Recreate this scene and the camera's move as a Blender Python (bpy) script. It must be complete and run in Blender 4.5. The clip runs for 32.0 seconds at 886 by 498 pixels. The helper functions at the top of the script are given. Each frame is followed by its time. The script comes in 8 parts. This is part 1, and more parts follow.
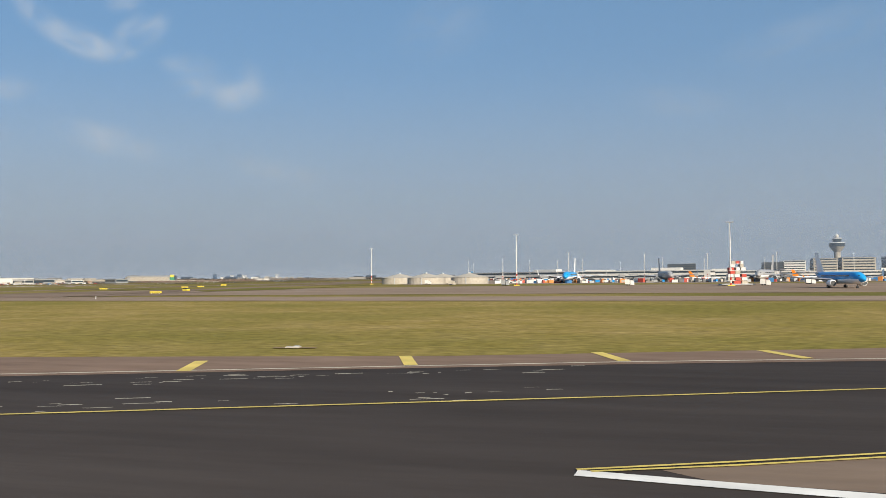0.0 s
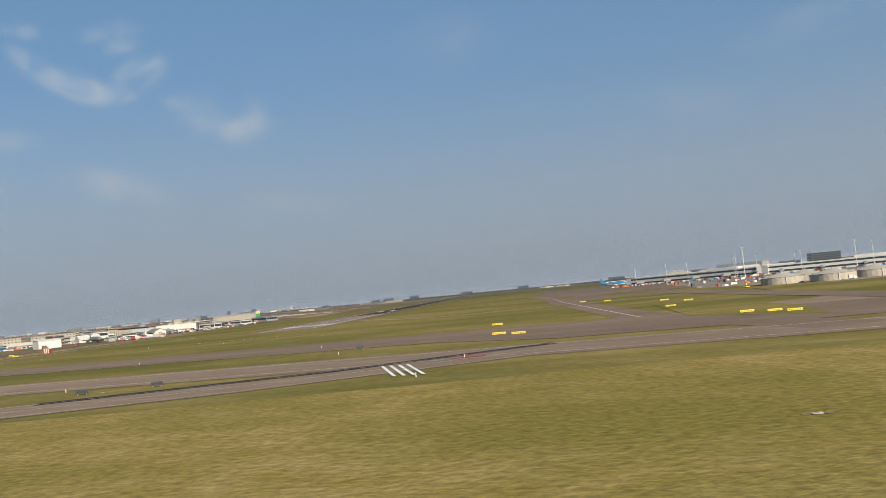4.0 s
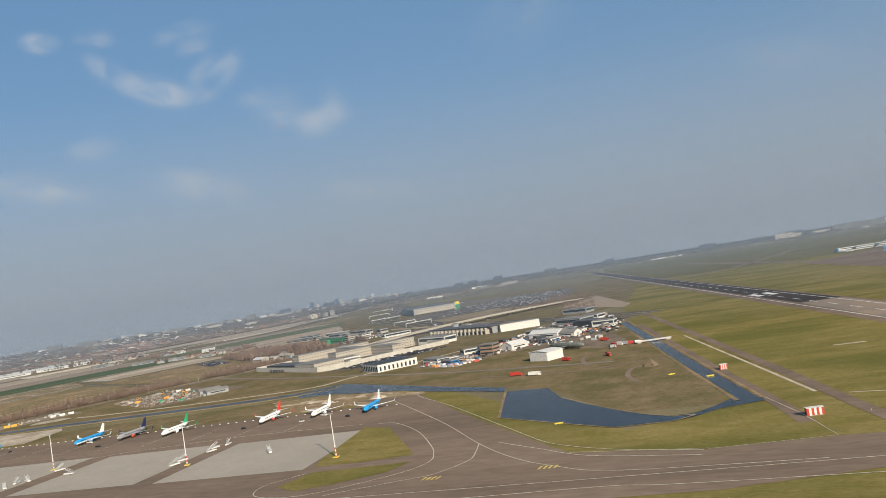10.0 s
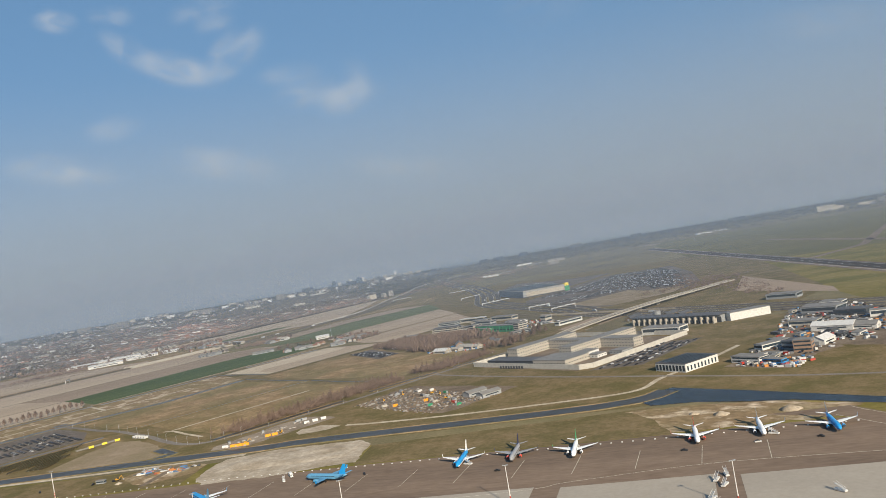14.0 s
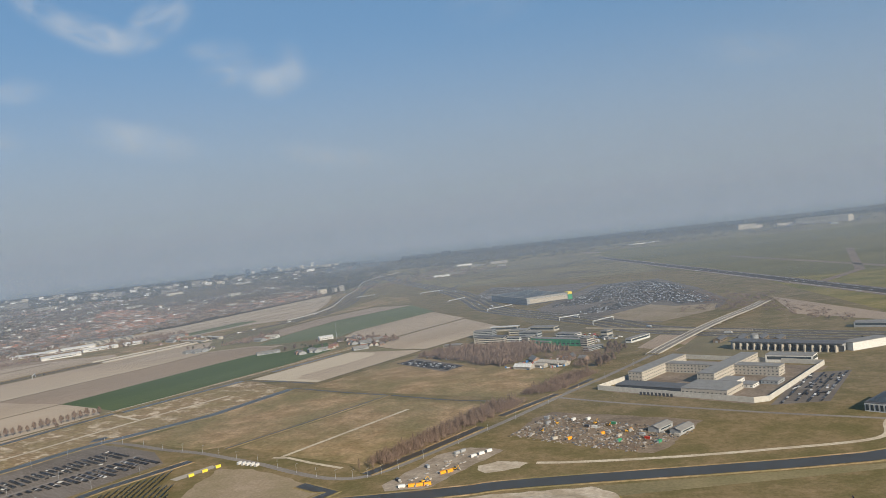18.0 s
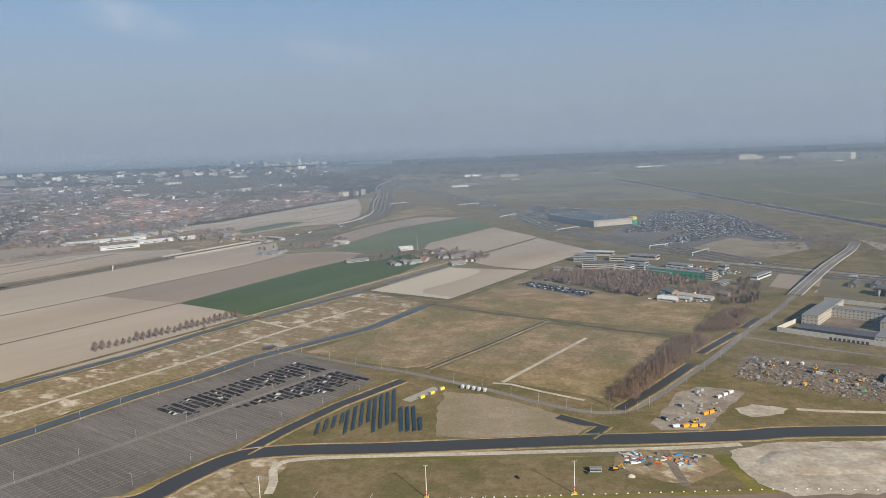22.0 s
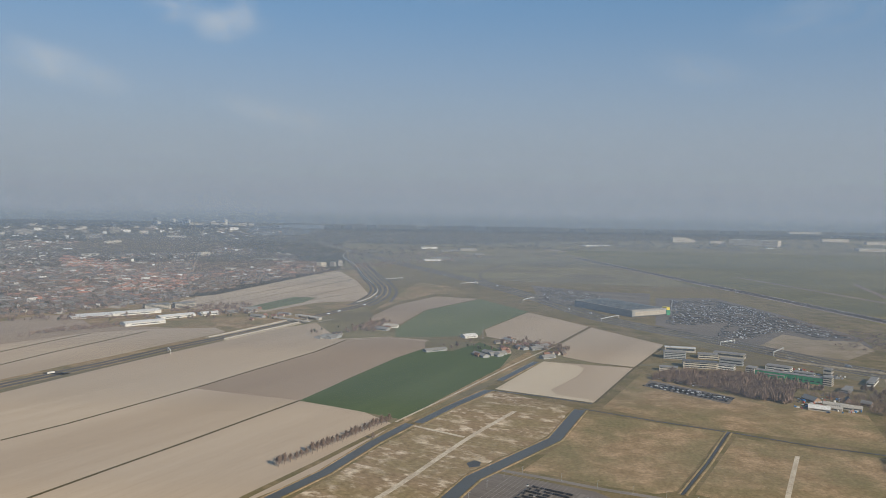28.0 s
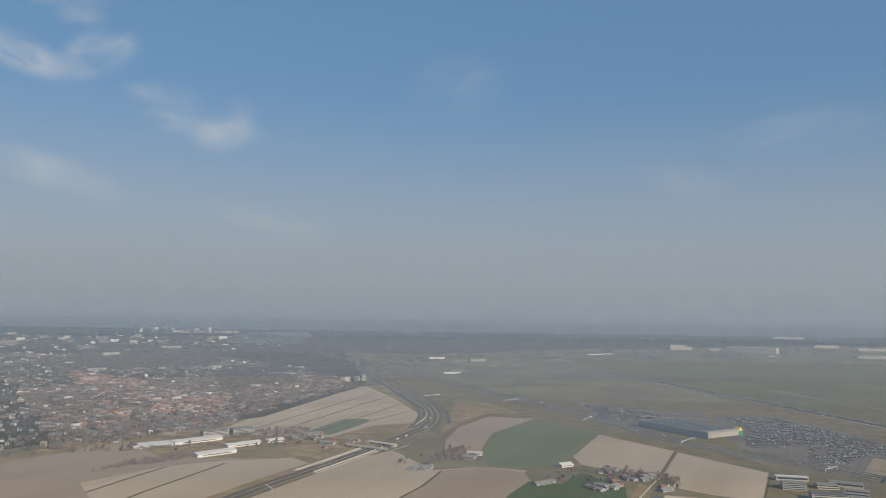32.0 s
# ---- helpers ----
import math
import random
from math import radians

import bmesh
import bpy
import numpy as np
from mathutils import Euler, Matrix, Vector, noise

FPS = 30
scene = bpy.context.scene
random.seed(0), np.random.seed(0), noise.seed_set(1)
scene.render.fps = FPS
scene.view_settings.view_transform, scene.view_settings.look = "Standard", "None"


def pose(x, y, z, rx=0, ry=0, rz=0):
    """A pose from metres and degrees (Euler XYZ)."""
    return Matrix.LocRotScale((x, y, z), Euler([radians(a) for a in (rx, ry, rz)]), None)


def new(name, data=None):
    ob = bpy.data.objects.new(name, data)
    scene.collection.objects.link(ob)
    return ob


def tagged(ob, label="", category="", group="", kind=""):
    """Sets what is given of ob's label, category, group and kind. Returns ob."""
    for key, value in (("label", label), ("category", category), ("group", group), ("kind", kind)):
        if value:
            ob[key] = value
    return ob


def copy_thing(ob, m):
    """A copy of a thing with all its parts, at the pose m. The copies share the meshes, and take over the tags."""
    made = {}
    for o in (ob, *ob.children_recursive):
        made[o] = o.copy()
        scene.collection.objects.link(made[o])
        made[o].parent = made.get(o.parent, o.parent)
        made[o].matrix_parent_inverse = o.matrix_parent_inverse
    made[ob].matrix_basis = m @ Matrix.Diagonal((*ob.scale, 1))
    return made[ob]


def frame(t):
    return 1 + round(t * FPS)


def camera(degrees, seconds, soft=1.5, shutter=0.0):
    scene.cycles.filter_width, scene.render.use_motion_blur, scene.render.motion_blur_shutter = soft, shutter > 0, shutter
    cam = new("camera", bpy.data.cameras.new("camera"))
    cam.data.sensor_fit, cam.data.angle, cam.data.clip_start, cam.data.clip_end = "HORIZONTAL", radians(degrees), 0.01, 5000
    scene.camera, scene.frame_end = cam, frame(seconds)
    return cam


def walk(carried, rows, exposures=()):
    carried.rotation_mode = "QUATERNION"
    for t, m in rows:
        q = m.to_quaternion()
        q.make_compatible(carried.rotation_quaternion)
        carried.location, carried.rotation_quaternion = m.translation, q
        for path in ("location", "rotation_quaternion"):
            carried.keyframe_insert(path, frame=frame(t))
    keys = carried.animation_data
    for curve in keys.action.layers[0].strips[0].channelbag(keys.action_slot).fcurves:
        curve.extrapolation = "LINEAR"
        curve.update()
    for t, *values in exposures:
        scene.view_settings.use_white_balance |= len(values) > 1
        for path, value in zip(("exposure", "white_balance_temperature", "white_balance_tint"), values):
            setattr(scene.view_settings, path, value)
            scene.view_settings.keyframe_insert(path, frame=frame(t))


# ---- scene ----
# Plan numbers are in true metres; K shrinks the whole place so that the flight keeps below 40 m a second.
import itertools

K = 0.42
cam = camera(61.0, 32.0, soft=0.5)
PATH = [
    (0, 337.18, 20.96, 2.272, 92.184, 0.507, 13.374),
    (0.5, 320.46, 20.56, 2.584, 92.397, 1.508, 13.534),
    (1, 303.75, 20.15, 2.894, 92.714, 1.991, 13.480),
    (1.5, 286.99, 19.74, 3.249, 92.799, 2.190, 13.340),
    (2, 270.22, 19.29, 3.681, 93.066, 2.800, 13.147),
    (2.5, 253.36, 18.79, 4.234, 93.224, 3.441, 13.208),
    (3, 236.52, 18.26, 4.903, 93.396, 4.056, 12.973),
    (3.5, 219.68, 17.69, 5.679, 93.487, 4.770, 12.913),
    (5.5, 151.89, 13.49, 12.493, 93.264, 6.609, 13.213),
    (6, 135.48, 12.44, 14.597, 93.024, 6.543, 13.444),
    (6.5, 119.19, 11.51, 16.845, 92.977, 7.008, 13.563),
    (7, 102.79, 10.59, 19.266, 92.843, 7.945, 14.331),
    (7.5, 86.18, 9.71, 21.883, 92.787, 8.931, 15.251),
    (8, 69.37, 8.91, 24.684, 92.909, 9.170, 16.001),
    (8.5, 52.51, 8.13, 27.716, 92.900, 9.312, 16.414),
    (9, 35.56, 7.40, 30.943, 92.811, 9.048, 16.545),
    (9.5, 18.34, 6.67, 34.317, 92.657, 9.051, 16.640),
    (10, 0.84, 5.99, 37.912, 92.473, 8.924, 16.634),
    (10.5, -16.46, 5.34, 41.589, 92.338, 9.060, 16.388),
    (11, -33.73, 4.63, 45.315, 92.243, 9.390, 16.258),
    (11.5, -50.91, 3.87, 49.002, 92.115, 9.475, 16.225),
    (12, -67.84, 2.99, 52.554, 91.973, 9.498, 16.266),
    (12.5, -84.57, 2.12, 56.025, 91.625, 9.558, 16.396),
    (13, -101.27, 1.42, 59.471, 91.198, 9.442, 16.525),
    (13.5, -117.96, 0.98, 62.939, 90.792, 9.476, 16.682),
    (14, -134.60, 0.84, 66.341, 90.645, 9.658, 16.708),
    (14.5, -151.08, 1.06, 69.569, 90.716, 9.817, 16.603),
    (15, -167.31, 1.61, 72.608, 90.627, 9.190, 16.626),
    (15.5, -183.40, 2.53, 75.573, 90.393, 8.126, 16.704),
    (17.5, -249.20, 16.40, 87.167, 89.835, 8.482, 14.513),
    (18, -264.50, 16.90, 89.886, 89.216, 6.267, 9.052),
    (18.5, -279.62, 16.86, 92.541, 90.110, 5.250, 6.836),
    (19, -294.64, 16.37, 95.052, 90.704, 4.642, 5.925),
    (19.5, -309.57, 15.55, 97.395, 90.629, 1.828, 5.463),
    (20, -324.45, 14.52, 99.628, 88.909, 1.574, 5.501),
    (20.5, -339.27, 13.45, 101.769, 84.472, 1.133, 5.851),
    (21, -353.99, 12.51, 103.849, 83.349, 1.199, 6.533),
    (21.5, -368.65, 11.93, 105.857, 82.682, 1.678, 6.919),
    (22, -383.24, 11.77, 107.779, 81.879, 1.997, 6.864),
    (22.5, -397.69, 11.96, 109.612, 80.812, 2.209, 6.647),
    (23, -412.06, 12.42, 111.375, 80.377, 2.378, 5.887),
    (23.5, -426.33, 13.12, 113.074, 80.333, 2.487, 4.654),
    (24, -440.51, 13.98, 114.707, 80.398, 2.667, 3.897),
    (24.5, -454.59, 14.92, 116.311, 80.433, 2.846, 3.460),
    (26.5, -507.70, 19.06, 123.134, 81.139, -0.519, 2.503),
    (27, -521.30, 21.02, 124.884, 84.824, -1.043, 0.924),
    (27.5, -535.01, 23.11, 126.668, 86.259, -0.931, 0.209),
    (28, -548.88, 25.30, 128.519, 86.760, -0.940, -0.385),
    (28.5, -562.93, 27.54, 130.463, 87.693, -1.398, -0.751),
    (29, -577.25, 29.77, 132.508, 91.297, -1.684, -1.365),
    (29.5, -591.92, 31.91, 134.634, 91.481, -1.744, -1.798),
    (30, -606.96, 33.94, 136.833, 91.639, -2.100, -2.137),
    (30.5, -622.34, 35.86, 139.069, 93.833, -1.907, -2.454),
    (31, -637.93, 37.68, 141.321, 94.678, -1.589, -2.781),
    (31.5, -653.63, 39.43, 143.571, 94.533, -1.234, -2.948),
    (32, -669.36, 41.14, 145.820, 94.647, -0.788, -2.854),
]
walk(cam, [(t, pose(x, y, z, rx, ry, rz)) for t, x, y, z, rx, ry, rz in PATH], exposures=[(0, 0.64, 6350, 10), (2, 0.53, 6400, 10), (6, 0.5, 6500, 10), (13, 0.51, 6450, 10), (20, 0.53, 6400, 10), (23, 0.6, 6000, 10), (24, 0.61, 6000, 10), (27, 0.48, 6250, 10), (30, 0.40, 6600, 10), (32, 0.38, 6600, 10)])

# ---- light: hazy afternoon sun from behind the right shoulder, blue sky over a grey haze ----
# tint of the added sheets that imitate haze over distance
HAZE_TINT = (0.151, 0.200, 0.284, 1)
CLOUD = (0.45, 0.46, 0.46, 1)
SUN_WAY = Vector((0.61, -0.79, 0.50)).normalized()
sun = new("sun", bpy.data.lights.new("sun", "SUN"))
sun.data.energy, sun.data.angle, sun.data.color = 5.0, radians(0.6), (1.0, 0.87, 0.665)
sun.matrix_world = SUN_WAY.to_track_quat("Z", "Y").to_matrix().to_4x4()


def nodes_of(tree):
    tree.nodes.clear()

    def add(kind, **values):
        n = tree.nodes.new(kind)
        for key, v in values.items():
            if key.startswith("i_"):
                n.inputs[key[2:].replace("_", " ")].default_value = v
            else:
                setattr(n, key, v)
        return n
    return add, tree.links.new


world = bpy.data.worlds.new("world")
scene.world = world
world.use_nodes = True
add, join = nodes_of(world.node_tree)
sky = add("ShaderNodeTexSky", sky_type="NISHITA", sun_disc=False)
sky.sun_elevation = math.asin(SUN_WAY.z)
sky.sun_rotation = math.atan2(SUN_WAY.x, SUN_WAY.y)
sky.air_density, sky.dust_density, sky.ozone_density = 1.0, 0.2, 2.5
coord = add("ShaderNodeTexCoord")
split = add("ShaderNodeSeparateXYZ")
join(coord.outputs["Generated"], split.inputs[0])
# the haze layer lies along the horizon and thins out upwards
low = add("ShaderNodeMapRange", interpolation_type="SMOOTHSTEP", i_From_Min=-0.02, i_From_Max=0.30, i_To_Min=1.0, i_To_Max=0.0)
join(split.outputs["Z"], low.inputs["Value"])
tint = add("ShaderNodeMix", data_type="RGBA")
scaled = add("ShaderNodeVectorMath", operation="SCALE")
scaled.inputs["Scale"].default_value = 0.062
join(sky.outputs[0], scaled.inputs[0])
join(low.outputs[0], tint.inputs["Factor"])
even = add("ShaderNodeMix", data_type="RGBA")
even.inputs["Factor"].default_value = 0.62
even.inputs["B"].default_value = (0.104, 0.226, 0.386, 1)
join(scaled.outputs[0], even.inputs["A"])
join(even.outputs["Result"], tint.inputs["A"])
tint.inputs["B"].default_value = (0.268, 0.290, 0.318, 1)
# the hazy plain goes on below the horizon
under = add("ShaderNodeMapRange", interpolation_type="SMOOTHSTEP", i_From_Min=-0.022, i_From_Max=-0.004, i_To_Min=1.0, i_To_Max=0.0)
join(split.outputs["Z"], under.inputs["Value"])
plain = add("ShaderNodeMix", data_type="RGBA")
join(under.outputs[0], plain.inputs["Factor"])
join(tint.outputs["Result"], plain.inputs["A"])
plain.inputs["B"].default_value = (0.115, 0.140, 0.168, 1)
back = add("ShaderNodeBackground", i_Strength=1.0)
join(plain.outputs["Result"], back.inputs["Color"])
join(back.outputs[0], add("ShaderNodeOutputWorld").inputs["Surface"])


# ---- materials ----
def ground_mat(name, c1, c2, size=30.0, c3=None, big=160.0, rough=0.95, bump=0.25, stretch=(1, 1, 1), fine=3.0, turn=0.0, grain=(0.82, 1.15), edge=(0.36, 0.64)):
    """Mottled ground: two colours at a small scale, a third in wide patches. Sizes in plan metres."""
    m = bpy.data.materials.new(name)
    m.use_nodes = True
    add, join = nodes_of(m.node_tree)
    out, bsdf = add("ShaderNodeOutputMaterial"), add("ShaderNodeBsdfPrincipled", i_Roughness=rough)
    bsdf.inputs["Specular IOR Level"].default_value = 0.03
    geo, mp = add("ShaderNodeNewGeometry"), add("ShaderNodeMapping")
    mp.vector_type = "TEXTURE"
    mp.inputs["Rotation"].default_value = (0, 0, radians(turn))
    mp.inputs["Scale"].default_value = (1 / stretch[0], 1 / stretch[1], 1)
    join(geo.outputs["Position"], mp.inputs["Vector"])

    def cloud(scale, detail, lo, hi):
        n = add("ShaderNodeTexNoise", i_Scale=1.0 / (scale * K), i_Detail=detail, i_Roughness=0.62)
        join(mp.outputs[0], n.inputs["Vector"])
        r = add("ShaderNodeMapRange", i_From_Min=lo, i_From_Max=hi)
        join(n.outputs["Fac"], r.inputs["Value"])
        return r.outputs[0]
    a, b = cloud(size, 6, *edge), cloud(big, 5, 0.42, 0.62)
    f = cloud(fine, 5, 0.3, 0.7)
    mix = add("ShaderNodeMix", data_type="RGBA")
    mix.inputs["A"].default_value, mix.inputs["B"].default_value = (*c1, 1), (*c2, 1)
    join(a, mix.inputs["Factor"])
    top = add("ShaderNodeMix", data_type="RGBA")
    join(b, top.inputs["Factor"])
    join(mix.outputs["Result"], top.inputs["A"])
    if c3:
        top.inputs["B"].default_value = (*c3, 1)
    else:
        join(mix.outputs["Result"], top.inputs["B"])
    speck = add("ShaderNodeMapRange", i_To_Min=grain[0], i_To_Max=grain[1])
    join(f, speck.inputs["Value"])
    mul = add("ShaderNodeVectorMath", operation="SCALE")
    join(top.outputs["Result"], mul.inputs[0])
    join(speck.outputs[0], mul.inputs["Scale"])
    join(mul.outputs[0], bsdf.inputs["Base Color"])
    if bump:
        bp = add("ShaderNodeBump", i_Strength=bump, i_Distance=0.3)
        join(f, bp.inputs["Height"])
        join(bp.outputs[0], bsdf.inputs["Normal"])
    join(bsdf.outputs[0], out.inputs[0])
    return m


def paint(name, c, rough=0.6, metal=0.0, vary=0.12, size=2.0, spec=0.4, random_hue=0.0):
    """Painted or plain material with slight dirt, and with each object a little lighter or darker."""
    m = bpy.data.materials.new(name)
    m.use_nodes = True
    add, join = nodes_of(m.node_tree)
    out, bsdf = add("ShaderNodeOutputMaterial"), add("ShaderNodeBsdfPrincipled", i_Roughness=rough, i_Metallic=metal)
    bsdf.inputs["Specular IOR Level"].default_value = spec
    geo = add("ShaderNodeNewGeometry")
    n = add("ShaderNodeTexNoise", i_Scale=1.0 / (size * K), i_Detail=5.0)
    join(geo.outputs["Position"], n.inputs["Vector"])
    r = add("ShaderNodeMapRange", i_From_Min=0.3, i_From_Max=0.7, i_To_Min=1 - vary, i_To_Max=1 + vary)
    join(n.outputs["Fac"], r.inputs["Value"])
    info = add("ShaderNodeObjectInfo")
    r2 = add("ShaderNodeMapRange", i_To_Min=1 - random_hue, i_To_Max=1 + random_hue)
    join(info.outputs["Random"], r2.inputs["Value"])
    k = add("ShaderNodeMath", operation="MULTIPLY")
    join(r.outputs[0], k.inputs[0])
    join(r2.outputs[0], k.inputs[1])
    s = add("ShaderNodeVectorMath", operation="SCALE")
    s.inputs[0].default_value = c
    join(k.outputs[0], s.inputs["Scale"])
    join(s.outputs[0], bsdf.inputs["Base Color"])
    join(bsdf.outputs[0], out.inputs[0])
    return m


def many_mat(name, colours, rough=0.6):
    """For joined pieces: each island takes one of the colours."""
    m = bpy.data.materials.new(name)
    m.use_nodes = True
    add, join = nodes_of(m.node_tree)
    out, bsdf = add("ShaderNodeOutputMaterial"), add("ShaderNodeBsdfPrincipled", i_Roughness=rough)
    geo, ramp = add("ShaderNodeNewGeometry"), add("ShaderNodeValToRGB")
    ramp.color_ramp.interpolation = "CONSTANT"
    els = ramp.color_ramp.elements
    while len(els) < len(colours):
        els.new(0.5)
    for i, c in enumerate(colours):
        els[i].position = i / len(colours)
        els[i].color = (*c, 1)
    join(geo.outputs["Random Per Island"], ramp.inputs[0])
    join(ramp.outputs[0], bsdf.inputs["Base Color"])
    join(bsdf.outputs[0], out.inputs[0])
    return m


M_GRASS = ground_mat("grass", (0.172, 0.140, 0.041), (0.250, 0.194, 0.078), 14, (0.125, 0.116, 0.034), 95, stretch=(0.5, 1, 1), fine=1.6, grain=(0.8, 1.2))
M_DRYGRASS = ground_mat("dry_mown_grass", (0.218, 0.167, 0.046), (0.292, 0.218, 0.084), 7, (0.180, 0.151, 0.040), 40, stretch=(0.7, 1, 1), fine=1.1, grain=(0.68, 1.32))
M_LAND = ground_mat("open_land", (0.168, 0.147, 0.080), (0.224, 0.184, 0.106), 60, (0.136, 0.115, 0.080), 420)
M_ROUGH = ground_mat("rough_grass", (0.228, 0.157, 0.086), (0.335, 0.235, 0.140), 30, (0.172, 0.142, 0.072), 100, fine=5, grain=(0.74, 1.28), edge=(0.42, 0.62))
M_WASTE = ground_mat("waste_land", (0.236, 0.168, 0.100), (0.546, 0.446, 0.331), 19, (0.215, 0.166, 0.089), 60, fine=5, grain=(0.7, 1.3), edge=(0.5, 0.63), stretch=(1, 0.6, 1), turn=60)
M_BANK = ground_mat("bank_grass", (0.160, 0.122, 0.064), (0.219, 0.162, 0.094), 9, (0.125, 0.106, 0.050), 45)
M_RUNWAY = ground_mat("runway_asphalt", (0.052, 0.044, 0.041), (0.068, 0.057, 0.052), 10, (0.042, 0.036, 0.034), 60, rough=0.8, bump=0.05, stretch=(0.15, 1, 1))
M_TAXI = ground_mat("taxiway_asphalt", (0.192, 0.141, 0.106), (0.222, 0.165, 0.125), 14, (0.158, 0.118, 0.091), 70, rough=0.85, bump=0.05, stretch=(0.25, 1, 1))
M_TAXI2 = ground_mat("pale_taxiway_asphalt", (0.245, 0.182, 0.136), (0.275, 0.207, 0.156), 12, (0.208, 0.156, 0.118), 70, rough=0.85, bump=0.05, stretch=(0.2, 1, 1))
M_SHOULDER = ground_mat("brown_shoulder_asphalt", (0.190, 0.131, 0.098), (0.218, 0.152, 0.115), 12, (0.162, 0.114, 0.088), 50, rough=0.85, bump=0.05, stretch=(0.25, 1, 1), fine=1.5)
M_YARD = ground_mat("yard_hardstanding", (0.189, 0.148, 0.111), (0.238, 0.189, 0.145), 6, (0.150, 0.116, 0.088), 30, bump=0.1)
M_FRESH = ground_mat("fresh_asphalt", (0.026, 0.025, 0.028), (0.034, 0.032, 0.035), 8, rough=0.7, bump=0.05)
M_PALE = ground_mat("worn_threshold_asphalt", (0.265, 0.203, 0.155), (0.30, 0.233, 0.18), 12, (0.21, 0.18, 0.155), 60, bump=0.05)
M_ROAD = ground_mat("road_asphalt", (0.205, 0.182, 0.160), (0.238, 0.213, 0.190), 10, (0.18, 0.16, 0.142), 80, bump=0.05)
M_MOTOR = ground_mat("motorway_asphalt", (0.108, 0.098, 0.088), (0.124, 0.112, 0.102), 10, (0.097, 0.088, 0.080), 80, bump=0.05)
M_FARGRASS = ground_mat("far_dull_grass", (0.128, 0.112, 0.048), (0.158, 0.134, 0.062), 40, (0.105, 0.098, 0.044), 260, stretch=(0.5, 1, 1))
M_PALEYARD = ground_mat("pale_stony_hardstanding", (0.265, 0.219, 0.172), (0.335, 0.279, 0.223), 5, (0.209, 0.167, 0.128), 25)
M_WOODS = ground_mat("dark_wooded_land", (0.058, 0.050, 0.036), (0.080, 0.064, 0.046), 40, (0.048, 0.046, 0.030), 300)
M_CONC = ground_mat("apron_concrete", (0.338, 0.299, 0.251), (0.356, 0.318, 0.268), 10, (0.319, 0.283, 0.239), 50, bump=0.05, grain=(0.94, 1.05))
M_LOT = ground_mat("parking_asphalt", (0.150, 0.128, 0.112), (0.180, 0.156, 0.138), 7, (0.130, 0.112, 0.099), 60, bump=0.05, turn=-30.4, stretch=(0.12, 1, 1))
M_SAND = ground_mat("sand", (0.400, 0.336, 0.262), (0.475, 0.408, 0.325), 7, (0.315, 0.258, 0.190), 30, fine=4, grain=(0.78, 1.18))
M_SOIL = ground_mat("tilled_soil", (0.402, 0.321, 0.240), (0.428, 0.345, 0.261), 22, (0.353, 0.276, 0.203), 260, turn=59.6, stretch=(0.06, 1, 1), grain=(0.95, 1.05))
M_SOIL2 = ground_mat("brown_soil", (0.310, 0.239, 0.179), (0.336, 0.261, 0.197), 22, (0.275, 0.208, 0.154), 220, turn=59.6, stretch=(0.06, 1, 1), grain=(0.95, 1.05))
M_PALESOIL = ground_mat("pale_soil", (0.49, 0.405, 0.30), (0.52, 0.435, 0.33), 22, (0.45, 0.37, 0.275), 160, turn=59.6, stretch=(0.06, 1, 1), grain=(0.96, 1.04))
M_CROP = ground_mat("green_crop", (0.074, 0.101, 0.042), (0.088, 0.114, 0.050), 25, (0.066, 0.092, 0.038), 110, turn=59.6, stretch=(0.06, 1, 1), grain=(0.93, 1.06))
M_CROP2 = ground_mat("pale_green_crop", (0.135, 0.150, 0.082), (0.155, 0.165, 0.095), 40, (0.120, 0.138, 0.072), 150, turn=59.6, stretch=(0.06, 1, 1))
M_PLOT = ground_mat("bare_brown_earth", (0.273, 0.211, 0.149), (0.312, 0.244, 0.176), 16, (0.230, 0.184, 0.119), 60, fine=3)
M_GRAVEL = ground_mat("pale_track", (0.44, 0.375, 0.285), (0.53, 0.455, 0.355), 6, (0.38, 0.315, 0.235), 30)
M_HEDGE = ground_mat("dark_hedge_ditch", (0.085, 0.07, 0.04), (0.12, 0.095, 0.055), 6, bump=0.3)
M_WHITE = paint("white_road_paint", (0.72, 0.70, 0.66), 0.7, vary=0.25, size=3)
M_FADED = paint("faded_cream_road_paint", (0.50, 0.455, 0.36), 0.8, vary=0.35, size=3)
M_YELLOW = paint("yellow_road_paint", (0.56, 0.43, 0.10), 0.7, vary=0.25, size=3)


def water_mat(name, base, spec, rough):
    m = bpy.data.materials.new(name)
    m.use_nodes = True
    add, join = nodes_of(m.node_tree)
    out, bsdf = add("ShaderNodeOutputMaterial"), add("ShaderNodeBsdfPrincipled", i_Roughness=rough, i_IOR=1.33)
    bsdf.inputs["Specular IOR Level"].default_value = spec
    bsdf.inputs["Base Color"].default_value = (*base, 1)
    geo, n = add("ShaderNodeNewGeometry"), add("ShaderNodeTexNoise", i_Scale=0.9, i_Detail=4.0)
    join(geo.outputs["Position"], n.inputs["Vector"])
    bp = add("ShaderNodeBump", i_Strength=0.12, i_Distance=0.1)
    join(n.outputs["Fac"], bp.inputs["Height"])
    join(bp.outputs[0], bsdf.inputs["Normal"])
    join(bsdf.outputs[0], out.inputs[0])
    return m


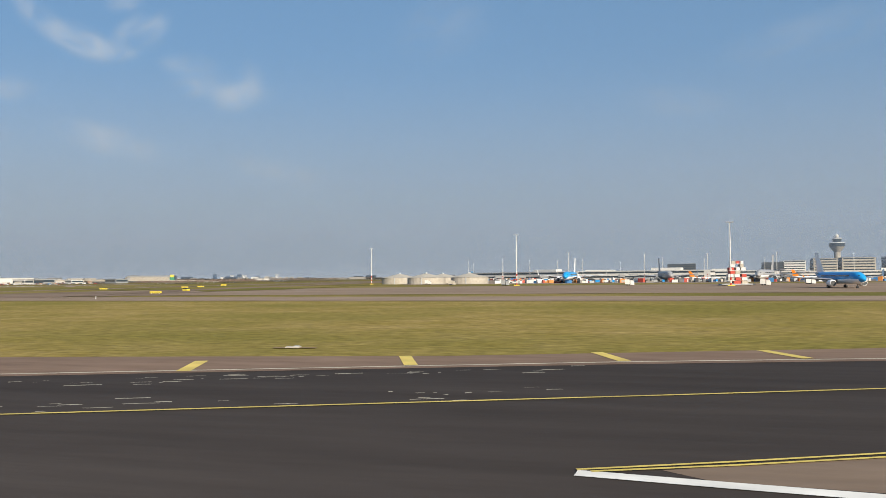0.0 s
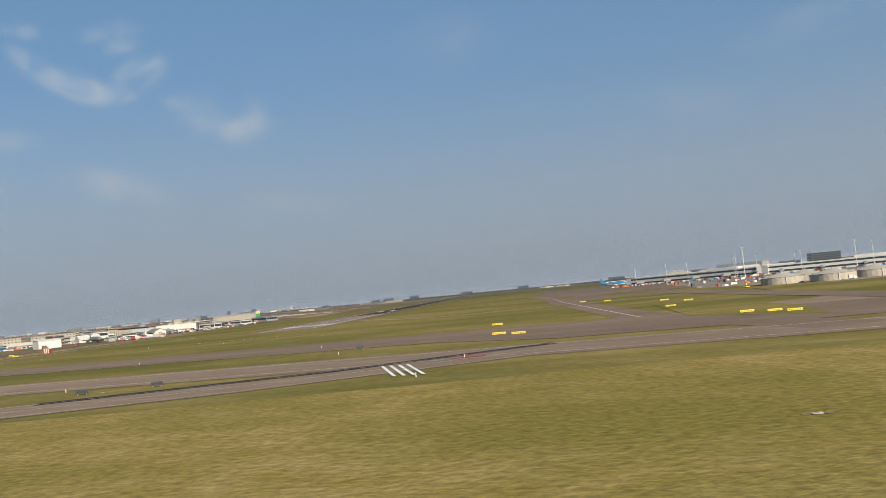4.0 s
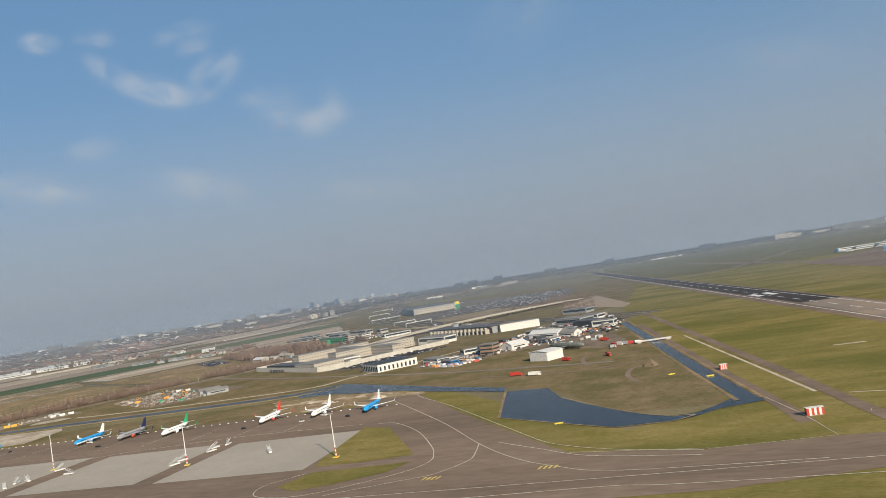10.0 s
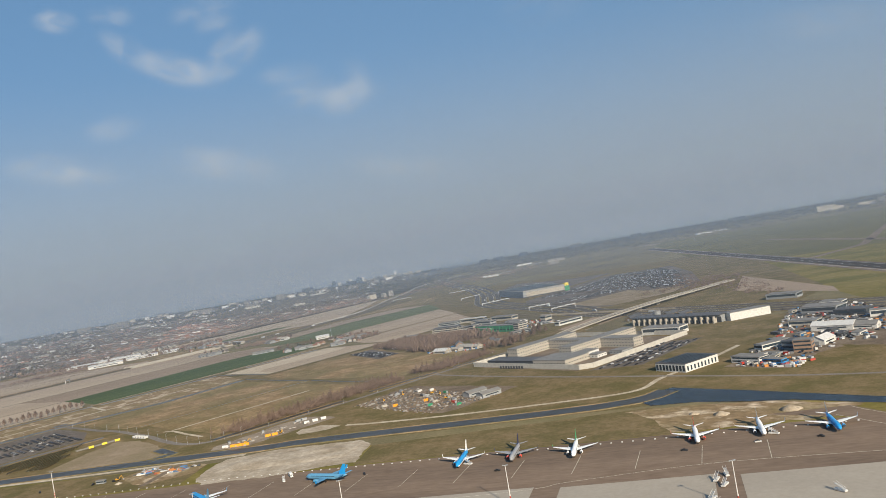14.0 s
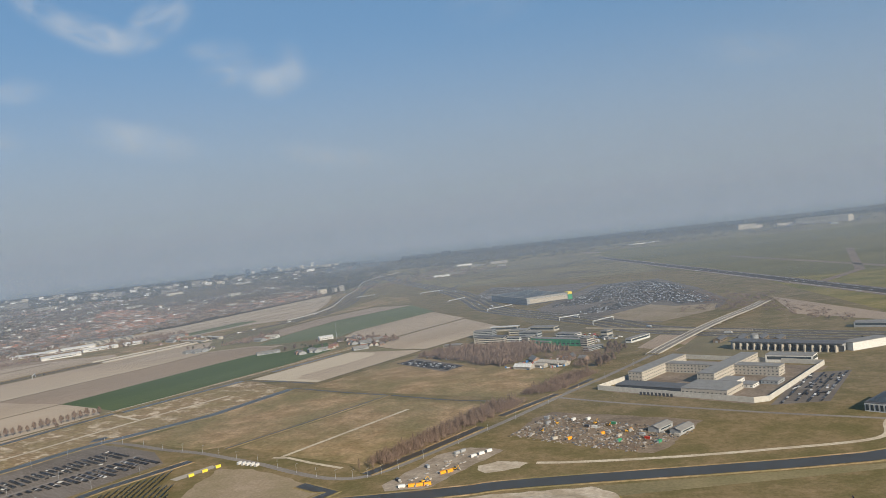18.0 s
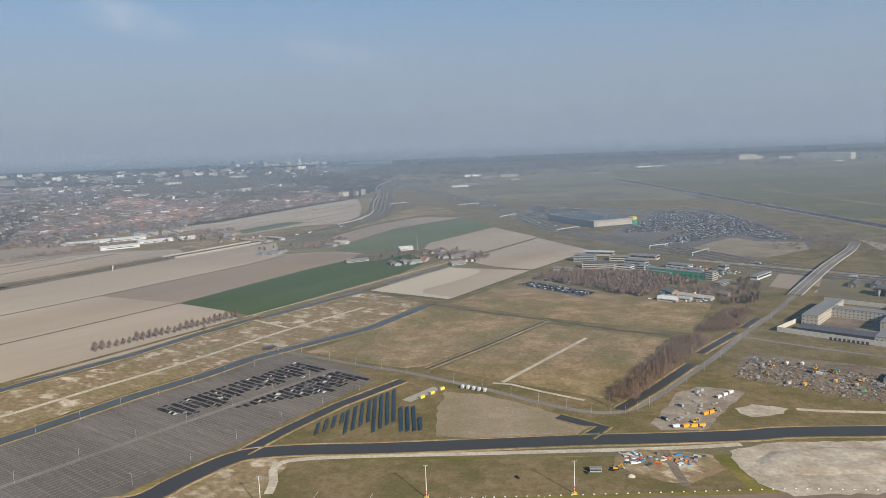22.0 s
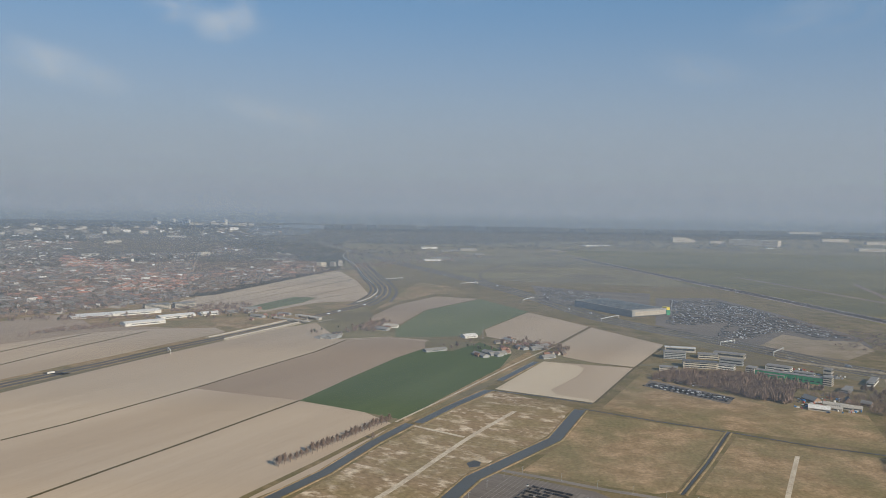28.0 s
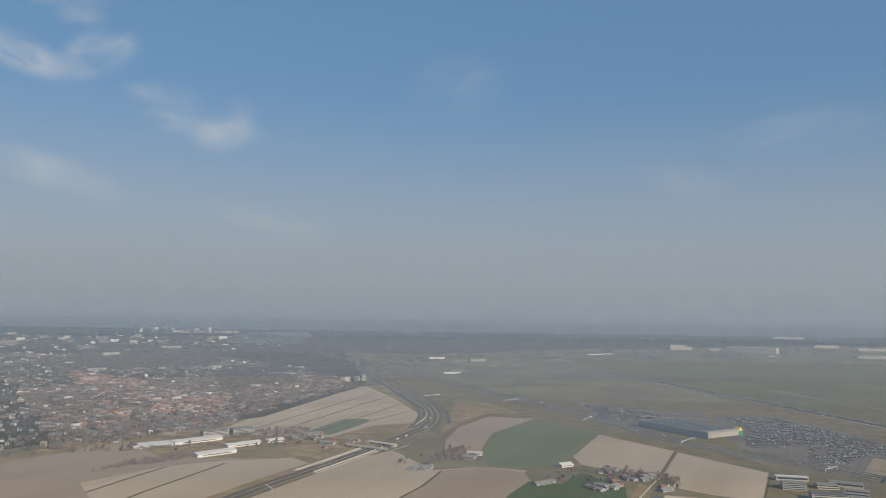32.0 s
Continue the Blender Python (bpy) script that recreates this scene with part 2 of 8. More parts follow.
M_WATER = water_mat("pond_water", (0.016, 0.021, 0.026), 0.22, 0.2)
M_DITCH = water_mat("dark_ditch_water", (0.050, 0.048, 0.045), 0.2, 0.3)
# polder ditches: reflected sky is put into the lighter base colour
M_POLDER = water_mat("sky_tinted_polder_water", (0.074, 0.076, 0.074), 0.22, 0.3)
W_WHITE = paint("white_cladding", (0.56, 0.55, 0.53), 0.6)
W_FAR = paint("far_grey_walls", (0.19, 0.18, 0.17), 0.8, random_hue=0.35)
W_CREAM = paint("cream_concrete", (0.36, 0.33, 0.285), 0.8)
W_GREY = paint("grey_cladding", (0.26, 0.27, 0.28), 0.5)
W_DARK = paint("dark_cladding", (0.045, 0.05, 0.058), 0.5)
W_BRICK = paint("brown_brick", (0.27, 0.18, 0.13), 0.85)
W_GREEN = paint("green_cladding", (0.035, 0.22, 0.115), 0.5)
W_ROOF = paint("grey_roofing", (0.19, 0.183, 0.173), 0.8, size=6)
W_ROOFDARK = paint("dark_roofing", (0.085, 0.085, 0.09), 0.7, size=6)
W_GLASS = paint("window_glass", (0.035, 0.05, 0.065), 0.12, spec=0.8)
W_YELLOW = paint("yellow_panel", (0.66, 0.52, 0.06), 0.5)
W_RED = paint("red_paint", (0.38, 0.045, 0.03), 0.45)
W_BLUE = paint("blue_paint", (0.015, 0.22, 0.56), 0.3)
W_ORANGE = paint("orange_paint", (0.72, 0.29, 0.02), 0.5)
W_STEEL = paint("galvanised_steel", (0.46, 0.47, 0.48), 0.45, metal=0.4)
W_BLACK = paint("black_rubber", (0.02, 0.02, 0.022), 0.7)
W_TIMBER = paint("weathered_timber", (0.15, 0.11, 0.07), 0.85)


# ---- building helpers: bmesh pieces in plan metres ----
def box(bm, x, y, z, sx, sy, sz, rz=0.0):
    """A box on height z, its middle at x, y."""
    m = Matrix.Translation((x, y, z + sz / 2)) @ Matrix.Rotation(radians(rz), 4, "Z") @ Matrix.Diagonal((sx, sy, sz, 1))
    bmesh.ops.create_cube(bm, size=1, matrix=m)
    return bm


def rod(bm, a, b, r0, r1=None, n=8):
    a, b = Vector(a), Vector(b)
    m = Matrix.Translation((a + b) / 2) @ (b - a).to_track_quat("Z", "Y").to_matrix().to_4x4()
    bmesh.ops.create_cone(bm, cap_ends=True, segments=n, radius1=r0, radius2=r0 if r1 is None else r1, depth=(b - a).length, matrix=m)
    return bm


def prism(bm, pts, z0, z1):
    low = [bm.verts.new((x, y, z0)) for x, y in pts]
    top = [bm.verts.new((x, y, z1)) for x, y in pts]
    n = len(pts)
    bm.faces.new(top)
    bm.faces.new(low[::-1])
    for i in range(n):
        bm.faces.new((low[i], low[(i + 1) % n], top[(i + 1) % n], top[i]))
    bmesh.ops.recalc_face_normals(bm, faces=bm.faces)
    return bm


def B():
    return bmesh.new()


def mesh_of(name, bm, material):
    me = bpy.data.meshes.new(name)
    bm.transform(Matrix.Scale(K, 4))
    bm.to_mesh(me)
    bm.free()
    me.materials.append(material)
    return me


def part(name, bm, material, parent=None, label=""):
    ob = new(name, mesh_of(name, bm, material))
    ob.parent = parent
    if label:
        ob["label"] = label
    return ob


def shared(name, me, parent, x, y, z, rz=0.0):
    """A further object on a mesh that is already made, under its thing."""
    ob = new(name, me)
    ob.parent = parent
    ob.matrix_basis = pose(x * K, y * K, z * K, 0, 0, rz)
    return ob


def thing(name, x, y, z=0.0, rz=0.0, label="", category="", group="", kind=""):
    ob = new(name)
    ob.empty_display_size = 0.1
    ob.matrix_basis = pose(x * K, y * K, z * K, 0, 0, rz)
    return tagged(ob, label, category, group, kind)


def at(x, y, z=0.0, rz=0.0):
    return pose(x * K, y * K, z * K, 0, 0, rz)


def smooth(ob):
    ob.data.polygons.foreach_set("use_smooth", [True] * len(ob.data.polygons))
    return ob


# ---- the ground and what is laid on it ----
def ragged(pts, amp):
    """The same outline with uneven, worn edges."""
    out = []
    for i, a in enumerate(pts):
        a, b = Vector(a), Vector(pts[(i + 1) % len(pts)])
        n = max(1, min(24, int((b - a).length / 6)))
        d = (b - a).normalized()
        for k in range(n):
            p = a + (b - a) * k / n
            w = amp * (noise.noise((p.x * .07, p.y * .07, 3.3)) * 1.4 + noise.noise((p.x * .25, p.y * .25, 8.1)) * .7)
            out.append((p.x - d.y * w, p.y + d.x * w))
    return out


def flat(name, pts, material, z, label="", category="", parent=None):
    bm = B()
    if material in (M_SAND, M_WASTE, M_PALEYARD, M_YARD, M_PLOT):
        pts = ragged(pts, 2.6)
    f = bm.faces.new([bm.verts.new((x, y, z)) for x, y in pts])
    f.normal_update()
    if f.normal.z < 0:
        f.normal_flip()
    bmesh.ops.triangulate(bm, faces=bm.faces)
    ob = part(name, bm, material, parent)
    return ob if parent else tagged(ob, label, category, "", "structure")


def curve_through(pts, steps=6):
    """A smooth line through the points."""
    out = []
    for i in range(len(pts) - 1):
        p0, p1, p2, p3 = (Vector(pts[max(0, min(len(pts) - 1, j))]) for j in (i - 1, i, i + 1, i + 2))
        for s in range(steps):
            t = s / steps
            out.append(0.5 * (2 * p1 + (p2 - p0) * t + (2 * p0 - 5 * p1 + 4 * p2 - p3) * t * t + (3 * p1 - p0 - 3 * p2 + p3) * t ** 3))
    return out + [Vector(pts[-1])]


def ribbon(bm, line, width, z, off=0.0):
    """A band along a line of 2D points, shifted sideways by off."""
    line = [Vector(p) for p in line]
    prev = None
    for i, p in enumerate(line):
        d = (line[min(i + 1, len(line) - 1)] - line[max(i - 1, 0)]).normalized()
        s = Vector((-d.y, d.x))
        a, b = p + s * (off + width / 2), p + s * (off - width / 2)
        now = bm.verts.new((a.x, a.y, z)), bm.verts.new((b.x, b.y, z))
        if prev:
            bm.faces.new((prev[0], prev[1], now[1], now[0]))
        prev = now
    return bm


def strip(name, line, width, material, z, label="", category="", off=0.0, parent=None):
    ob = part(name, ribbon(B(), line, width, z, off), material, parent)
    return ob if parent else tagged(ob, label, category, "", "structure")


def bank(bm, line, width, h, off):
    """A low ridge with sloping sides along a line."""
    line = [Vector(p) for p in line]
    prev = None
    for i, p in enumerate(line):
        d = (line[min(i + 1, len(line) - 1)] - line[max(i - 1, 0)]).normalized()
        s = Vector((-d.y, d.x))
        now = []
        for o, z in ((-0.5, 0.0), (-0.2, h), (0.2, h), (0.5, 0.0)):
            q = p + s * (off + o * width)
            now.append(bm.verts.new((q.x, q.y, z)))
        if prev:
            for k in range(3):
                bm.faces.new((prev[k], prev[k + 1], now[k + 1], now[k]))
        prev = now
    bmesh.ops.recalc_face_normals(bm, faces=bm.faces)
    return bm


WATER_LEVEL = itertools.count()


def canal(name, line, width, label, material=None, water=None):
    w = strip(name, line, width, water or M_DITCH, 0.28 + 0.014 * next(WATER_LEVEL), label, "canal")
    bm = bank(B(), line, 4.0, 0.5, width / 2 + 1.8)
    bank(bm, line, 4.0, 0.5, -width / 2 - 1.8)
    part("bank", bm, material or M_ROUGH, w, "low grassy bank")
    return w
flat("ground", [(-26000, -3000), (26000, -3000), (26000, 27000), (-26000, 27000)], M_LAND, 0.0, "flat open polder land of grass and bare soil", "ground")
flat("airfield_grass", [(-1712, -899), (5200, -900), (5200, 5200), (-448, 5573), (-219, 2472), (-93, 1500), (-56, 1007), (18, 454), (-31, 413), (-210, 644), (-614, 634), (-1148, 601), (-1262, 520), (-1710, 296)],
     M_GRASS, 0.03, "olive green mown airfield grass", "grass")

flat("runway_grass", [(-900, 0), (150, 10), (560, 50), (700, 72), (1000, 163), (1000, 205), (640, 218), (300, 150), (230, 118), (-900, 100)], M_DRYGRASS, 0.05, "dry yellow green mown grass beside the runway", "grass")
flat("polder_verge", [(-1911, 176), (-1189, 561), (-873, 690), (-578, 964), (-448, 1181), (-585, 1546), (-927, 1513), (-1113, 1507), (-1207, 1346), (-1598, 691), (-1790, 394)], M_BANK, 0.02, "tan and olive rough grass round ditches and roads", "verge")
flat("far_grass", [(5200, 2300), (5200, 5200), (-448, 5573), (-219, 2472), (-198, 2274)], M_FARGRASS, 0.045, "dull green grass of the far airfield", "grass")
flat("canal_verge", [(-1148, 613), (-872, 641), (-360, 678), (-366, 777), (-706, 716), (-883, 702), (-1007, 660)], M_BANK, 0.025, "tan and olive rough grass along the canal", "verge")
flat("town_verge", [(-2816, 1336), (-2471, 1978), (-2410, 2114), (-2139, 2515), (-1784, 3536), (-1684, 3587), (-1519, 3022), (-1477, 2608), (-1627, 2128), (-1771, 1838), (-2463, 492), (-2914, 691)], M_ROUGH, 0.05, "brown fields and verges before the town", "verge")
flat("junction_verge", [(-1533, 2393), (-1425, 1876), (-927, 1533), (-668, 1583), (-786, 1967), (-1035, 2849), (-1394, 3613), (-1749, 4940), (-1519, 3022)], M_BANK, 0.052, "rough tan grass between the motorways", "verge")
flat("motorway_land", [(-1087, 3195), (-227, 3024), (-85, 2280), (-78, 1403), (-167, 1234), (-348, 1349), (-587, 1605), (-779, 2019), (-911, 2456), (-1035, 2899)], M_BANK, 0.048, "rough tan grass between motorway and car park", "verge")
# own runway and its shoulder
flat("runway", [(-2613, -50), (1900, -45), (1893, 406), (1196, 228), (818.9, 102.2), (802.7, 97.8), (786.2, 92.2), (767.9, 86), (733, 80.7), (716, 78), (697, 74.9), (640, 66), (560, 56), (150, 20), (-2613, 0)], M_RUNWAY, 0.06, "dark grey asphalt runway", "runway")
flat("shoulder", [(150, 14), (560, 54), (640, 65), (697, 74), (716, 77.2), (733, 80), (767, 85), (786, 91.5), (803, 97), (819, 101.4), (1196, 228), (1893, 404), (1893, 416), (1196, 238), (821, 110), (791, 100), (731, 89.8), (720, 89.1), (703, 88.6), (685, 87.4), (656, 88), (600, 87), (560, 84), (150, 76)], M_SHOULDER, 0.08, "brown grey asphalt runway shoulder", "shoulder")
flat("pale_paving", [(803.8, 71.6), (811, 74.9), (900, 114), (900, 60), (809, 70.4), (805, 70.7)], M_TAXI, 0.07, "pale brown paving inside the edge lines", "paving")
mark = strip("runway_marking", [(640, 36), (778.45, 75.33), (786.7, 78.4), (795.6, 81.7), (805.1, 85.2), (814.6, 88.8), (958, 147)], 0.24, M_YELLOW, 0.1, "worn yellow and white painted lines on the asphalt", "marking")
for line, w, m, nm, z in (([(801.5, 71.12), (805.8, 72.86), (810.3, 74.82), (840, 88)], 0.16, M_YELLOW, "double_line", 0.102), ([(801.9, 71.0), (805.9, 72.5), (810.5, 74.45), (840, 87.2)], 0.16, M_YELLOW, "double_line", 0.102),
                          ([(801.5, 70.8), (805.5, 70.3), (808.8, 69.95), (840, 66.5)], 0.62, M_WHITE, "edge_line", 0.09), ([(560, 54.5), (640, 66.2), (697, 75.1), (716, 78.2), (733, 80.9), (767.9, 86.3)], 0.16, M_YELLOW, "edge_line", 0.1), ([(767.9, 86.3), (786.2, 92.5), (802.7, 98.1), (818.9, 102.5)], 0.3, M_FADED, "edge_line", 0.1), ([(640, 66.9), (697, 75.8), (716, 78.7), (733, 81.4)], 0.12, M_FADED, "edge_line", 0.1)):
    strip(nm, line, w, m, z, parent=mark)
for x, y in ((777.8, 89.3), (790.2, 94.3), (802.9, 98.6), (814.2, 101.8), (760.5, 85.9), (745, 83.3), (729.4, 80.8), (713.6, 78.2), (698.6, 75.6), (683, 73.2), (667.5, 70.8), (652, 68.3)):
    strip("bar", [(x, y), (x - (1.9 if x > 720 else 0.8), y + (5.2 if x > 735 else 6.4))], 0.85, M_YELLOW, 0.104, parent=mark)
cracks = B()
for x, y in ((672, 80), (684, 84), (702, 85), (655, 78), (723, 86.5)):
    pts = [(x + random.uniform(-.25, .25), y + k * .6) for k in range(6)]
    ribbon(cracks, pts, 0.09, 0.085)
    ribbon(cracks, [(x + k * 1.4, y + random.uniform(-.1, .1)) for k in range(5)], 0.06, 0.086)
tagged(part("cracks", cracks, M_FRESH), "thin dark tarred cracks in the shoulder", "cracks", "", "stuff")
scuff = B()
for i in range(150):
    x, y = random.uniform(735, 800), 0
    y = 62.3 + (x - 735) * .42 + random.choice((-3.2, 5.2)) + random.gauss(0, .8)
    l = random.uniform(0.1, 1.5)
    ribbon(scuff, [(x, y), (x + l * .5, y + l * .2 + random.uniform(-.05, .05)), (x + l, y + l * .38)], random.uniform(0.03, 0.13), 0.064 + i * .00003)
tagged(part("pale_scuffs", scuff, M_FADED), "pale scuffs and chipped patches on the runway asphalt", "scuffs", "", "stuff")

# the parallel runway, its crossing and the taxiway band
taxi = flat("taxiway", [(-1710, 258), (-149, 300), (6, 304), (67, 318), (100, 320), (234, 311), (414, 301), (464, 273), (634, 269), (633, 351), (423, 364), (247, 357), (95, 366), (59, 366), (6, 362), (-57, 376), (-77, 404), (-140, 498), (-214, 615), (-273, 611), (-217, 584), (-593, 572), (-738, 559), (-1121, 520), (-1709, 464)],
     M_TAXI, 0.14, "brown grey asphalt taxiway and aircraft apron", "taxiway")
strip("taxiway", [(-230, 233), (634, 242), (997, 228), (1894, 256)], 37, M_TAXI2, 0.12, "brown grey asphalt parallel taxiway with white edge lines", "taxiway")
for off in (-13, 13):
    strip("edge_line", [(-230, 233), (634, 242)], 0.4, M_FADED, 0.2, parent=mark, off=off)
strip("taxiway", [(206, 105), (284, 152), (396, 198), (464, 239)], 26, M_TAXI2, 0.13, "asphalt link taxiway with pale centre line", "taxiway")
strip("fresh_strip", [(349, 191), (411, 218), (464, 255)], 5, M_FRESH, 0.17, "fresh black asphalt edge repair", "repair")
for off in (-11, 0, 11):
    strip("edge_line", curve_through([(206, 105), (284, 152), (396, 198), (464, 239)]), 0.28, M_FADED, 0.21, parent=mark, off=off)
flat("taxiway", [(54, 334), (63, 324), (66, 320), (80, 256), (75, 250), (66, 244), (99, 244), (91, 250), (87, 256), (72, 321), (75, 325), (84, 335)], M_TAXI, 0.17, "narrow asphalt link between the taxiways", "taxiway")
flat("taxiway", [(80, 339), (89, 329), (92, 325), (104, 256), (99, 250), (90, 244), (123, 246), (115, 252), (111, 258), (99, 325), (102, 329), (111, 339)], M_TAXI, 0.17, "narrow asphalt link between the taxiways", "taxiway")
# crossing taxiways that run away from the runway
strip("taxiway", [(539, 240), (496, 338), (438, 700), (410, 918), (345, 1306)], 22, M_TAXI, 0.125, "long asphalt taxiway with white centre line", "taxiway")
strip("edge_line", [(491, 354), (438, 700), (410, 918), (345, 1306)], 0.8, M_FADED, 0.2, parent=mark)
flat("apron", [(473, 346), (634, 280), (2392, 385), (2400, 640), (898, 563), (695, 483), (594, 418)], M_TAXI2, 0.11, "wide brown grey asphalt apron", "apron")
flat("grass_island", [(508, 337), (545, 287), (550, 350), (539, 432), (501, 485)], M_GRASS, 0.2, "green grass island between the taxiways", "grass")
flat("grass_island", [(582, 682), (612, 601), (638, 399), (622, 351), (587, 395), (575, 472)], M_GRASS, 0.2, "green grass island beside the apron", "grass")
flat("taxiway", [(579, 254), (592, 282), (572, 410), (482, 1008), (512, 1000), (597, 396), (624, 253)], M_TAXI, 0.215, "straight asphalt taxiway between grass islands", "taxiway")
flat("apron", [(640, 620), (2400, 700), (2400, 2400), (1000, 2400), (560, 1500), (560, 800)], M_PALE, 0.12, "pale worn apron before the terminal piers", "apron")

# the runway to the north with its pale threshold
RW, RD = Vector((219, 606)), Vector((-0.1597, 0.9872))
RS = Vector((RD.y, -RD.x))


def rw(along, across):
    p = RW + RD * along + RS * across
    return (p.x, p.y)


flat("runway_shoulder", [rw(-8, -36), rw(4200, -36), rw(4200, 36), rw(-8, 36)], M_TAXI, 0.11, "brown asphalt shoulders of the far runway", "shoulder")
flat("runway", [rw(0, -23), rw(385, -15), rw(385, 32), rw(0, 23)], M_PALE, 0.16, "pale worn runway threshold with white bars", "runway")
flat("runway", [rw(385, -15), rw(4150, -23), rw(4150, 23), rw(385, 32)], M_RUNWAY, 0.16, "dark asphalt runway running to the horizon", "runway")
for i in range(12):
    a = (i - 5.5) * 3.5 + (1.5 if i > 5 else -1.5)
    strip("threshold_bar", [rw(60, a), rw(96, a)], 1.9, M_WHITE, 0.24, parent=mark)
for a in (-23, 23):
    strip("edge_line", [rw(0, a), rw(4150, a)], 1.2, M_WHITE, 0.24, parent=mark)
for i in range(52):
    strip("centre_line", [rw(130 + i * 60, 0), rw(160 + i * 60, 0)], 1.1, M_WHITE, 0.24, parent=mark)
for a in (-9.5, 9.5):
    strip("aiming_block", [rw(560, a), rw(615, a)], 9, M_WHITE, 0.24, parent=mark)
for i in range(14):
    strip("light_bar", [rw(-118, (i - 6.5) * 4.2 - 1), rw(-118, (i - 6.5) * 4.2 + 1)], 1.6, M_WHITE, 0.3, parent=mark)
strip("taxiway", curve_through([(560, 650), (419, 627), (350, 616), (316, 636), (246, 722)]), 9, M_PALE, 0.1, "pale service road across the grass", "road")
strip("taxiway", [rw(1500, 30), rw(1700, 240), rw(2600, 700)], 26, M_TAXI, 0.1, "asphalt exit taxiway", "taxiway")
strip("taxiway", [rw(900, 330), rw(2900, 330)], 30, M_TAXI, 0.1, "far asphalt taxiway", "taxiway")

flat("apron", [(307, 1950), (368, 1174), (433, 969), (422, 700), (447, 702), (520, 800), (600, 1165), (700, 1400), (560, 2300)], M_TAXI, 0.115, "brown grey asphalt apron beside the piers", "apron")
flat("grass_island", [(504, 1057), (545, 993), (484, 833), (468, 914)], M_GRASS, 0.2, "green grass island beside the apron", "grass")
# concrete stands, grass islands
for x0, x1 in ((-303, -206), (-412, -318), (-524, -430), (-636, -542), (-748, -654)):
    flat("concrete_stand", [(x0, 386), (x1, 388), (x1, 483), (x0, 479)], M_CONC, 0.22, "pale concrete parking stand for aircraft", "stand")
flat("grass_island", [(-212, 492), (-204, 407), (-200, 392), (-171, 394), (-145, 400), (-154, 418), (-190, 482)], M_GRASS, 0.245, "green grass island edged by a white line", "grass")
flat("grass_island", [(-204, 356), (-189, 346), (-171, 354), (-149, 368), (-141, 385), (-196, 380)], M_GRASS, 0.245, "green grass island edged by a white line", "grass")
for line in ([(-214, 612), (-204, 594), (-163, 539), (-78, 409)], [(-206, 500), (-190, 495), (-163, 461), (-141, 419), (-133, 399), (-130, 382), (-139, 365), (-167, 344), (-188, 337), (-209, 343), (-214, 360), (-199, 379)],
             [(-228, 592), (-196, 546), (-148, 474), (-111, 412), (-85, 376), (-61, 354), (-31, 339), (49, 334)], [(-111, 412), (-108, 393), (-108, 377), (-120, 357), (-135, 350), (-168, 335)],
             [(-78, 409), (-65, 394), (-36, 375), (4, 361)], [(-100, 411), (-74, 389), (-46, 367), (3, 353)], [(-149, 318), (-94, 316), (-35, 318), (0, 314), (145, 309)], [(-1107, 330), (-160, 329), (149, 333)]):
    strip("edge_line", curve_through(line), 0.5, M_FADED, 0.26, parent=mark)
strip("edge_line", curve_through([(-1080, 440), (-502, 472), (-405, 489), (-318, 504), (-218, 503)]), 0.5, M_FADED, 0.262, parent=mark)
for x in range(-1080, -240, 42):
    strip("lead_in_line", [(x, 505), (x + 2, 545)], 0.4, M_FADED, 0.26, parent=mark)

# water: the pond by the apron, the long canal, ditches of the polder
flat("pond", [(-130, 575), (-97, 571), (-81, 525), (-58, 490), (-31, 454), (-11, 436), (3, 437), (14, 450), (26, 470), (38, 466), (40, 452), (16, 442), (3, 429), (-7, 422), (-39, 420), (-63, 438), (-114, 477), (-123, 531)], M_WATER, 0.255, "blue grey pond with reedy edges", "pond")
shore = [(-81, 525), (-58, 490), (-31, 454), (-11, 436), (3, 433)]
reeds = strip("shore", curve_through(shore, 4), 1.3, M_WASTE, 0.34, "pale bare shore and dry reeds round the pond", "shore", off=0.6)
strip("reed_edge", [(-130, 575), (-123, 531), (-114, 477)], 2.0, M_WASTE, 0.34, parent=reeds)
strip("reed_edge", [(-114, 477), (-63, 438), (-39, 420), (-7, 422), (3, 433)], 1.2, M_WASTE, 0.34, parent=reeds)
CANAL = [(-66, 1032), (-23, 782), (11, 582), (33, 459)]
canal("canal", CANAL, 10, "straight drainage canal beside the service road", water=M_WATER)
cb = thing("footbridge", -23, 782, 0, 10, "narrow concrete footbridge over the canal", "bridge")
part("deck", box(B(), 0, 0, 1.2, 34, 2.4, .4), W_CREAM, cb)
for f in (-1, 1):
    part("railing", box(B(), 0, f * 1.1, 1.6, 34, .12, .9), W_STEEL, cb)
    part("abutment", box(B(), f * 14, 0, 0, 4, 2.8, 1.2), W_CREAM, cb)
flat("canal_basin", [(-134, 595), (-196, 637), (-277, 697), (-340, 741), (-363, 724), (-370, 696), (-359, 676), (-320, 673), (-277, 655), (-247, 648), (-206, 621), (-155, 592), (-131, 575)], M_WATER, 0.268, "wide blue grey arm of the canal", "canal")
MAIN = curve_through([(-345, 731), (-405, 693), (-677, 676), (-735, 666), (-807, 657), (-879, 650), (-951, 640), (-1046, 627), (-1118, 620), (-1157, 610), (-1174, 594), (-1194, 557), (-1211, 522), (-1262, 500), (-1333, 398)], 4)
canal("canal", MAIN, 21, "long dark drainage canal between grassy banks")
canal("ditch", [(-1165, 611), (-1143, 666), (-1112, 730), (-1060, 809)], 12, "dark ditch beside the car park")
canal("ditch", [(-895, 705), (-872, 689), (-856, 681), (-873, 656)], 11, "short dark ditch bend")
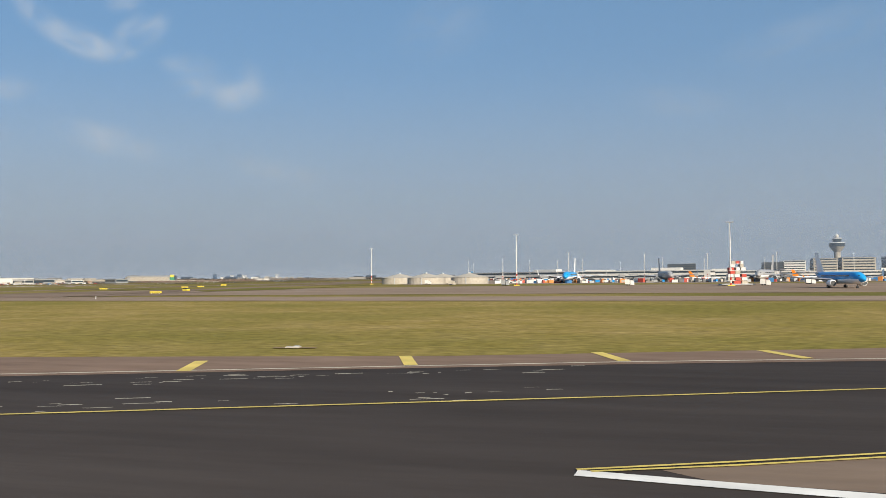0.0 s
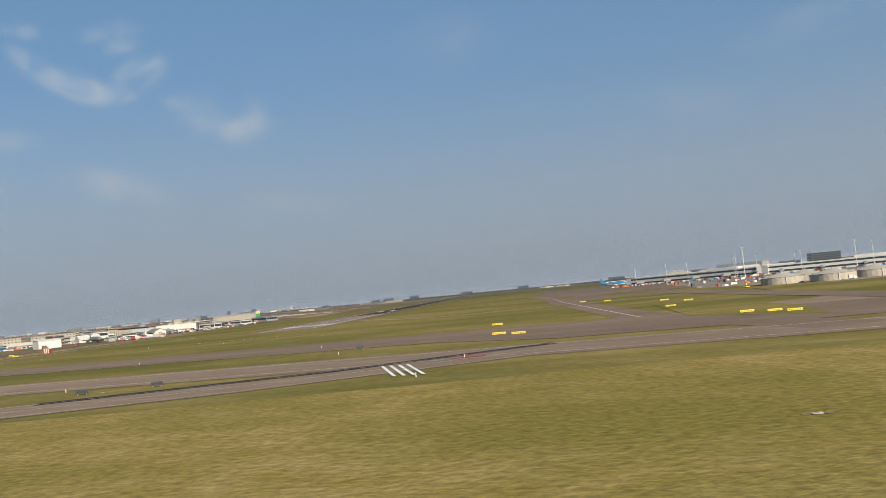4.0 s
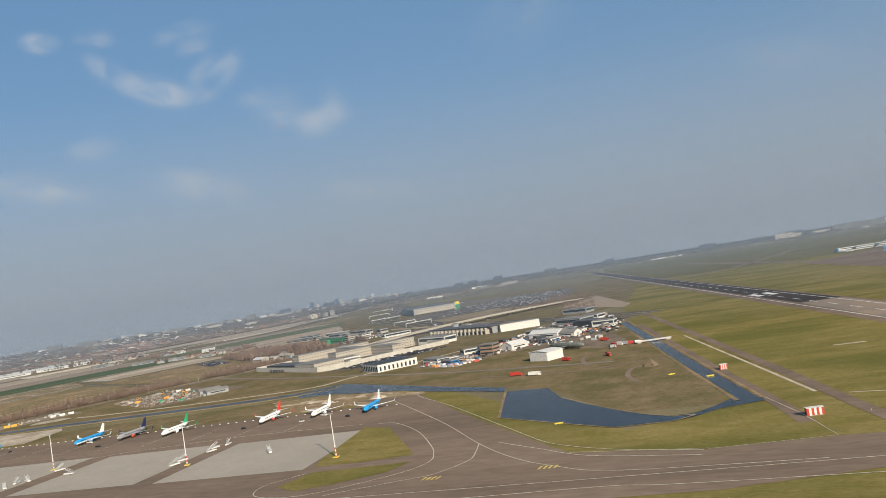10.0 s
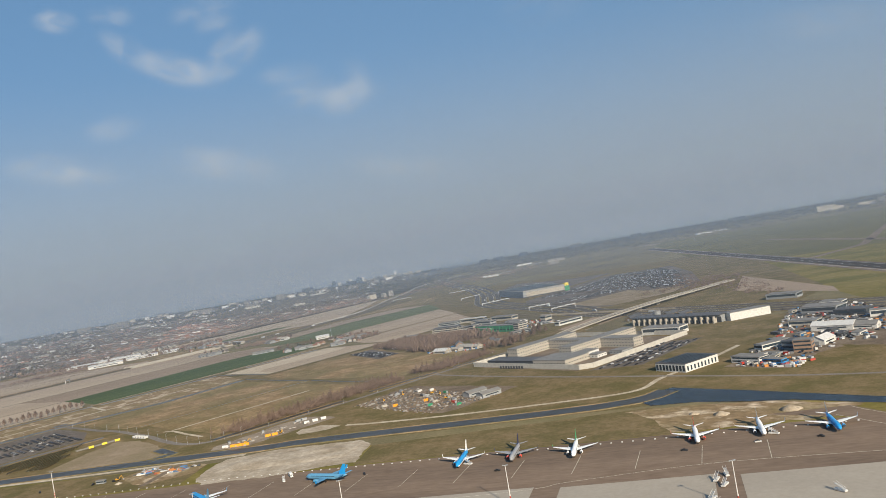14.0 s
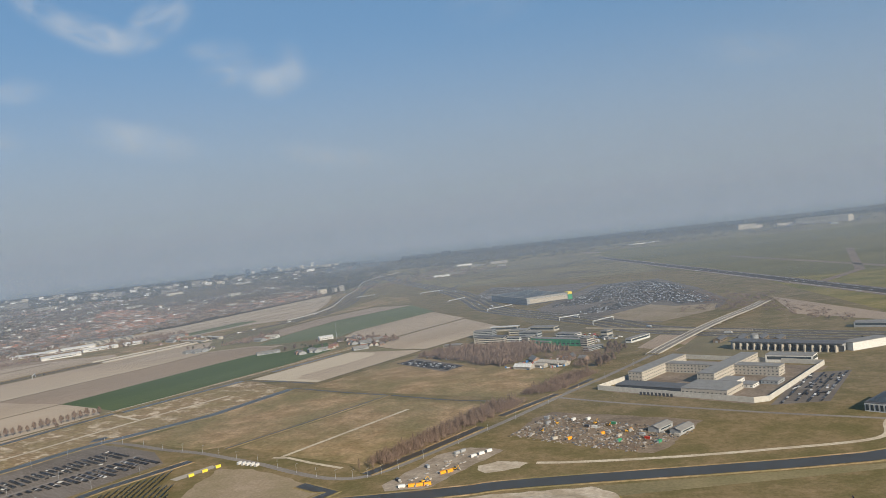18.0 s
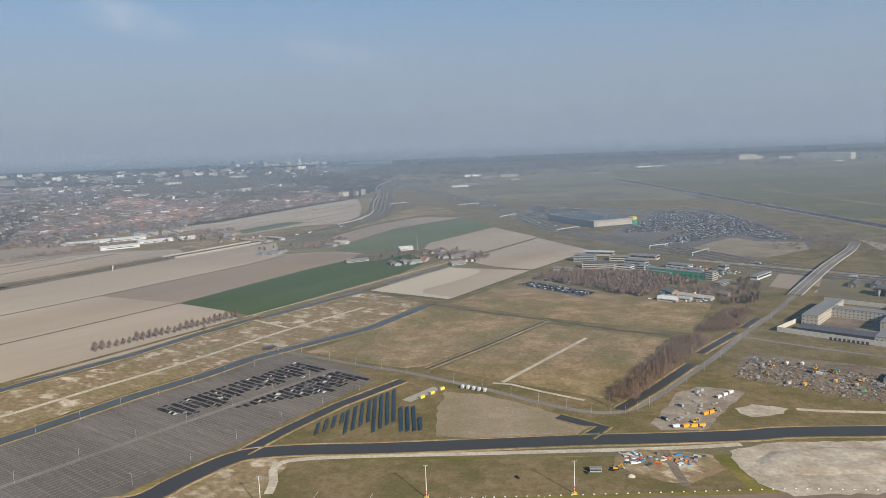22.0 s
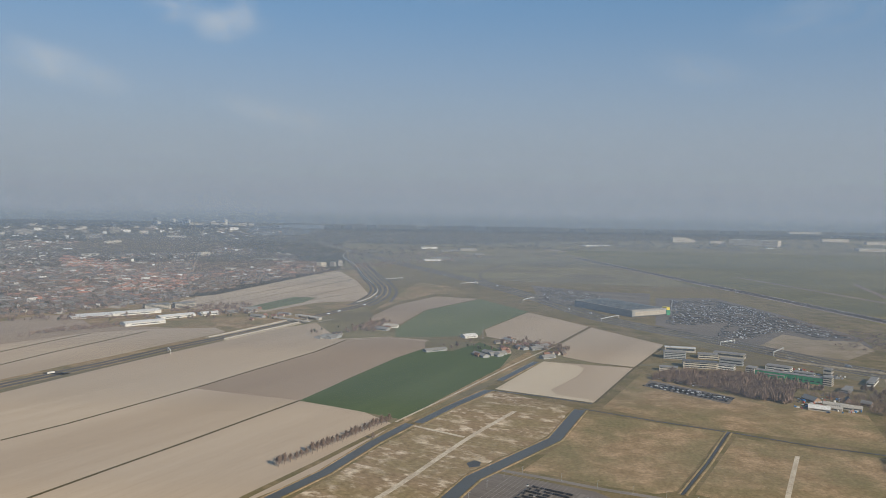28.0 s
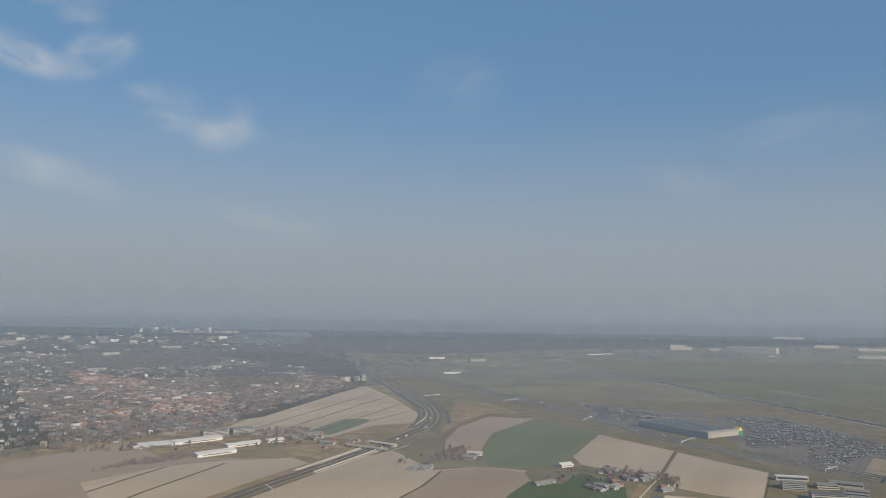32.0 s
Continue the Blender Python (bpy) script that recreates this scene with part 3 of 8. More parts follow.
canal("ditch", [(-1566, 340), (-1426, 584), (-1390, 649), (-1342, 748), (-1292, 830), (-1263, 894), (-1147, 1041), (-1086, 1188)], 17, "straight grey polder ditch", water=M_POLDER)
canal("ditch", [(-1668, 477), (-1529, 725), (-1486, 810), (-1431, 906), (-1385, 1017), (-1342, 1102)], 14, "straight grey polder ditch", water=M_POLDER)
canal("ditch", [(-1330, 1107), (-1280, 1200), (-1217, 1303)], 14, "straight grey polder ditch", water=M_POLDER)
canal("ditch", [(-1193, 1374), (-1154, 1450), (-1107, 1540)], 13, "straight grey polder ditch", water=M_POLDER)
canal("ditch", [(-1039, 852), (-975, 954), (-899, 1084)], 3.6, "narrow ditch between rough pastures")
canal("ditch", [(-837, 725), (-794, 788), (-742, 871)], 11, "dark roadside ditch")
canal("ditch", [(-724, 915), (-692, 962), (-659, 1009)], 9, "dark roadside ditch")
canal("ditch", [(-644, 1034), (-611, 1088)], 8, "dark roadside ditch")
strip("ditch", [(-1084, 1196), (-982, 1131), (-894, 1081), (-810, 1026), (-722, 987)], 4, M_DITCH, 0.2, "narrow field ditch", "ditch")
strip("ditch", [(-1214, 1304), (-1132, 1267), (-1059, 1225)], 5, M_DITCH, 0.2, "narrow field ditch", "ditch")

# polder land west of the canal
flat("waste_strip", [(-1575, 350), (-1437, 599), (-1399, 665), (-1350, 765), (-1299, 848), (-1268, 911), (-1150, 1060), (-1094, 1201), (-1200, 1298), (-1255, 1243), (-1332, 1084), (-1378, 999), (-1422, 887), (-1478, 796), (-1521, 713), (-1660, 465)], M_WASTE, 0.06, "bare sandy waste land with tufts of grass", "waste land")
strip("dirt_track", curve_through([(-1580, 455), (-1474, 649), (-1439, 701), (-1400, 774), (-1351, 858), (-1290, 984), (-1250, 1063), (-1186, 1176)]), 7, M_GRAVEL, 0.1, "pale sandy track along the waste land", "track")
strip("dirt_track", [(-1342, 1098), (-1306, 1073), (-1267, 1045)], 6, M_GRAVEL, 0.1, "short pale cross track", "track")
flat("dry_pond", [(-1268, 943), (-1258, 954), (-1250, 948), (-1253, 932), (-1265, 928)], M_DITCH, 0.12, "small dark pool in the waste land", "pool")
flat("pasture", [(-1217, 899), (-1144, 1017), (-1079, 1168), (-905, 1085), (-1041, 863), (-1086, 847), (-1146, 897)], M_ROUGH, 0.06, "rough brown pasture", "pasture")
flat("pasture", [(-1024, 854), (-898, 1061), (-812, 1011), (-728, 974), (-849, 756), (-953, 809)], M_ROUGH, 0.06, "rough brown pasture with a pale path", "pasture")
flat("pasture", [(-1051, 1197), (-922, 1447), (-855, 1322), (-650, 1181), (-713, 1006), (-893, 1094)], M_ROUGH, 0.06, "rough brown pasture", "pasture")
strip("path", [(-951, 804), (-904, 889), (-850, 986)], 5.5, M_GRAVEL, 0.12, "straight pale concrete path in the pasture", "path")
strip("path", [(-961, 802), (-942, 798), (-909, 775), (-868, 750)], 4.5, M_GRAVEL, 0.12, "pale concrete path along the road", "path")
flat("car_park", [(-1418, 573), (-1383, 638), (-1335, 733), (-1287, 816), (-1241, 910), (-1184, 908), (-1134, 861), (-1092, 808), (-1141, 706), (-1178, 623), (-1206, 577), (-1230, 525), (-1400, 310), (-1640, 215)], M_LOT, 0.08, "wide grey asphalt car park with faded lines", "car park")
flat("bare_plot", [(-1011, 729), (-1009, 774), (-969, 765), (-921, 733), (-881, 697), (-869, 678), (-884, 658), (-950, 650), (-1005, 655)], M_PLOT, 0.07, "brown bare earth plot", "plot")
flat("meadow", [(-1163, 616), (-1141, 657), (-1056, 804), (-1018, 729), (-1007, 657), (-1077, 638)], M_BANK, 0.065, "grassy plot round the solar panels", "meadow")
flat("north_verge", [(-882, 690), (-706, 704), (-362, 709), (-277, 696), (-196, 635), (-96, 571), (-39, 457), (18, 454), (23, 493), (-41, 948), (-137, 1155), (-317, 1134), (-498, 1161), (-660, 991), (-815, 737)], M_BANK, 0.055, "olive and brown grass round the roads and yards", "verge")

# farm fields
flat("field", [(-1556, 735), (-1440, 902), (-1361, 1097), (-1415, 1164), (-1517, 1217), (-1321, 1769), (-1414, 1806), (-1528, 1766), (-1616, 1991), (-1687, 1912), (-1776, 1730), (-1847, 1576), (-1906, 1447), (-1954, 1335), (-1994, 1239), (-2330, 560), (-2000, 250), (-1740, 390)], M_SOIL, 0.06, "wide pale tilled field with faint furrows", "field")
flat("field", [(-1702, 1286), (-1639, 1427), (-1555, 1616), (-1510, 1746), (-1413, 1791), (-1331, 1747), (-1330, 1659), (-1387, 1559), (-1473, 1344), (-1518, 1220)], M_SOIL2, 0.09, "brown tilled field", "field")
flat("crop_field", [(-1518, 1220), (-1472, 1340), (-1387, 1559), (-1332, 1665), (-1272, 1638), (-1206, 1750), (-1149, 1611), (-1184, 1477), (-1279, 1281), (-1353, 1123), (-1415, 1161)], M_CROP, 0.12, "deep green crop field", "field")
flat("verge", [(-1438, 888), (-1352, 1098), (-1279, 1255), (-1100, 1580), (-1109, 1651), (-1183, 1482), (-1279, 1284), (-1353, 1126), (-1399, 1001)], M_ROUGH, 0.1, "rough brown verge along the ditch", "verge")
flat("field", [(-1206, 1312), (-1091, 1547), (-921, 1495), (-1056, 1232)], M_SOIL, 0.09, "pale grey bare field", "field")
flat("field", [(-1206, 1312), (-1091, 1547), (-1026, 1509), (-1024, 1478), (-1047, 1419), (-1111, 1314), (-1107, 1280), (-1055, 1250), (-1056, 1232)], M_PALESOIL, 0.12, "very pale freshly dried part of the bare field", "field")
flat("field", [(-1185, 1924), (-1037, 2251), (-909, 2003), (-1034, 1743), (-1133, 1770), (-1186, 1826)], M_SOIL, 0.07, "pale tilled field by the motorway", "field")
flat("field", [(-1030, 1730), (-906, 1985), (-789, 1749), (-920, 1506), (-997, 1543), (-1044, 1595)], M_SOIL, 0.07, "pale tilled field by the motorway", "field")
flat("crop_field", [(-1408, 1920), (-1335, 2266), (-1161, 2545), (-1035, 2263), (-1189, 1924), (-1201, 1840), (-1322, 1806), (-1401, 1807)], M_CROP2, 0.08, "pale green crop field", "field")
flat("field", [(-1493, 1930), (-1480, 2147), (-1432, 2356), (-1312, 2604), (-1168, 2559), (-1340, 2266), (-1405, 1974)], M_SOIL2, 0.07, "brown field beside the motorway", "field")
flat("field", [(-2110, 2315), (-2045, 2691), (-1936, 3120), (-1763, 3558), (-1627, 3076), (-1543, 2655), (-1564, 2450), (-1681, 2394), (-1790, 2180), (-1990, 2205)], M_SOIL, 0.07, "pale field with dark ditches", "field")
strip("field_ditch", [(-2048, 2234), (-1697, 3338)], 5, M_HEDGE, 0.12, "dark ditch across the field", "ditch")
strip("field_ditch", [(-1974, 2206), (-1653, 3166)], 5, M_HEDGE, 0.12, "dark ditch across the field", "ditch")
strip("field_ditch", [(-1841, 2258), (-1598, 2928)], 5, M_HEDGE, 0.12, "dark ditch across the field", "ditch")
strip("field_ditch", [(-1722, 2431), (-1559, 2741)], 5, M_HEDGE, 0.12, "dark ditch across the field", "ditch")
flat("crop_field", [(-1863, 2280), (-1777, 2528), (-1698, 2522), (-1724, 2389), (-1798, 2214)], M_CROP2, 0.1, "green field by the motorway", "field")
flat("field", [(-2560, 430), (-2046, 1329), (-1950, 1540), (-1850, 1760), (-1924, 1881), (-2180, 1905), (-2276, 2055), (-2366, 1981), (-2440, 1880), (-2950, 1000)], M_SOIL2, 0.062, "brown tilled fields beyond the motorway", "field")
flat("field", [(-2046, 1329), (-2002, 1431), (-1945, 1539), (-1884, 1680), (-1805, 1834), (-1850, 1896), (-2001, 1857), (-2118, 1790), (-2226, 1638)], M_SOIL, 0.08, "pale tilled field beyond the motorway", "field")
flat("field", [(-2396, 1932), (-2365, 2032), (-2285, 2082), (-2160, 1910), (-2203, 1730), (-2240, 1664)], M_SOIL2, 0.08, "brown tilled field before the town", "field")
strip("field_ditch", [(-2181, 1562), (-2148, 1671), (-2106, 1791)], 6, M_HEDGE, 0.12, "dark grassy ditch between the fields", "ditch")
strip("field_ditch", [(-2112, 1443), (-2075, 1576), (-2025, 1723), (-1989, 1833)], 6, M_HEDGE, 0.12, "dark grassy ditch between the fields", "ditch")
strip("field_ditch", [(-1858, 1004), (-1810, 1081), (-1703, 1290), (-1640, 1431), (-1555, 1616), (-1511, 1753)], 5, M_HEDGE, 0.12, "dark grassy ditch between the fields", "ditch")
strip("field_ditch", [(-1723, 819), (-1675, 912), (-1617, 1022), (-1571, 1115), (-1518, 1220)], 5, M_HEDGE, 0.12, "dark grassy ditch between the fields", "ditch")
strip("field_ditch", [(-1511, 1753), (-1414, 1798), (-1328, 1776), (-1203, 1794)], 4, M_HEDGE, 0.13, "dark grassy ditch between the fields", "ditch")
strip("field_ditch", [(-1035, 1736), (-908, 1994)], 5, M_HEDGE, 0.12, "dark grassy ditch between the fields", "ditch")
strip("field_ditch", [(-1045, 1595), (-997, 1543), (-922, 1500)], 4, M_HEDGE, 0.14, "dark grassy ditch between the fields", "ditch")
strip("field_ditch", [(-787, 1742), (-923, 1495), (-1055, 1229)], 4, M_HEDGE, 0.14, "dark grassy ditch between the fields", "ditch")
strip("farm_track", [(-1362, 1111), (-1279, 1266), (-1166, 1489), (-1095, 1621), (-1037, 1722)], 4, M_GRAVEL, 0.15, "pale farm track beside the ditch", "track")

strip("grass_verge", [(-1543, 745), (-1501, 834), (-1446, 937), (-1394, 1042), (-1353, 1124)], 9, M_BANK, 0.11, "grass verge along the ditch", "verge")

# yards and bare ground round the canal
flat("sand_heap_yard", [(-760, 632), (-731, 648), (-675, 655), (-630, 657), (-612, 640), (-600, 581), (-636, 573), (-671, 562), (-735, 554), (-752, 575), (-760, 598)], M_SAND, 0.24, "pale sand depot beside the canal", "yard")
flat("bare_sand", [(-343, 583), (-228, 589), (-204, 619), (-264, 652), (-315, 664), (-378, 663), (-359, 633)], M_WASTE, 0.1, "bare sand with tufts behind the parked aircraft", "sand")
strip("track", curve_through([(-1115, 539), (-1118, 559), (-1126, 585), (-1114, 600), (-1063, 609), (-952, 620), (-813, 635), (-747, 646)]), 7, M_GRAVEL, 0.12, "pale sandy track along the canal", "track")
strip("track", curve_through([(-676, 730), (-638, 725), (-554, 723), (-471, 728), (-379, 742), (-351, 792), (-308, 853), (-264, 933)]), 6, M_GRAVEL, 0.12, "pale track across the grass", "track")
flat("yard", [(-812, 690), (-776, 773), (-752, 794), (-718, 785), (-710, 775), (-750, 712), (-765, 677), (-808, 674)], M_PALEYARD, 0.12, "gravel yard with site huts and machines", "yard")
flat("yard", [(-706, 829), (-686, 892), (-663, 916), (-558, 865), (-510, 838), (-558, 748), (-571, 737), (-634, 778)], M_YARD, 0.12, "cluttered storage yard on grey hardstanding", "yard")
flat("sand_patch", [(-731, 732), (-712, 742), (-683, 731), (-691, 718), (-719, 710), (-730, 719)], M_SAND, 0.1, "pale sand patch in the grass", "sand")

# roads
ROAD = curve_through([(-1247, 929), (-1182, 898), (-1121, 865), (-1066, 841), (-1020, 814), (-966, 781), (-919, 747), (-877, 722), (-847, 716), (-827, 726), (-802, 755), (-756, 826), (-711, 898), (-649, 1006), (-587, 1107), (-515, 1234)], 5)
strip("road", ROAD, 8, M_ROAD, 0.16, "grey asphalt road", "road")
strip("verge", ROAD, 22, M_BANK, 0.11, "olive grass verge of the road", "verge")
strip("road", curve_through([(-660, 991), (-578, 933), (-447, 853), (-352, 803), (-216, 730), (-55, 673)]), 6, M_ROAD, 0.15, "narrow service road", "road")
strip("road", curve_through([(52, 395), (43, 456), (13, 631), (-42, 970)]), 8, M_TAXI, 0.135, "asphalt service road along the canal", "road")
strip("road", curve_through([(91, 358), (78, 431), (48, 614), (-47, 1166)]), 8, M_TAXI, 0.135, "asphalt perimeter road", "road")
flat("visitor_car_park", [(-432, 880), (-357, 1024), (-300, 1022), (-372, 880)], M_LOT, 0.14, "grey car park beside the prison wall", "car park")
flat("hardstanding", [(-290, 812), (-232, 772), (-196, 832), (-168, 856), (-215, 990), (-170, 1190), (-95, 1212), (-62, 1070), (-90, 960), (-225, 905)], M_YARD, 0.095, "grey paved ground between the workshops", "yard")
flat("hardstanding", [(-166, 858), (-76, 782), (-46, 791), (-56, 850), (-76, 938), (-217, 996), (-227, 905)], M_YARD, 0.1, "grey hardstanding between the workshops", "yard")
strip("track", curve_through([(-74, 659), (-85, 703), (-82, 735), (-55, 728), (-32, 720)]), 4, M_TAXI, 0.12, "asphalt loop track on the training ground", "track")
strip("track", curve_through([(-30, 553), (-39, 586), (-38, 619), (-30, 632)]), 4, M_TAXI, 0.12, "asphalt loop track on the training ground", "track")
strip("track", curve_through([(-176, 673), (-136, 655), (-85, 642), (-44, 652), (6, 661)]), 5, M_TAXI, 0.12, "service road over the training ground", "track")
strip("bare_trench", [(67, 463), (49, 563), (6, 800)], 2.2, M_GRAVEL, 0.12, "pale bare strip in the grass between the roads", "track")
strip("bare_trench", [(81, 452), (106, 446)], 1.6, M_GRAVEL, 0.12, "short pale bare strip in the grass", "track")
strip("bare_trench", [(107, 622), (129, 623)], 4, M_GRAVEL, 0.12, "short pale bare strip in the grass", "track")
flat("bare_plot", [(-215, 1551), (-174, 1858), (-72, 1402), (-78, 1324), (-115, 1383)], M_SOIL2, 0.115, "bare brown plot between motorway and runway", "plot")

# motorways
A4 = curve_through([(-40, 1120), (-450, 1468), (-548, 1645), (-660, 1841), (-755, 1981), (-858, 2190), (-953, 2556), (-1073, 2944), (-1239, 3389), (-1431, 3854), (-1647, 4429), (-2300, 6300)], 6)
strip("motorway_verge", A4, 104, M_BANK, 0.13, "rough grass verge of the motorway", "verge")
for off in (-34, -12, 12, 34):
    strip("motorway", A4, 17, M_MOTOR, 0.2, "grey asphalt motorway carriageway", "motorway", off=off)
for off in (-41.8, -26.2, -19.8, -4.2, 4.2, 19.8, 26.2, 41.8):
    strip("edge_line", A4, 0.5, M_FADED, 0.26, parent=mark, off=off)
fence = strip("motorway_wall", [(-700, 1750), (-605, 1590), (-478, 1495), (-407, 1440), (-330, 1380)], 1.0, M_PALE, 0.3, "low pale noise wall along the motorway", "wall")
bm = B()
for a, b in (((-605, 1590), (-478, 1495)), ((-478, 1495), (-407, 1440)), ((-407, 1440), (-330, 1380))):
    a, b = Vector(a), Vector(b)
    n = int((b - a).length / 4)
    for i in range(n):
        q = a + (b - a) * (i + .5) / n
        box(bm, q.x, q.y, 0, 3.7, .4, 3.2, math.degrees(math.atan2((b - a).y, (b - a).x)))
part("wall_panels", bm, M_GRAVEL, fence)
HWY = curve_through([(-2460, 420), (-2021, 1286), (-1977, 1381), (-1923, 1487), (-1864, 1623), (-1788, 1773), (-1698, 1964), (-1635, 2109), (-1575, 2251), (-1523, 2399), (-1498, 2628), (-1513, 2880), (-1577, 3228), (-1668, 3738), (-1806, 4440), (-1863, 5032), (-1836, 5522), (-2300, 5600)], 6)
strip("motorway_verge", HWY, 44, M_ROUGH, 0.13, "rough grass verge of the motorway", "verge")
for off in (-9, 9):
    strip("motorway", HWY, 12, M_MOTOR, 0.2, "grey asphalt motorway carriageway", "motorway", off=off)
for off in (-27, 27, 42):
    strip("motorway", [p for p in HWY if 2330 < p.y < 4600], 10, M_MOTOR, 0.21, "grey asphalt lanes of the motorway junction", "motorway", off=off)
for o, z in ((-22, 3.5), (22, 3.5), (-30, 0.4), (30, 0.4)):
    bm = B()
    cut = [p for p in HWY if 1740 < p.y < 2040]
    for a, b in zip(cut, cut[1:]):
        d = b - a
        q = (a + b) / 2 + Vector((-d.y, d.x)).normalized() * o
        box(bm, q.x, q.y, 0, d.length + .5, 1.2 if z > 1 else 8, z, math.degrees(math.atan2(d.y, d.x)))
    tagged(part("retaining_wall", bm, M_PALESOIL if z < 1 else W_CREAM), "pale concrete retaining wall and sand beside the motorway underpass", "wall", "underpass walls", "structure")
over = thing("farm_bridge", -1687, 2014, 0, 146, "pale concrete bridge that carries a farm road over the motorway", "bridge")
part("deck", box(B(), 0, 0, 4.6, 130, 10, 1.2), W_CREAM, over)
for f in (-1, 1):
    part("railing", box(B(), 0, f * 4.8, 5.8, 130, .3, 1), W_CREAM, over)
    for g in (-36, 0, 36):
        part("pier", box(B(), g, f * 3, 0, 1.4, 1.4, 4.6), W_CREAM, over)
strip("slip_road", curve_through([(-1454, 2435), (-1448, 2703), (-1494, 3051), (-1575, 3443), (-1669, 3954), (-1769, 4652)]), 11, M_MOTOR, 0.22, "curving motorway slip road", "slip road")
strip("slip_road", curve_through([(-1091, 3004), (-1108, 3497), (-958, 4023), (-780, 4392), (-848, 4878), (-1054, 5121)]), 10, M_MOTOR, 0.22, "curving motorway slip road", "slip road")
flat("field", [(-1502, 2178), (-1435, 2410), (-1312, 2686), (-1193, 2685), (-1269, 2977), (-1381, 3069), (-1440, 2669), (-1469, 2392)], M_ROUGH, 0.1, "rough grass inside the junction", "field")
flat("long_stay_car_park", [(-546, 2654), (-329, 2681), (-273, 2229), (-265, 1890), (-305, 1761), (-456, 1593), (-542, 1657), (-611, 1792), (-697, 1934), (-721, 2050)], M_LOT, 0.15, "huge long-stay car park full of cars", "car park")
flat("long_stay_car_park", [(-932, 3027), (-733, 2837), (-527, 2792), (-692, 2208), (-835, 2334), (-967, 2524)], M_LOT, 0.15, "grey car park behind the distribution hall", "car park")
flat("bare_plot", [(-438, 1924), (-398, 1848), (-301, 1826), (-330, 1712), (-449, 1605), (-533, 1677), (-565, 1761)], M_PLOT, 0.19, "bare brown plot beside the car park", "plot")
flat("wood_floor", [(-2521, 2017), (-2041, 2558), (-1774, 3600), (-1818, 4411), (-2300, 7600), (-7500, 9800), (-9800, 3000), (-3618, 1486), (-2719, 1742)], M_WOODS, 0.09, "built-up land of gardens and woods", "land")
flat("far_woods", [(-26000, 9000), (-9000, 7200), (-2300, 6300), (-1500, 6000), (-300, 6900), (2500, 8300), (9000, 9000), (26000, 9000), (26000, 26900), (-26000, 26900)], M_WOODS, 0.2, "dark wooded land along the hazy horizon", "land")
flat("lake", [(-3345, 8034), (-3700, 9900), (-3500, 11300), (-3050, 11400), (-2732, 9535), (-2628, 7624), (-2958, 7286)], M_WATER, 0.5, "far blue lake behind the woods", "lake")
flat("gravel_plot", [(-474, 1255), (-530, 1310), (-478, 1429), (-420, 1384)], M_SOIL2, 0.14, "bare brown plot beside the bridge ramp", "plot")
flat("verge", [(-1119, 525), (-1117, 601), (-1007, 605), (-774, 625), (-763, 563), (-910, 546)], M_BANK, 0.07, "olive brown grass between apron and canal", "verge")
flat("verge", [(-1119, 527), (-1117, 603), (-1158, 601), (-1180, 572), (-1196, 540), (-1213, 513)], M_WASTE, 0.075, "bare sandy verge in the bend of the canal", "verge")
flat("bare_sand", [(-856, 600), (-850, 622), (-832, 632), (-806, 632), (-775, 624), (-768, 596), (-800, 572), (-815, 572)], M_WASTE, 0.15, "bare sandy ground with debris beside the canal", "sand")
strip("track", [(-811, 632), (-809, 594), (-806, 566)], 7, M_YARD, 0.19, "rutted earth track from the canal to the apron", "track")
flat("verge", [(-599, 575), (-607, 634), (-434, 658), (-360, 670), (-344, 648), (-342, 581)], M_BANK, 0.07, "olive grass behind the parked aircraft", "verge")
flat("prison_yard", [(-597, 1004), (-450, 889), (-317, 1054), (-468, 1169)], M_YARD, 0.1, "grey paved prison yard", "yard")
for i in range(4):
    strip("zebra_bar", [(441 - i * 2.2, 196), (430 - i * 2.2, 222)], 0.8, M_WHITE, 0.22, parent=mark)
for x, y in ((-119, 350), (-64, 353)):
    for i in range(4):
        strip("yellow_bar", [(x - 4 + i * 2.4, y - 2.5), (x - 3 + i * 2.4, y + 2.5)], 1.1, M_YELLOW, 0.262, parent=mark)
strip("stop_marking", [(440, 230), (448, 233)], 4, W_RED, 0.22, parent=mark)
for line in ([(67, 321), (82, 256)], [(73, 321), (88, 255)], [(93, 321), (104.5, 255)], [(100, 321), (111, 254)], [(6, 362), (59, 367), (52, 413), (37, 477)], [(-57, 376), (6, 363)], [(95, 367), (87, 406)], [(100, 318), (234, 310), (414, 300)]):
    strip("edge_line", line, 0.36, M_FADED, 0.24, parent=mark)
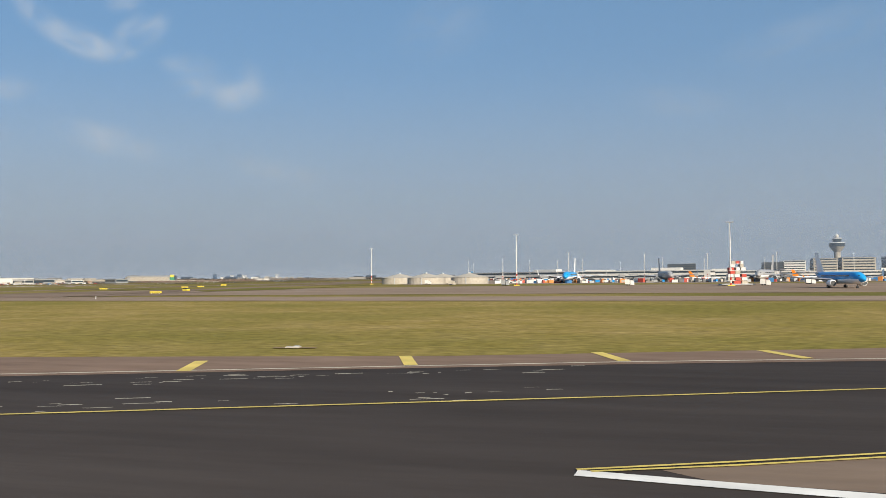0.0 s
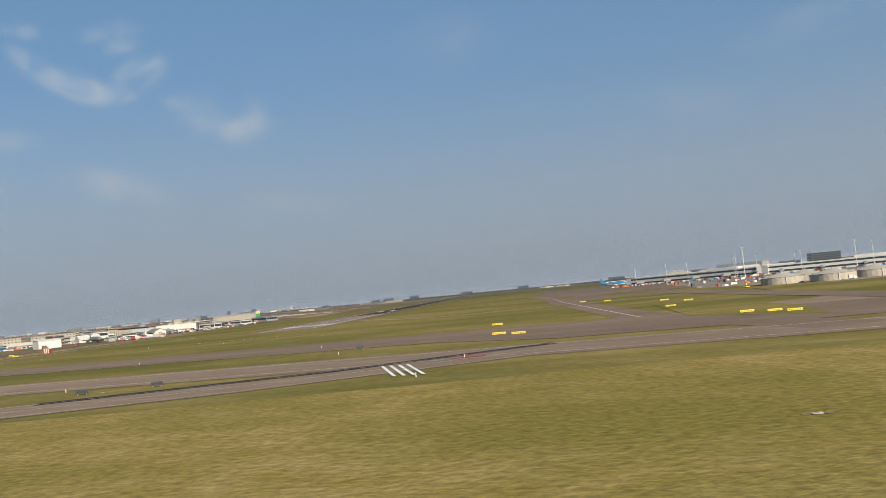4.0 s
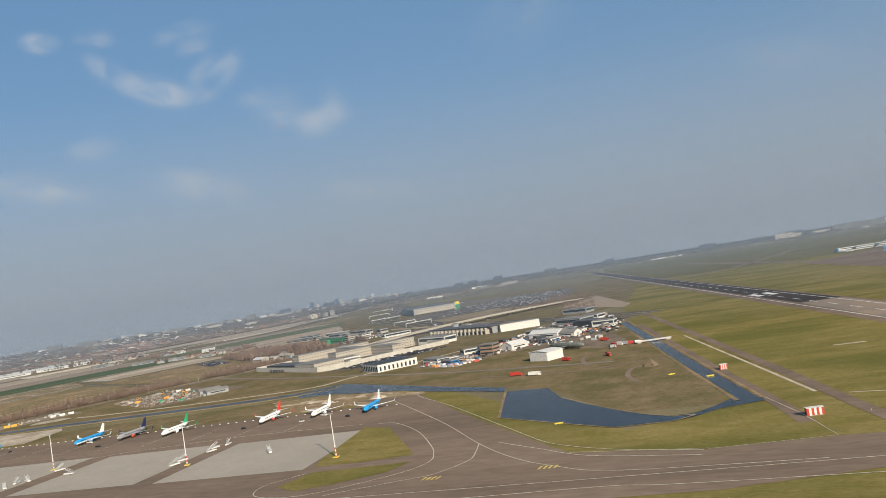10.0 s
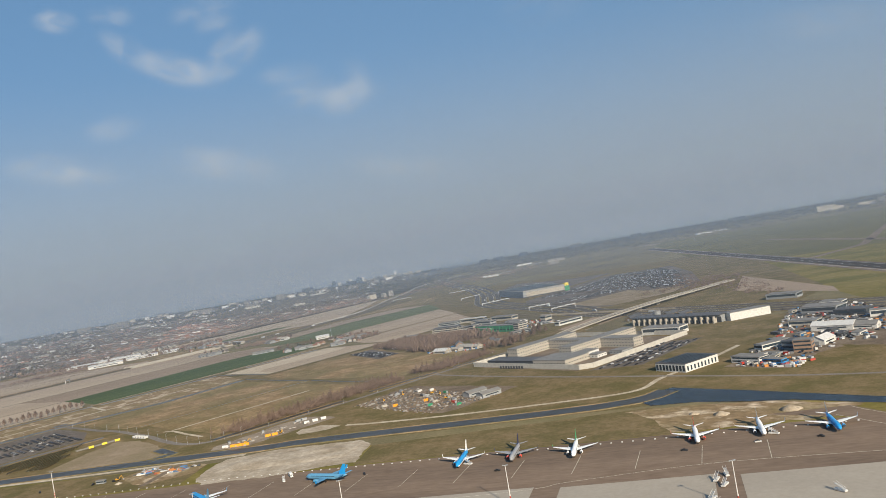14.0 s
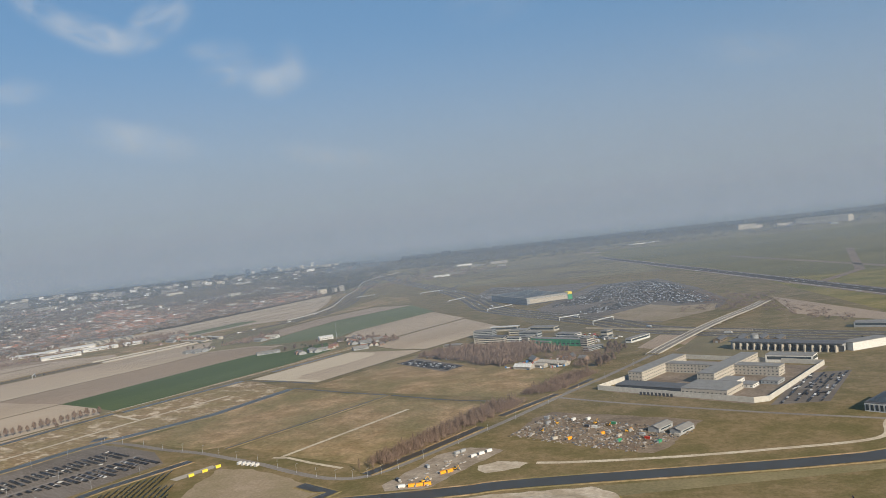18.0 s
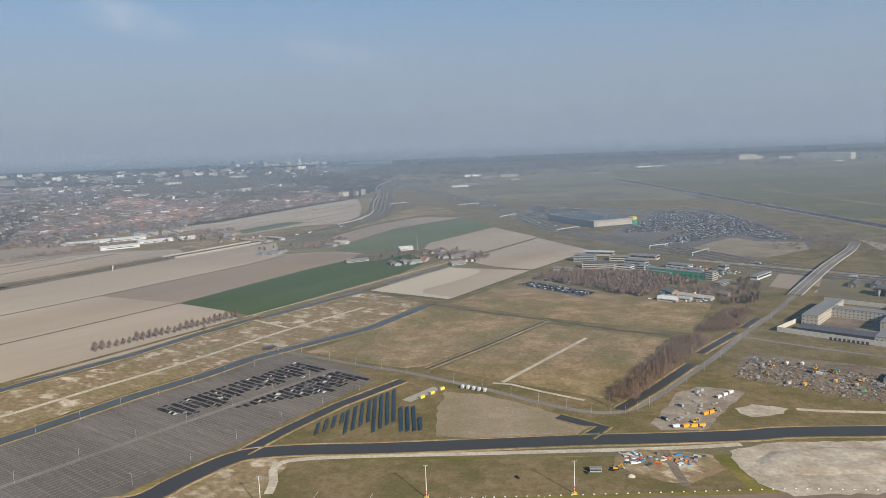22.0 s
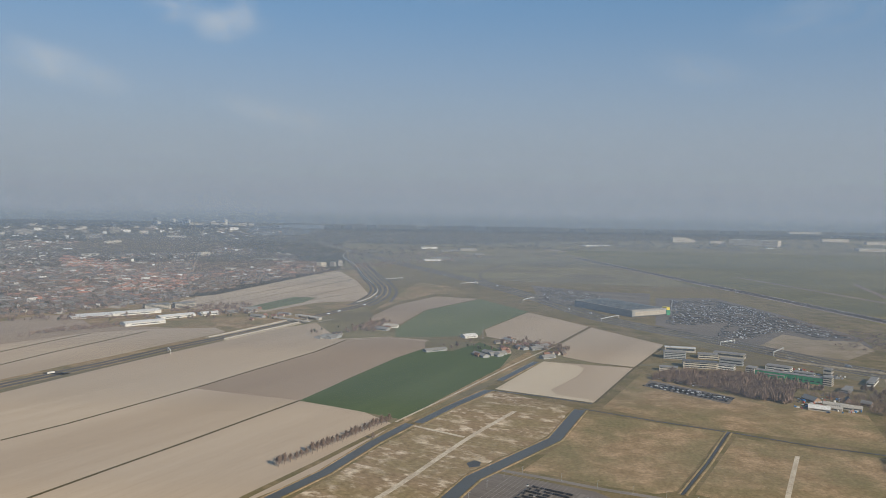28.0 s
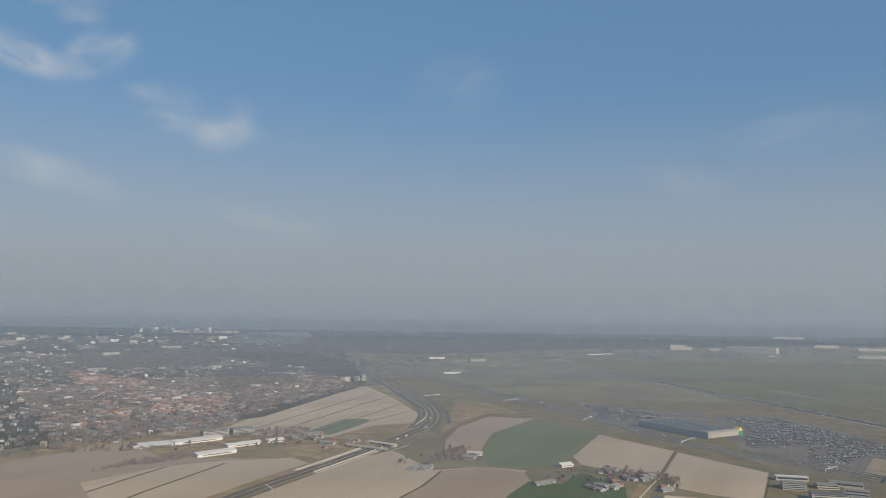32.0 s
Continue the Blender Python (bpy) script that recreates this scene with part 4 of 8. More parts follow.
# ---- haze: added see-through sheets, one behind another, whose tint imitates hazy air ----
def haze_sheet(y, thick):
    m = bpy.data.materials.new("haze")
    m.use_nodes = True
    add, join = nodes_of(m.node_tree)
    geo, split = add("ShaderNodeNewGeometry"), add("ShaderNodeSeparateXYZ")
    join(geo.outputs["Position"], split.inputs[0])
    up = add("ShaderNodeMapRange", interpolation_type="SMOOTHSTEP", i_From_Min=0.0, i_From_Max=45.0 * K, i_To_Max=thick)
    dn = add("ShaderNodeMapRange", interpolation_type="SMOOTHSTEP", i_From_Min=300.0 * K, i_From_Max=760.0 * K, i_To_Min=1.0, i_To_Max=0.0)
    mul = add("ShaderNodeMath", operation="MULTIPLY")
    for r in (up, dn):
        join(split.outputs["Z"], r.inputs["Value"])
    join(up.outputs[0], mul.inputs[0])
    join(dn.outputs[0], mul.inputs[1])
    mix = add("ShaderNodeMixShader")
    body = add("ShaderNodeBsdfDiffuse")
    body.inputs["Color"].default_value = HAZE_TINT
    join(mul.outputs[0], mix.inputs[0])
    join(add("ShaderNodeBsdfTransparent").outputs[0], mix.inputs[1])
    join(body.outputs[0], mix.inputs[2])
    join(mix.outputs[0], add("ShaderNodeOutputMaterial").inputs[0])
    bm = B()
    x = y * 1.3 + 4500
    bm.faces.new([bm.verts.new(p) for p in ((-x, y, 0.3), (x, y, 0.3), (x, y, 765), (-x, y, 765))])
    tagged(part("haze", bm, m), "upright see-through sheet tinted grey blue to imitate haze over the plain", "haze", "haze over the plain", "structure")


# distance of each added sheet and how much haze colour it lays on
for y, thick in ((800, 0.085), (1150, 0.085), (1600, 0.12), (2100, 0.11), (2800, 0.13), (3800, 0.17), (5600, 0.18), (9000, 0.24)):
    haze_sheet(y, thick)


# ---- high thin clouds ----
def cloud(x, z, w, h, thick, seed, lean=0.0):
    m = bpy.data.materials.new("cloud")
    m.use_nodes = True
    add, join = nodes_of(m.node_tree)
    tc, mp = add("ShaderNodeTexCoord"), add("ShaderNodeMapping")
    mp.inputs["Location"].default_value = (-0.5, -0.5, 0)
    join(tc.outputs["UV"], mp.inputs["Vector"])
    n = add("ShaderNodeTexNoise", i_Scale=3.4, i_Detail=5.0, i_Roughness=0.5, i_Distortion=0.3)
    n.noise_dimensions = "4D"
    n.inputs["W"].default_value = seed
    st = add("ShaderNodeMapping")
    st.inputs["Scale"].default_value = (w / 1500, h / 700, 1)
    join(mp.outputs[0], st.inputs["Vector"])
    join(st.outputs[0], n.inputs["Vector"])
    ln = add("ShaderNodeVectorMath", operation="LENGTH")
    join(mp.outputs[0], ln.inputs[0])
    fall = add("ShaderNodeMapRange", interpolation_type="SMOOTHSTEP", i_From_Min=0.08, i_From_Max=0.5, i_To_Min=1.0, i_To_Max=0.0)
    join(ln.outputs["Value"], fall.inputs["Value"])
    wisps = add("ShaderNodeMapRange", interpolation_type="SMOOTHSTEP", i_From_Min=0.22, i_From_Max=0.82, i_To_Max=thick * 0.72)
    join(n.outputs["Fac"], wisps.inputs["Value"])
    mul = add("ShaderNodeMath", operation="MULTIPLY")
    join(fall.outputs[0], mul.inputs[0])
    join(wisps.outputs[0], mul.inputs[1])
    mix, glow = add("ShaderNodeMixShader"), add("ShaderNodeEmission", i_Strength=1.0)
    glow.inputs["Color"].default_value = CLOUD
    join(mul.outputs[0], mix.inputs[0])
    join(add("ShaderNodeBsdfTransparent").outputs[0], mix.inputs[1])
    join(glow.outputs[0], mix.inputs[2])
    join(mix.outputs[0], add("ShaderNodeOutputMaterial").inputs[0])
    bm = B()
    uv = bm.loops.layers.uv.new("map")
    f = bm.faces.new([bm.verts.new(p) for p in ((-w / 2, 0, -h / 2), (w / 2, 0, -h / 2), (w / 2, 0, h / 2), (-w / 2, 0, h / 2))])
    for lp, c in zip(f.loops, ((0, 0), (1, 0), (1, 1), (0, 1))):
        lp[uv].uv = c
    ob = tagged(part("cloud", bm, m), "thin white wisp of high cloud", "cloud", "clouds", "structure")
    ob.matrix_basis = pose(x * K, 8000 * K, z * K, 0, lean, 0)


for i, (x0, z0, x1, z1, h, thick) in enumerate(((-6654, 3606, -5881, 3015, 304, 0.75), (-6191, 3217, -5175, 2756, 331, 1), (-5410, 2823, -4553, 2982, 331, 0.9), (-5183, 2950, -4784, 3163, 291, 0.6), (-4822, 2939, -4506, 3167, 264, 0.6), (-5570, 3617, -4796, 3576, 291, 0.5), (-5271, 3407, -4830, 3372, 225, 0.45), (-7630, 4099, -7100, 3924, 278, 0.85), (-6779, 3936, -6230, 3772, 238, 0.5), (-4518, 2624, -3882, 2524, 251, 0.6), (-4329, 2361, -3556, 2248, 304, 0.6), (-3833, 2145, -3184, 2167, 317, 0.85), (-3425, 2462, -3304, 2140, 291, 0.8), (-7109, 2482, -6361, 2447, 291, 0.45), (-8499, 2313, -6845, 1910, 370, 0.8), (-5936, 1913, -4623, 1522, 357, 0.7), (-3626, 1388, -2346, 1068, 264, 0.5), (-1444, 2701, -667, 2818, 595, 0.22), (1910, 2195, 3500, 2560, 420, 0.25), (920, 1850, 1900, 1690, 300, 0.25))):
    cloud((x0 + x1) / 2, (z0 + z1) / 2, math.hypot(x1 - x0, z1 - z0) * 1.2 + h * 0.9, h * 1.5, thick, 3.7 + i * 5.3, -math.degrees(math.atan2(z1 - z0, x1 - x0)))


# ---- aircraft ----
def loft(bm, rings, n=20):
    """A closed skin through rings of (x, y, z, half width, half height) along y."""
    prev = first = None
    for x, y, z, a, b in rings:
        ring = [bm.verts.new((x + a * math.cos(2 * math.pi * i / n), y, z + b * math.sin(2 * math.pi * i / n))) for i in range(n)]
        if prev:
            for i in range(n):
                bm.faces.new((prev[i], prev[(i + 1) % n], ring[(i + 1) % n], ring[i]))
        first = first or ring
        prev = ring
    bm.faces.new(first)
    bm.faces.new(prev[::-1])
    bmesh.ops.recalc_face_normals(bm, faces=bm.faces)
    return bm


def blade(bm, root, tip, t0, t1, flip=1, up=False):
    """A wing panel: root and tip are (x, y front, y back, z)."""
    vs = []
    for (x, f, b, z), t in ((root, t0), (tip, t1)):
        mid = f * 0.65 + b * 0.35
        for y, o in ((f, 0), (mid, t / 2), (b, 0), (mid, -t / 2)):
            vs.append(bm.verts.new((o, y, z) if up else (x * flip, y, z + o)))
    for i in range(4):
        j = (i + 1) % 4
        bm.faces.new((vs[i], vs[j], vs[4 + j], vs[4 + i]))
    bm.faces.new(vs[:4])
    bm.faces.new(vs[4:][::-1])
    bmesh.ops.recalc_face_normals(bm, faces=bm.faces)
    return bm


def aircraft(x, y, rz, hull, belly, tail, pod, label, size=1.0, wing=None, group="parked aircraft on the apron"):
    """A twin-engined airliner, nose along -y, the middle of its wings at the origin."""
    a = thing("aircraft", x, y, 0, rz, label, "aircraft", group)
    s = size
    q = lambda *v: tuple(k * s for k in v)
    R = [(0, -18.6, 3.0, .12, .12), (0, -18.1, 3.05, .7, .62), (0, -17.0, 3.2, 1.25, 1.2), (0, -15.4, 3.4, 1.72, 1.75), (0, -13.5, 3.5, 1.88, 1.95), (0, -6, 3.5, 1.9, 2.0),
         (0, 6, 3.5, 1.9, 2.0), (0, 10, 3.6, 1.85, 1.9), (0, 14, 4.0, 1.4, 1.45), (0, 17.5, 4.5, .75, .85), (0, 19.8, 4.9, .25, .3)]
    smooth(part("fuselage", loft(B(), [q(*r) for r in R]), hull, a))
    R2 = [(r[0], r[1], r[2] - r[4] * 0.32, r[3] * 0.985, r[4] * 0.72) for r in R[2:8]]
    smooth(part("belly", loft(B(), [q(*r) for r in R2]), belly, a))
    wm = wing or W_STEEL
    for f in (-1, 1):
        part("wing", blade(B(), q(1.4, -4.2, 3.6, 2.7), q(16.6, 4.6, 6.4, 4.0), 0.9 * s, 0.25 * s, f), wm, a)
        part("winglet", blade(B(), q(16.6, 4.6, 6.4, 4.0), q(17.3, 6.0, 7.0, 6.3), 0.25 * s, 0.12 * s, f), tail, a)
        part("tailplane", blade(B(), q(0.6, 14.6, 18.0, 5.1), q(7.0, 18.3, 20.0, 5.8), 0.4 * s, 0.15 * s, f), wm, a)
        e = part("engine", loft(B(), [q(f * 4.9, yy, 1.75, r, r) for yy, r in ((-7.2, .92), (-6.9, 1.08), (-5.2, 1.1), (-3.6, .85), (-2.6, .5))], 16), pod, a)
        smooth(e)
        part("intake", rod(B(), q(f * 4.9, -7.3, 1.75), q(f * 4.9, -7.15, 1.75), 0.82 * s, n=16), W_DARK, e)
        part("pylon", box(B(), f * 4.9 * s, -4.2 * s, 2.4 * s, 0.35 * s, 3.4 * s, 0.7 * s), wm, a)
        part("main_gear", rod(rod(B(), q(f * 2.8, 2.0, 2.6), q(f * 2.8, 2.0, 0.5), .14 * s), q(f * 2.8 - .45, 2.0, .55), q(f * 2.8 + .45, 2.0, .55), .55 * s, n=12), W_BLACK, a)
        bm = box(B(), f * 1.9 * s, -1 * s, 3.95 * s, 0.06 * s, 22 * s, 0.36 * s)
        part("window_band", bm, W_GLASS, a)
    part("fin", blade(B(), q(0, 12.2, 18.6, 5.0), q(0, 17.6, 20.4, 12.5), 0.5 * s, 0.2 * s, up=True), tail, a)
    part("nose_gear", rod(rod(B(), q(0, -13.4, 2.4), q(0, -13.4, 0.4), .1 * s), q(-.3, -13.4, .4), q(.3, -13.4, .4), .4 * s, n=12), W_BLACK, a)
    part("cockpit_window", box(box(B(), -.62 * s, -16.62 * s, 3.75 * s, .9 * s, .5 * s, .5 * s, 28), .62 * s, -16.62 * s, 3.75 * s, .9 * s, .5 * s, .5 * s, -28), W_GLASS, a)
    return a


A_WHITE = paint("aircraft_white", (0.80, 0.80, 0.79), 0.28, vary=0.04, size=4)
A_BLUE = paint("aircraft_blue", (0.018, 0.27, 0.62), 0.28, vary=0.05, size=4)
A_PALEBLUE = paint("aircraft_pale_blue", (0.10, 0.27, 0.44), 0.3, vary=0.05, size=4)
A_GREY = paint("aircraft_grey", (0.28, 0.28, 0.29), 0.35, vary=0.06, size=4)
A_NAVY = paint("aircraft_navy", (0.02, 0.03, 0.10), 0.35, vary=0.06, size=4)
A_RED = paint("aircraft_red", (0.62, 0.06, 0.035), 0.35, vary=0.06, size=4)
A_GREEN = paint("aircraft_green", (0.03, 0.36, 0.16), 0.35, vary=0.06, size=4)
A_ORANGE = paint("aircraft_orange", (0.75, 0.22, 0.02), 0.35, vary=0.06, size=4)
aircraft(-235, 564, 2, A_BLUE, A_BLUE, A_WHITE, A_BLUE, "blue airliner with a white tail parked on the apron", wing=A_WHITE)
aircraft(-281, 568, 1, A_WHITE, A_WHITE, A_WHITE, A_WHITE, "all white airliner with stairs parked on the apron", wing=A_WHITE)
aircraft(-325, 563, 2, A_WHITE, A_WHITE, A_RED, A_RED, "white airliner with red tail and engines", wing=A_WHITE)
aircraft(-411, 555, 2, A_WHITE, A_WHITE, A_GREEN, A_WHITE, "white airliner with a green tail", wing=A_WHITE)
aircraft(-457, 558, 1, A_GREY, A_GREY, A_NAVY, A_RED, "grey airliner with dark tail and red engines", wing=A_GREY)
aircraft(-498, 554, 2, A_BLUE, A_WHITE, A_WHITE, A_BLUE, "blue and white airliner parked on the apron", wing=A_WHITE)
aircraft(-606, 536, -105, A_PALEBLUE, A_PALEBLUE, A_BLUE, A_PALEBLUE, "pale blue airliner parked askew on the apron", 1.1, A_PALEBLUE)
aircraft(-701, 507, -127, A_BLUE, A_BLUE, A_PALEBLUE, A_BLUE, "blue airliner parked askew on the apron", 1.12, A_WHITE)
FAR = "aircraft at the terminal"
aircraft(886, 374, 8, A_BLUE, A_WHITE, A_WHITE, A_WHITE, "large blue and white airliner before the terminal", 1.16, A_GREY, FAR)
aircraft(760, 700, -4, A_BLUE, A_WHITE, A_WHITE, A_WHITE, "blue and white airliner at its stand", 1.75, A_WHITE, FAR)
aircraft(838, 712, 6, A_GREY, A_GREY, A_GREY, A_GREY, "grey airliner at its stand", 1.7, A_GREY, FAR)
aircraft(914, 690, -20, A_GREY, A_WHITE, A_GREY, A_GREY, "pale grey airliner at its stand", 1.75, A_GREY, FAR)
aircraft(950, 700, 70, A_WHITE, A_WHITE, A_ORANGE, A_ORANGE, "white airliner with orange tail and engines", 0.75, A_WHITE, FAR)
aircraft(876, 760, 70, A_WHITE, A_WHITE, A_ORANGE, A_ORANGE, "white airliner with orange tail and engines", 0.75, A_WHITE, FAR)
aircraft(478, 1830, 70, A_BLUE, A_WHITE, A_PALEBLUE, A_WHITE, "blue and white airliner before the pier", 1.6, A_WHITE, FAR)
aircraft(1420, 6200, 60, A_WHITE, A_WHITE, A_BLUE, A_WHITE, "white airliner far off by the hangars", 1.6, A_WHITE, FAR)


# ---- masts, signs, vehicles ----
def light_mast(h, bands=True):
    m = thing("light_mast", 0, 0, 0, 0, "tall pale steel light mast with red and white base", "light mast", "apron light masts")
    part("pole", rod(B(), (0, 0, h * 0.28), (0, 0, h), 0.32, 0.2), W_WHITE, m)
    n = 6
    for i in range(n):
        part("band", rod(B(), (0, 0, h * 0.28 * i / n), (0, 0, h * 0.28 * (i + 1) / n), 0.42), W_RED if i % 2 == 0 else W_WHITE, m)
    part("base", box(B(), 0, 0, 0, 3.4, 3.4, 0.5), W_YELLOW, m)
    part("head_frame", rod(B(), (-1.6, 0, h), (1.6, 0, h), 0.16), W_STEEL, m)
    for x in (-1.4, -0.5, 0.5, 1.4):
        part("floodlight", box(B(), x, -0.3, h - 0.1, 0.7, 0.5, 0.5), W_GREY, m)
    return m


mast = light_mast(25)
mast.matrix_basis = at(-196, 411)
for x, y in ((-308, 427), (-439, 453), (-551, 450), (-663, 448), (-775, 446), (-995, 539), (-888, 551), (-1112, 516), (-1202, 470)):
    copy_thing(mast, at(x, y, 0, random.uniform(0, 40)))
far_mast = light_mast(32)
far_mast.matrix_basis = at(738, 524)
for x, y in ((856, 451), (585, 690), (700, 800), (745, 900), (830, 1000), (905, 1020), (640, 1100), (980, 1000), (1090, 1100), (560, 1250), (700, 1300), (800, 1500), (520, 1500), (1160, 1000), (930, 1300), (600, 1350), (660, 1250), (745, 1210), (860, 1180), (1010, 1250)):
    copy_thing(far_mast, at(x, y, 0, random.uniform(0, 40)))


def sign(w, h, colour, label, group="taxiway signs"):
    s = thing("taxiway_sign", 0, 0, 0, 0, label, "sign", group)
    part("panel", box(B(), 0, 0, 0.35, w, 0.3, h), colour, s)
    for x in (-w * 0.35, w * 0.35):
        part("foot", box(B(), x, 0, 0, 0.2, 0.2, 0.36), W_STEEL, s)
    bm = B()
    for i in range(max(2, int(w / 0.9))):
        box(bm, -w / 2 + 0.5 + i * 0.9, -0.17, 0.35 + h * 0.33, 0.42, 0.04, h * 0.3)
    part("lettering", bm, W_BLACK, s)
    return s


ys = sign(5.0, 0.75, W_YELLOW, "yellow taxiway sign with black lettering")
ys.matrix_basis = at(535, 320, 0, 10)
for x, y, r in ((627, 308, 0), (439, 315, 10), (427, 389, 0), (511, 531, 5), (522, 494, 0), (508, 432, 0), (447, 309, 0), (455, 662, 0), (17, 546, 10), (527, 327, 10), (-8, 569, 8), (-71, 442, 20), (475, 626, 0), (540, 313, 6)):
    copy_thing(ys, at(x, y, 0, r))
bs = sign(3.0, 1.0, W_DARK, "black and pale taxiway sign on two feet", "dark taxiway signs")
bs.matrix_basis = at(349, 206, 0, 20)
for x, y in ((365, 214), (392, 295)):
    copy_thing(bs, at(x, y, 0, 20))


def marker_post():
    p = thing("marker_post", 0, 0, 0, 0, "short white marker post in the grass", "post", "marker posts")
    part("stake", rod(B(), (0, 0, 0), (0, 0, 0.9), 0.13, 0.10), W_WHITE, p)
    part("cap", rod(B(), (0, 0, 0.9), (0, 0, 1.0), 0.12), W_STEEL, p)
    return p


mp0 = marker_post()
mp0.matrix_basis = at(569, 90)
for x, y in ((336, 216), (366, 323), (440, 193), (390, 279), (81, 407), (656, 237), (443, 230), (292, 311), (190, 291), (9, 292), (-71, 296), (138, 435), (178, 484), (250, 453), (322, 433)):
    copy_thing(mp0, at(x, y))


def striped_box(x, y, rz, w=8.0):
    s = thing("striped_hut", x, y, 0, rz, "red and white striped navigation hut beside the road", "hut", "striped huts")
    n = 7
    for i in range(n):
        part("stripe_panel", box(B(), -w / 2 + (i + .5) * w / n, 0, 0.3, w / n, 3.0, 3.4), W_RED if i % 2 == 0 else W_WHITE, s)
    part("roof", box(B(), 0, 0, 3.7, w + .3, 3.3, 0.2), W_WHITE, s)
    part("plinth", box(B(), 0, 0, 0, w - .4, 2.6, 0.3), W_CREAM, s)


striped_box(57, 408, 8)
striped_box(27, 569, 8, 5)


def drain_box(x, y):
    d = thing("drain_cover", x, y, 0.1, 4, "low concrete drain cover on bare earth", "drain", "drain covers")
    part("slab", box(B(), 0, 0, 0, 1.1, 0.6, 0.1), W_CREAM, d)
    part("bare_earth", ribbon(B(), [(-1.6, 0), (-.3, .1), (1.8, 0.2)], 0.9, 0.02), M_WASTE, d)
    part("lid", box(B(), 0.3, 0, 0.1, .4, .35, 0.06), W_STEEL, d)


for x, y in ((778, 104), (634, 92), (697, 101), (566, 90), (502, 128), (354, 207)):
    drain_box(x, y)

CAR_PAINT = [(0.010, 0.010, 0.012), (0.015, 0.015, 0.018), (0.02, 0.02, 0.022), (0.012, 0.014, 0.02), (0.03, 0.03, 0.033), (0.015, 0.015, 0.015), (0.022, 0.025, 0.032), (0.012, 0.012, 0.014), (0.09, 0.09, 0.095), (0.20, 0.20, 0.21), (0.42, 0.42, 0.41), (0.02, 0.028, 0.05), (0.014, 0.014, 0.016), (0.02, 0.02, 0.024), (0.03, 0.03, 0.034), (0.045, 0.045, 0.05), (0.018, 0.018, 0.02)]


def car_mat():
    m = bpy.data.materials.new("car_paint")
    m.use_nodes = True
    add, join = nodes_of(m.node_tree)
    bsdf, info, ramp = add("ShaderNodeBsdfPrincipled", i_Roughness=0.5), add("ShaderNodeObjectInfo"), add("ShaderNodeValToRGB")
    ramp.color_ramp.interpolation = "CONSTANT"
    els = ramp.color_ramp.elements
    while len(els) < len(CAR_PAINT):
        els.new(0.5)
    for i, c in enumerate(CAR_PAINT):
        els[i].position, els[i].color = i / len(CAR_PAINT), (*c, 1)
    join(info.outputs["Random"], ramp.inputs[0])
    join(ramp.outputs[0], bsdf.inputs["Base Color"])
    join(bsdf.outputs[0], add("ShaderNodeOutputMaterial").inputs[0])
    return m


M_CAR = car_mat()
M_CARGLASS = paint("tinted_car_glass", (0.018, 0.02, 0.024), 0.4, spec=0.25, vary=0.05)


def hull_shape(bm, sections):
    """A body from cross sections (y, half width, z low, z high)."""
    prev = None
    for y, w, z0, z1 in sections:
        now = [bm.verts.new(p) for p in ((-w, y, z0), (w, y, z0), (w * 0.94, y, z1), (-w * 0.94, y, z1))]
        if prev:
            for i in range(4):
                bm.faces.new((prev[i], prev[(i + 1) % 4], now[(i + 1) % 4], now[i]))
        else:
            bm.faces.new(now[::-1])
        prev = now
    bm.faces.new(prev)
    bmesh.ops.recalc_face_normals(bm, faces=bm.faces)
    return bm


def car(label="parked car in the car park rows", group="parked cars", long=4.4, tall=1.48):
    c = thing("car", 0, 0, 0, 0, label, "car", group)
    h = long / 2
    part("body", hull_shape(B(), [(-h, .74, .2, .62), (-h + .25, .86, .06, .78), (-h * .45, .9, .02, .92), (h * .55, .9, .02, .95), (h - .2, .86, .06, .92), (h, .78, .3, .8)]), M_CAR, c)
    part("cabin", hull_shape(B(), [(-h * .48, .78, .9, .95), (-h * .12, .74, .92, tall), (h * .42, .74, .92, tall), (h * .8, .76, .9, .98)]), M_CARGLASS, c)
    return c


# ---- the car park by the canal: rows of cars, lamps, faded lines ----
LD, LN, LC = Vector((0.5187, 0.8550)), Vector((0.8550, -0.5187)), Vector((-1213, 914))
LOT_TURN = math.degrees(math.atan2(LD.y, LD.x)) - 90


def lot(s, a):
    p = LC + LD * s + LN * a
    return p.x, p.y


first = car()
first.matrix_basis = at(*lot(-30, 30), 0.12, LOT_TURN)
count, rest = 0, []
for row in range(24):
    s = -30 - row * 7.9
    for a0, a1, lo in ((34, 86, -222), (99, 160, -172)):
        reach = random.uniform(0.6, 1.0)
        for k in range(int((a1 - a0) / 2.5)):
            a = a0 + k * 2.5
            if s > lo and (a - a0) / (a1 - a0) < reach and random.random() < 0.86 and not (a0 == 99 and s < -172 + (a - 99) * 1.9):
                x, y = lot(s + random.uniform(-.3, .3), a)
                if a0 == 34 and count < 250:
                    copy_thing(first, at(x, y, 0.12, LOT_TURN + random.choice((0, 180)) + random.uniform(-2, 2)))
                    count += 1
                else:
                    rest.append((x, y, radians(LOT_TURN)))
M_BAYLINE = paint("worn_bay_paint", (0.205, 0.185, 0.165), 0.85, vary=0.3, size=4)
bm = B()
for i in range(33):
    a = 2 + i * 5.2
    if abs(a - 91) > 4:
        top = -4 - max(0.0, a - 40) * 0.22
        ribbon(bm, [lot(top, a), lot(-420 - a * 0.6 + (max(0.0, a - 150) * 6 if a > 150 else 0), a)], 0.5, 0.13)
